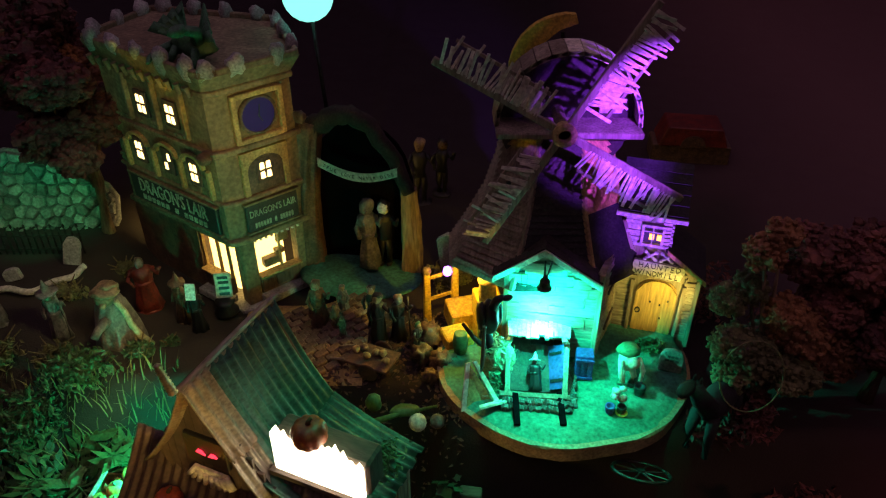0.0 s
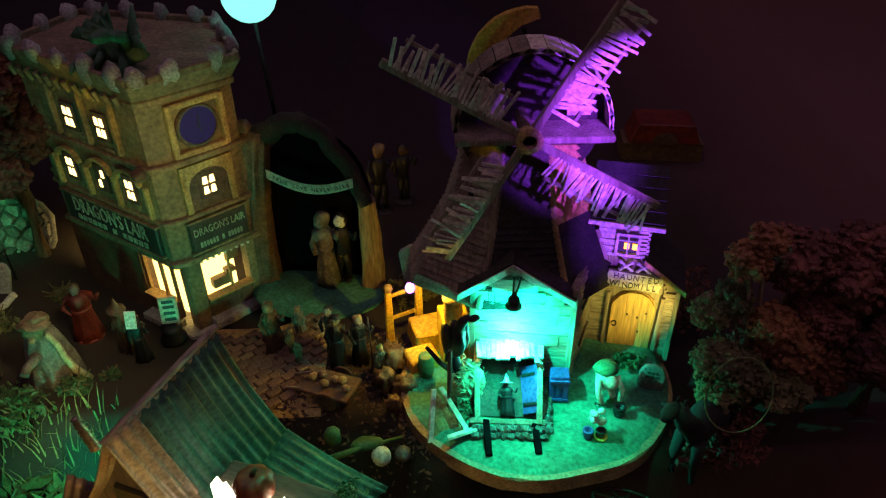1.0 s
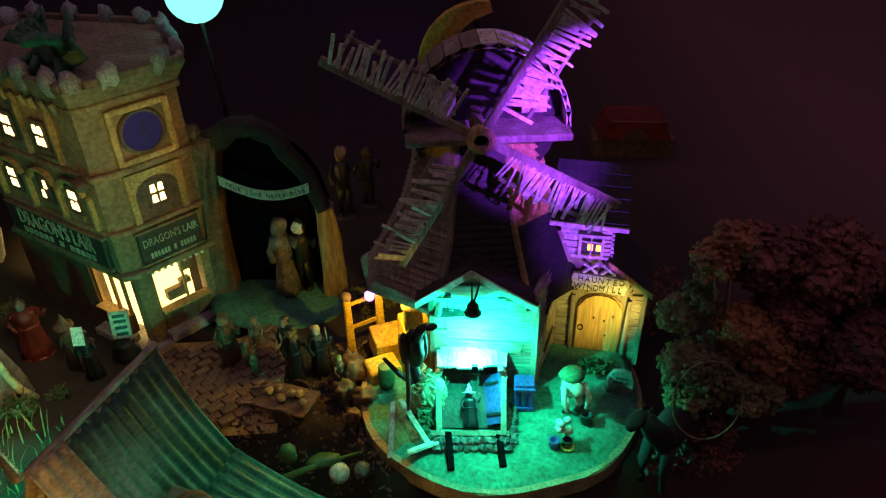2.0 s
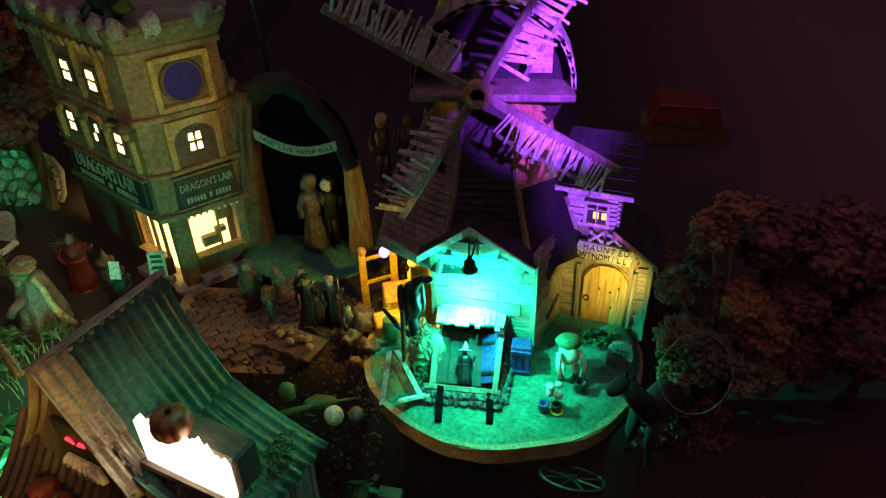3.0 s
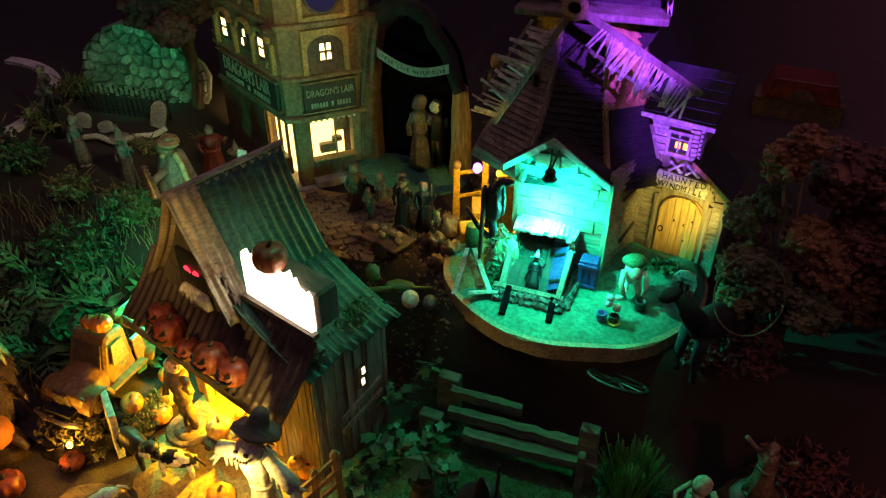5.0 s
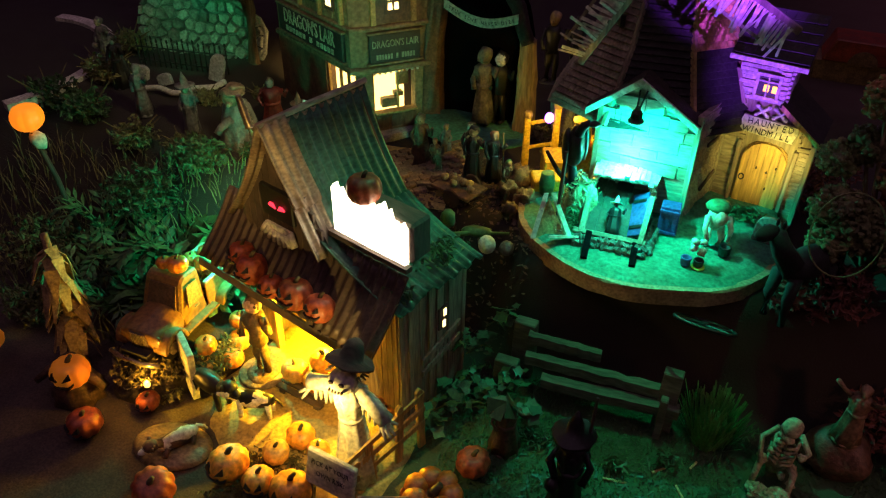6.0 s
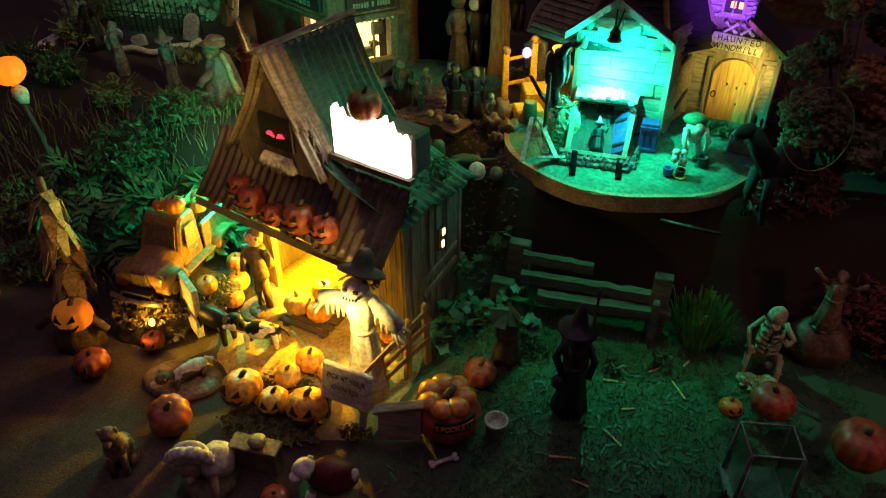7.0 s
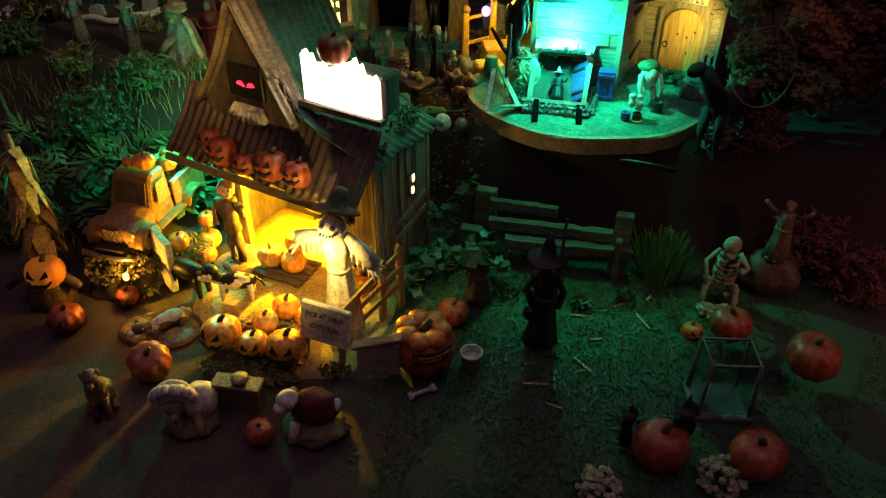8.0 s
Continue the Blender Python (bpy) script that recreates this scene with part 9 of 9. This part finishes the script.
# ---- cemetery ----
def build_cemetery():
    th = thing("stone_wall", pose(-0.4150, 0.7080, 0.1080, 0, 0, 3), "rounded dry-stone cemetery wall of pale blocks", "wall")
    tilt = pose(0, 0, 0, -16, 0, 0)
    pts = [(-0.088, -0.004), (0.058, -0.004), (0.072, 0.022), (0.0735, 0.046), (0.066, 0.058), (0.030, 0.079), (-0.004, 0.093), (-0.034, 0.098), (-0.060, 0.088), (-0.082, 0.064)]
    bm = bmesh.new()
    prism(bm, pts, 0.004, 0.016, tilt)
    part("core", bm, M_GREY, th)
    rnd = random.Random(6)
    seeds = []
    for row in range(9):
        for k in range(13):
            seeds.append(Vector((-0.090 + 0.0140 * k + (0.007 if row % 2 else 0) + rnd.uniform(-0.0042, 0.0042), -0.002 + 0.0118 * row + rnd.uniform(-0.0034, 0.0034))))

    def clip(poly, o, n):
        """The part of a polygon on the near side of the line through o with normal n."""
        out = []
        for i, a in enumerate(poly):
            b = poly[(i + 1) % len(poly)]
            da, db = (a - o).dot(n), (b - o).dot(n)
            if da <= 0:
                out.append(a)
            if (da < 0) != (db < 0) and abs(da - db) > 1e-9:
                out.append(a.lerp(b, da / (da - db)))
        return out
    edge = [Vector(q) for q in pts]
    for i, c in enumerate(seeds):
        poly = [c + Vector(d) for d in ((-0.013, -0.011), (0.013, -0.011), (0.013, 0.011), (-0.013, 0.011))]
        for j, d in enumerate(seeds):
            if i != j and (d - c).length < 0.034:
                n = (d - c).normalized()
                poly = clip(poly, c.lerp(d, 0.5) - n * 0.0010, n) if poly else poly
        for q0, q1 in zip(edge, edge[1:] + edge[:1]):
            n = Vector((q1.y - q0.y, q0.x - q1.x)).normalized()
            poly = clip(poly, q0, n) if poly else poly
        if len(poly) < 3 or sum(abs((poly[k] - poly[k - 1]).length) for k in range(len(poly))) < 0.016:
            continue
        mid = sum(poly, Vector((0, 0))) / len(poly)
        bm = bmesh.new()
        out = 0.0050 + rnd.uniform(0, 0.0036)
        rings = []
        for f, y in ((1.0, 0.004), (0.97, 0.004 - out * 0.75), (0.80, 0.004 - out)):
            rings.append([bm.verts.new(tilt @ Vector((mid.x + (q.x - mid.x) * f, y + rnd.uniform(-0.0005, 0.0005), mid.y + (q.y - mid.y) * f))) for q in poly])
        for ra, rb in zip(rings, rings[1:]):
            for k in range(len(poly)):
                bm.faces.new((ra[k], ra[k - 1], rb[k - 1], rb[k]))
        bm.faces.new(rings[-1])
        bm.faces.new(rings[0])
        part("stone", bm, M_RUBBLE, th)
    bm = bmesh.new()
    tube(bm, [tilt @ Vector((x, 0.008, z)) for x, z in pts[1:9]], 0.0040, 0.0036, 8)
    part("coping", bm, M_RUBBLE, th, "rounded grey coping", True)
    fe = thing("iron_fence", pose(-0.4220, 0.6640, 0.1215, 0, 0, 2), "low black iron fence with spear tops before the wall", "fence")
    for k in range(18):
        bm = bmesh.new()
        tube(bm, [(-0.045 + 0.0065 * k, 0, 0), (-0.045 + 0.0065 * k, 0, 0.027 + 0.003 * (k % 2))], 0.0010, 0.0008, 6)
        blob(bm, (-0.045 + 0.0065 * k, 0, 0.030 + 0.003 * (k % 2)), (0.0014, 0.0014, 0.0030), 0, 0, 1)
        part("picket", bm, M_IRON, fe)
    for z in (0.006, 0.022):
        bm = bmesh.new()
        tube(bm, [(-0.047, 0, z), (0.067, 0, z)], 0.0009, None, 6)
        part("rail", bm, M_IRON, fe)
    for x, y, h, a in ((-0.362, 0.648, 0.030, 12), (-0.440, 0.625, 0.016, 10), (-0.405, 0.620, 0.013, -14)):
        bm = bmesh.new()
        prism(bm, [(-0.008, 0), (0.008, 0), (0.008, h * 0.75), (0.005, h * 0.95), (0, h), (-0.005, h * 0.95), (-0.008, h * 0.75)], -0.003, 0.003)
        whole("gravestone", bm, M_STONE, pose(x, y, terrain(x, y), -8, a, 8), "leaning grey gravestone inside the iron fence", "gravestone", "cemetery stones", bevel=0.0008)
    bm = bmesh.new()
    n = 44
    loop = []
    for i in range(n):
        a = math.pi * (1.02 + 0.96 * i / (n - 1))
        w = 1 + 0.05 * math.sin(9 * a)
        loop.append((-0.398 + 0.056 * w * math.cos(a), 0.640 + 0.046 * w * math.sin(a), 0.1275 + 0.0015 * math.sin(7 * a)))
    tube(bm, loop, 0.0032, None, 8)
    whole("plot_kerb", bm, M_PALE, Matrix(), "wavy pale kerb round the cemetery plot", "kerb", smooth=True)
    bm = bmesh.new()
    loop = [(-0.66 + 0.15 * math.cos(radians(a)) * 1.1, 0.60 + 0.17 * math.sin(radians(a)), 0.128) for a in range(-30, 96, 6)]
    for p, q in zip(loop, loop[1:]):
        c = Vector((-0.66, 0.60, 0.128))
        pi, qi = Vector(p).lerp(c, 0.09), Vector(q).lerp(c, 0.09)
        slab(bm, pi, p, q, qi, 0.008)
    whole("curved_kerb", bm, M_PALE, Matrix(), "broad curved pale stone kerb at the edge of the display", "kerb")


build_cemetery()
tree((-0.4050, 0.7650, 0.120), 0.230, 0.075, (M_DARKLEAF, M_RUSTLEAF, M_DARKLEAF), "dark red-brown bushy tree behind the cemetery wall", 8, 0.0052, 5200, 14)
tree((-0.3500, 0.7100, 0.120), 0.200, 0.050, (M_DARKLEAF,), "narrow dark tree beside the tower", 9, 0.0050, 2600, 9)

# dark growth over the cemetery bank
for i_, (x_, y_, r_, n_) in enumerate(((-0.455, 0.550, 0.034, 520), (-0.470, 0.610, 0.034, 520), (-0.345, 0.600, 0.018, 240), (-0.505, 0.560, 0.036, 520), (-0.330, 0.530, 0.022, 320), (-0.385, 0.530, 0.030, 440), (-0.260, 0.540, 0.016, 220), (-0.500, 0.690, 0.030, 420), (-0.320, 0.665, 0.016, 220), (-0.240, 0.560, 0.010, 140))):
    bank_ = thing("bank_bush", pose(x_, y_, terrain(x_, y_) - 0.002), "low dark olive bush on the cemetery bank", "bush", "bank bushes")
    b_ = bmesh.new()
    leafy(b_, (0, 0, r_ * 0.45), (r_, r_ * 0.8, r_ * 0.6), n_, 0.0038, i_ + 140)
    part("foliage", b_, M_OLIVE if i_ % 3 else M_LEAF, bank_)
    b_ = bmesh.new()
    for k_ in range(7):
        a_ = k_ * 2.4 + i_
        tube(b_, [(0, 0, 0), (r_ * 0.4 * math.cos(a_), r_ * 0.4 * math.sin(a_), r_ * 0.6), (r_ * 0.9 * math.cos(a_), r_ * 0.9 * math.sin(a_), r_ * (0.8 + 0.1 * (k_ % 4)))], 0.0012, 0.0005, 5)
    part("twig", b_, M_STEM, bank_)

# ---- teal globe lamp and the far building ----
globe_ = thing("globe_lamp", pose(-0.1150, 0.7340, 0.1000), "tall thin lamp with a glowing teal globe", "lamp")
b_ = bmesh.new()
tube(b_, [(0.012, 0.01, -0.002), (0.008, 0.006, 0.12), (0.002, 0, 0.239)], 0.0030, 0.0018, 8)
part("pole", b_, M_IRON, globe_, smooth=True)
b_ = bmesh.new()
blob(b_, (0, 0, 0.2610), (0.0235, 0.0235, 0.0235), 0, 0, 3)
part("globe", b_, G_GLOBE, globe_, "glowing frosted teal globe", True)
far_ = thing("far_cottage", pose(0.3280, 0.9300, 0.0980, 0, 0, -6) @ Matrix.Scale(0.66, 4), "dim orange cottage with a rounded porch in the far dark", "cottage")
b_ = bmesh.new()
box(b_, (0, 0, 0.020), (0.150, 0.06, 0.040))
part("wall", b_, M_BROWN, far_, bevel=0.002)
b_ = bmesh.new()
prism(b_, [(-0.066, 0.040), (0.066, 0.040), (0.052, 0.078), (-0.050, 0.080)], -0.036, 0.036)
part("roof", b_, M_RED, far_, "dull orange roof", bevel=0.002)
b_ = bmesh.new()
prism(b_, [(0.024 * math.cos(radians(a)), 0.040 + 0.024 * math.sin(radians(a))) for a in range(0, 181, 15)], -0.040, -0.034)
part("porch_arch", b_, M_BROWN, far_, "round-headed porch front")

# ---- cobbles before the tower, turf blades ----
b_ = bmesh.new()
bed_ = [[b_.verts.new((-0.185 + 0.0105 * i_, 0.505 + 0.0105 * k_, terrain(-0.185 + 0.0105 * i_, 0.505 + 0.0105 * k_) + 0.0012)) for i_ in range(13)] for k_ in range(13)]
for a_, c_ in zip(bed_, bed_[1:]):
    for i_ in range(12):
        b_.faces.new((a_[i_], a_[i_ + 1], c_[i_ + 1], c_[i_]))
paving_ = whole("pavement", b_, M_DIRT, Matrix(), "earth bed of the cobbled lane before the tower", "pavement", kind="structure", smooth=True)
b_ = bmesh.new()
box(b_, (0, 0, 0), (0.0128, 0.0078, 0.005))
bmesh.ops.bevel(b_, geom=b_.edges[:], offset=0.0009, segments=1, affect="EDGES")
cob_ = mesh_from("cobble", b_, M_BRICK)
rnd_ = random.Random(50)
n_ = 0
for r_ in range(20):
    for k_ in range(14):
        u_, v_ = -0.062 + 0.0138 * k_ + (0.0069 if r_ % 2 else 0), -0.055 + 0.0087 * r_
        p_ = pose(-0.118, 0.570, 0, 0, 0, 41) @ Vector((u_, v_, 0))
        p_.z = terrain(p_.x, p_.y) + 0.0022
        if not (-0.172 < p_.x < -0.066 and 0.512 < p_.y < 0.622 - 0.15 * max(0, -0.13 - p_.x)):
            continue
        n_ += 1
        piece("cobble", cob_, paving_, Matrix.Translation(p_ + Vector((0, 0, rnd_.uniform(-0.0008, 0.0012)))) @ pose(0, 0, 0, rnd_.uniform(-4, 4), rnd_.uniform(-4, 4), 41 + rnd_.uniform(-4, 4)))


def turf():
    rnd = random.Random(5)
    bm = bmesh.new()
    for _ in range(22000):
        x, y = rnd.uniform(-0.01, 0.34), rnd.uniform(0.14, 0.43)
        if noise.noise(Vector((x * 18, y * 18, 2))) < -0.12 - (0.5 if 0.05 < x < 0.2 else 0):
            continue
        z = terrain(x, y)
        a, h = rnd.uniform(0, 6.28), rnd.uniform(0.0015, 0.0048)
        d = Vector((math.cos(a), math.sin(a), 0))
        w = Vector((-d.y, d.x, 0)) * 0.0005
        p = Vector((x, y, z))
        q = p + d * h * rnd.uniform(0.3, 1.4) + Vector((0, 0, h))
        bm.faces.new([bm.verts.new(t) for t in (p - w, p + w, q)])
    whole("grass", bm, M_GRASS, Matrix(), "short rough green turf on the field", "grass", kind="stuff")


turf()
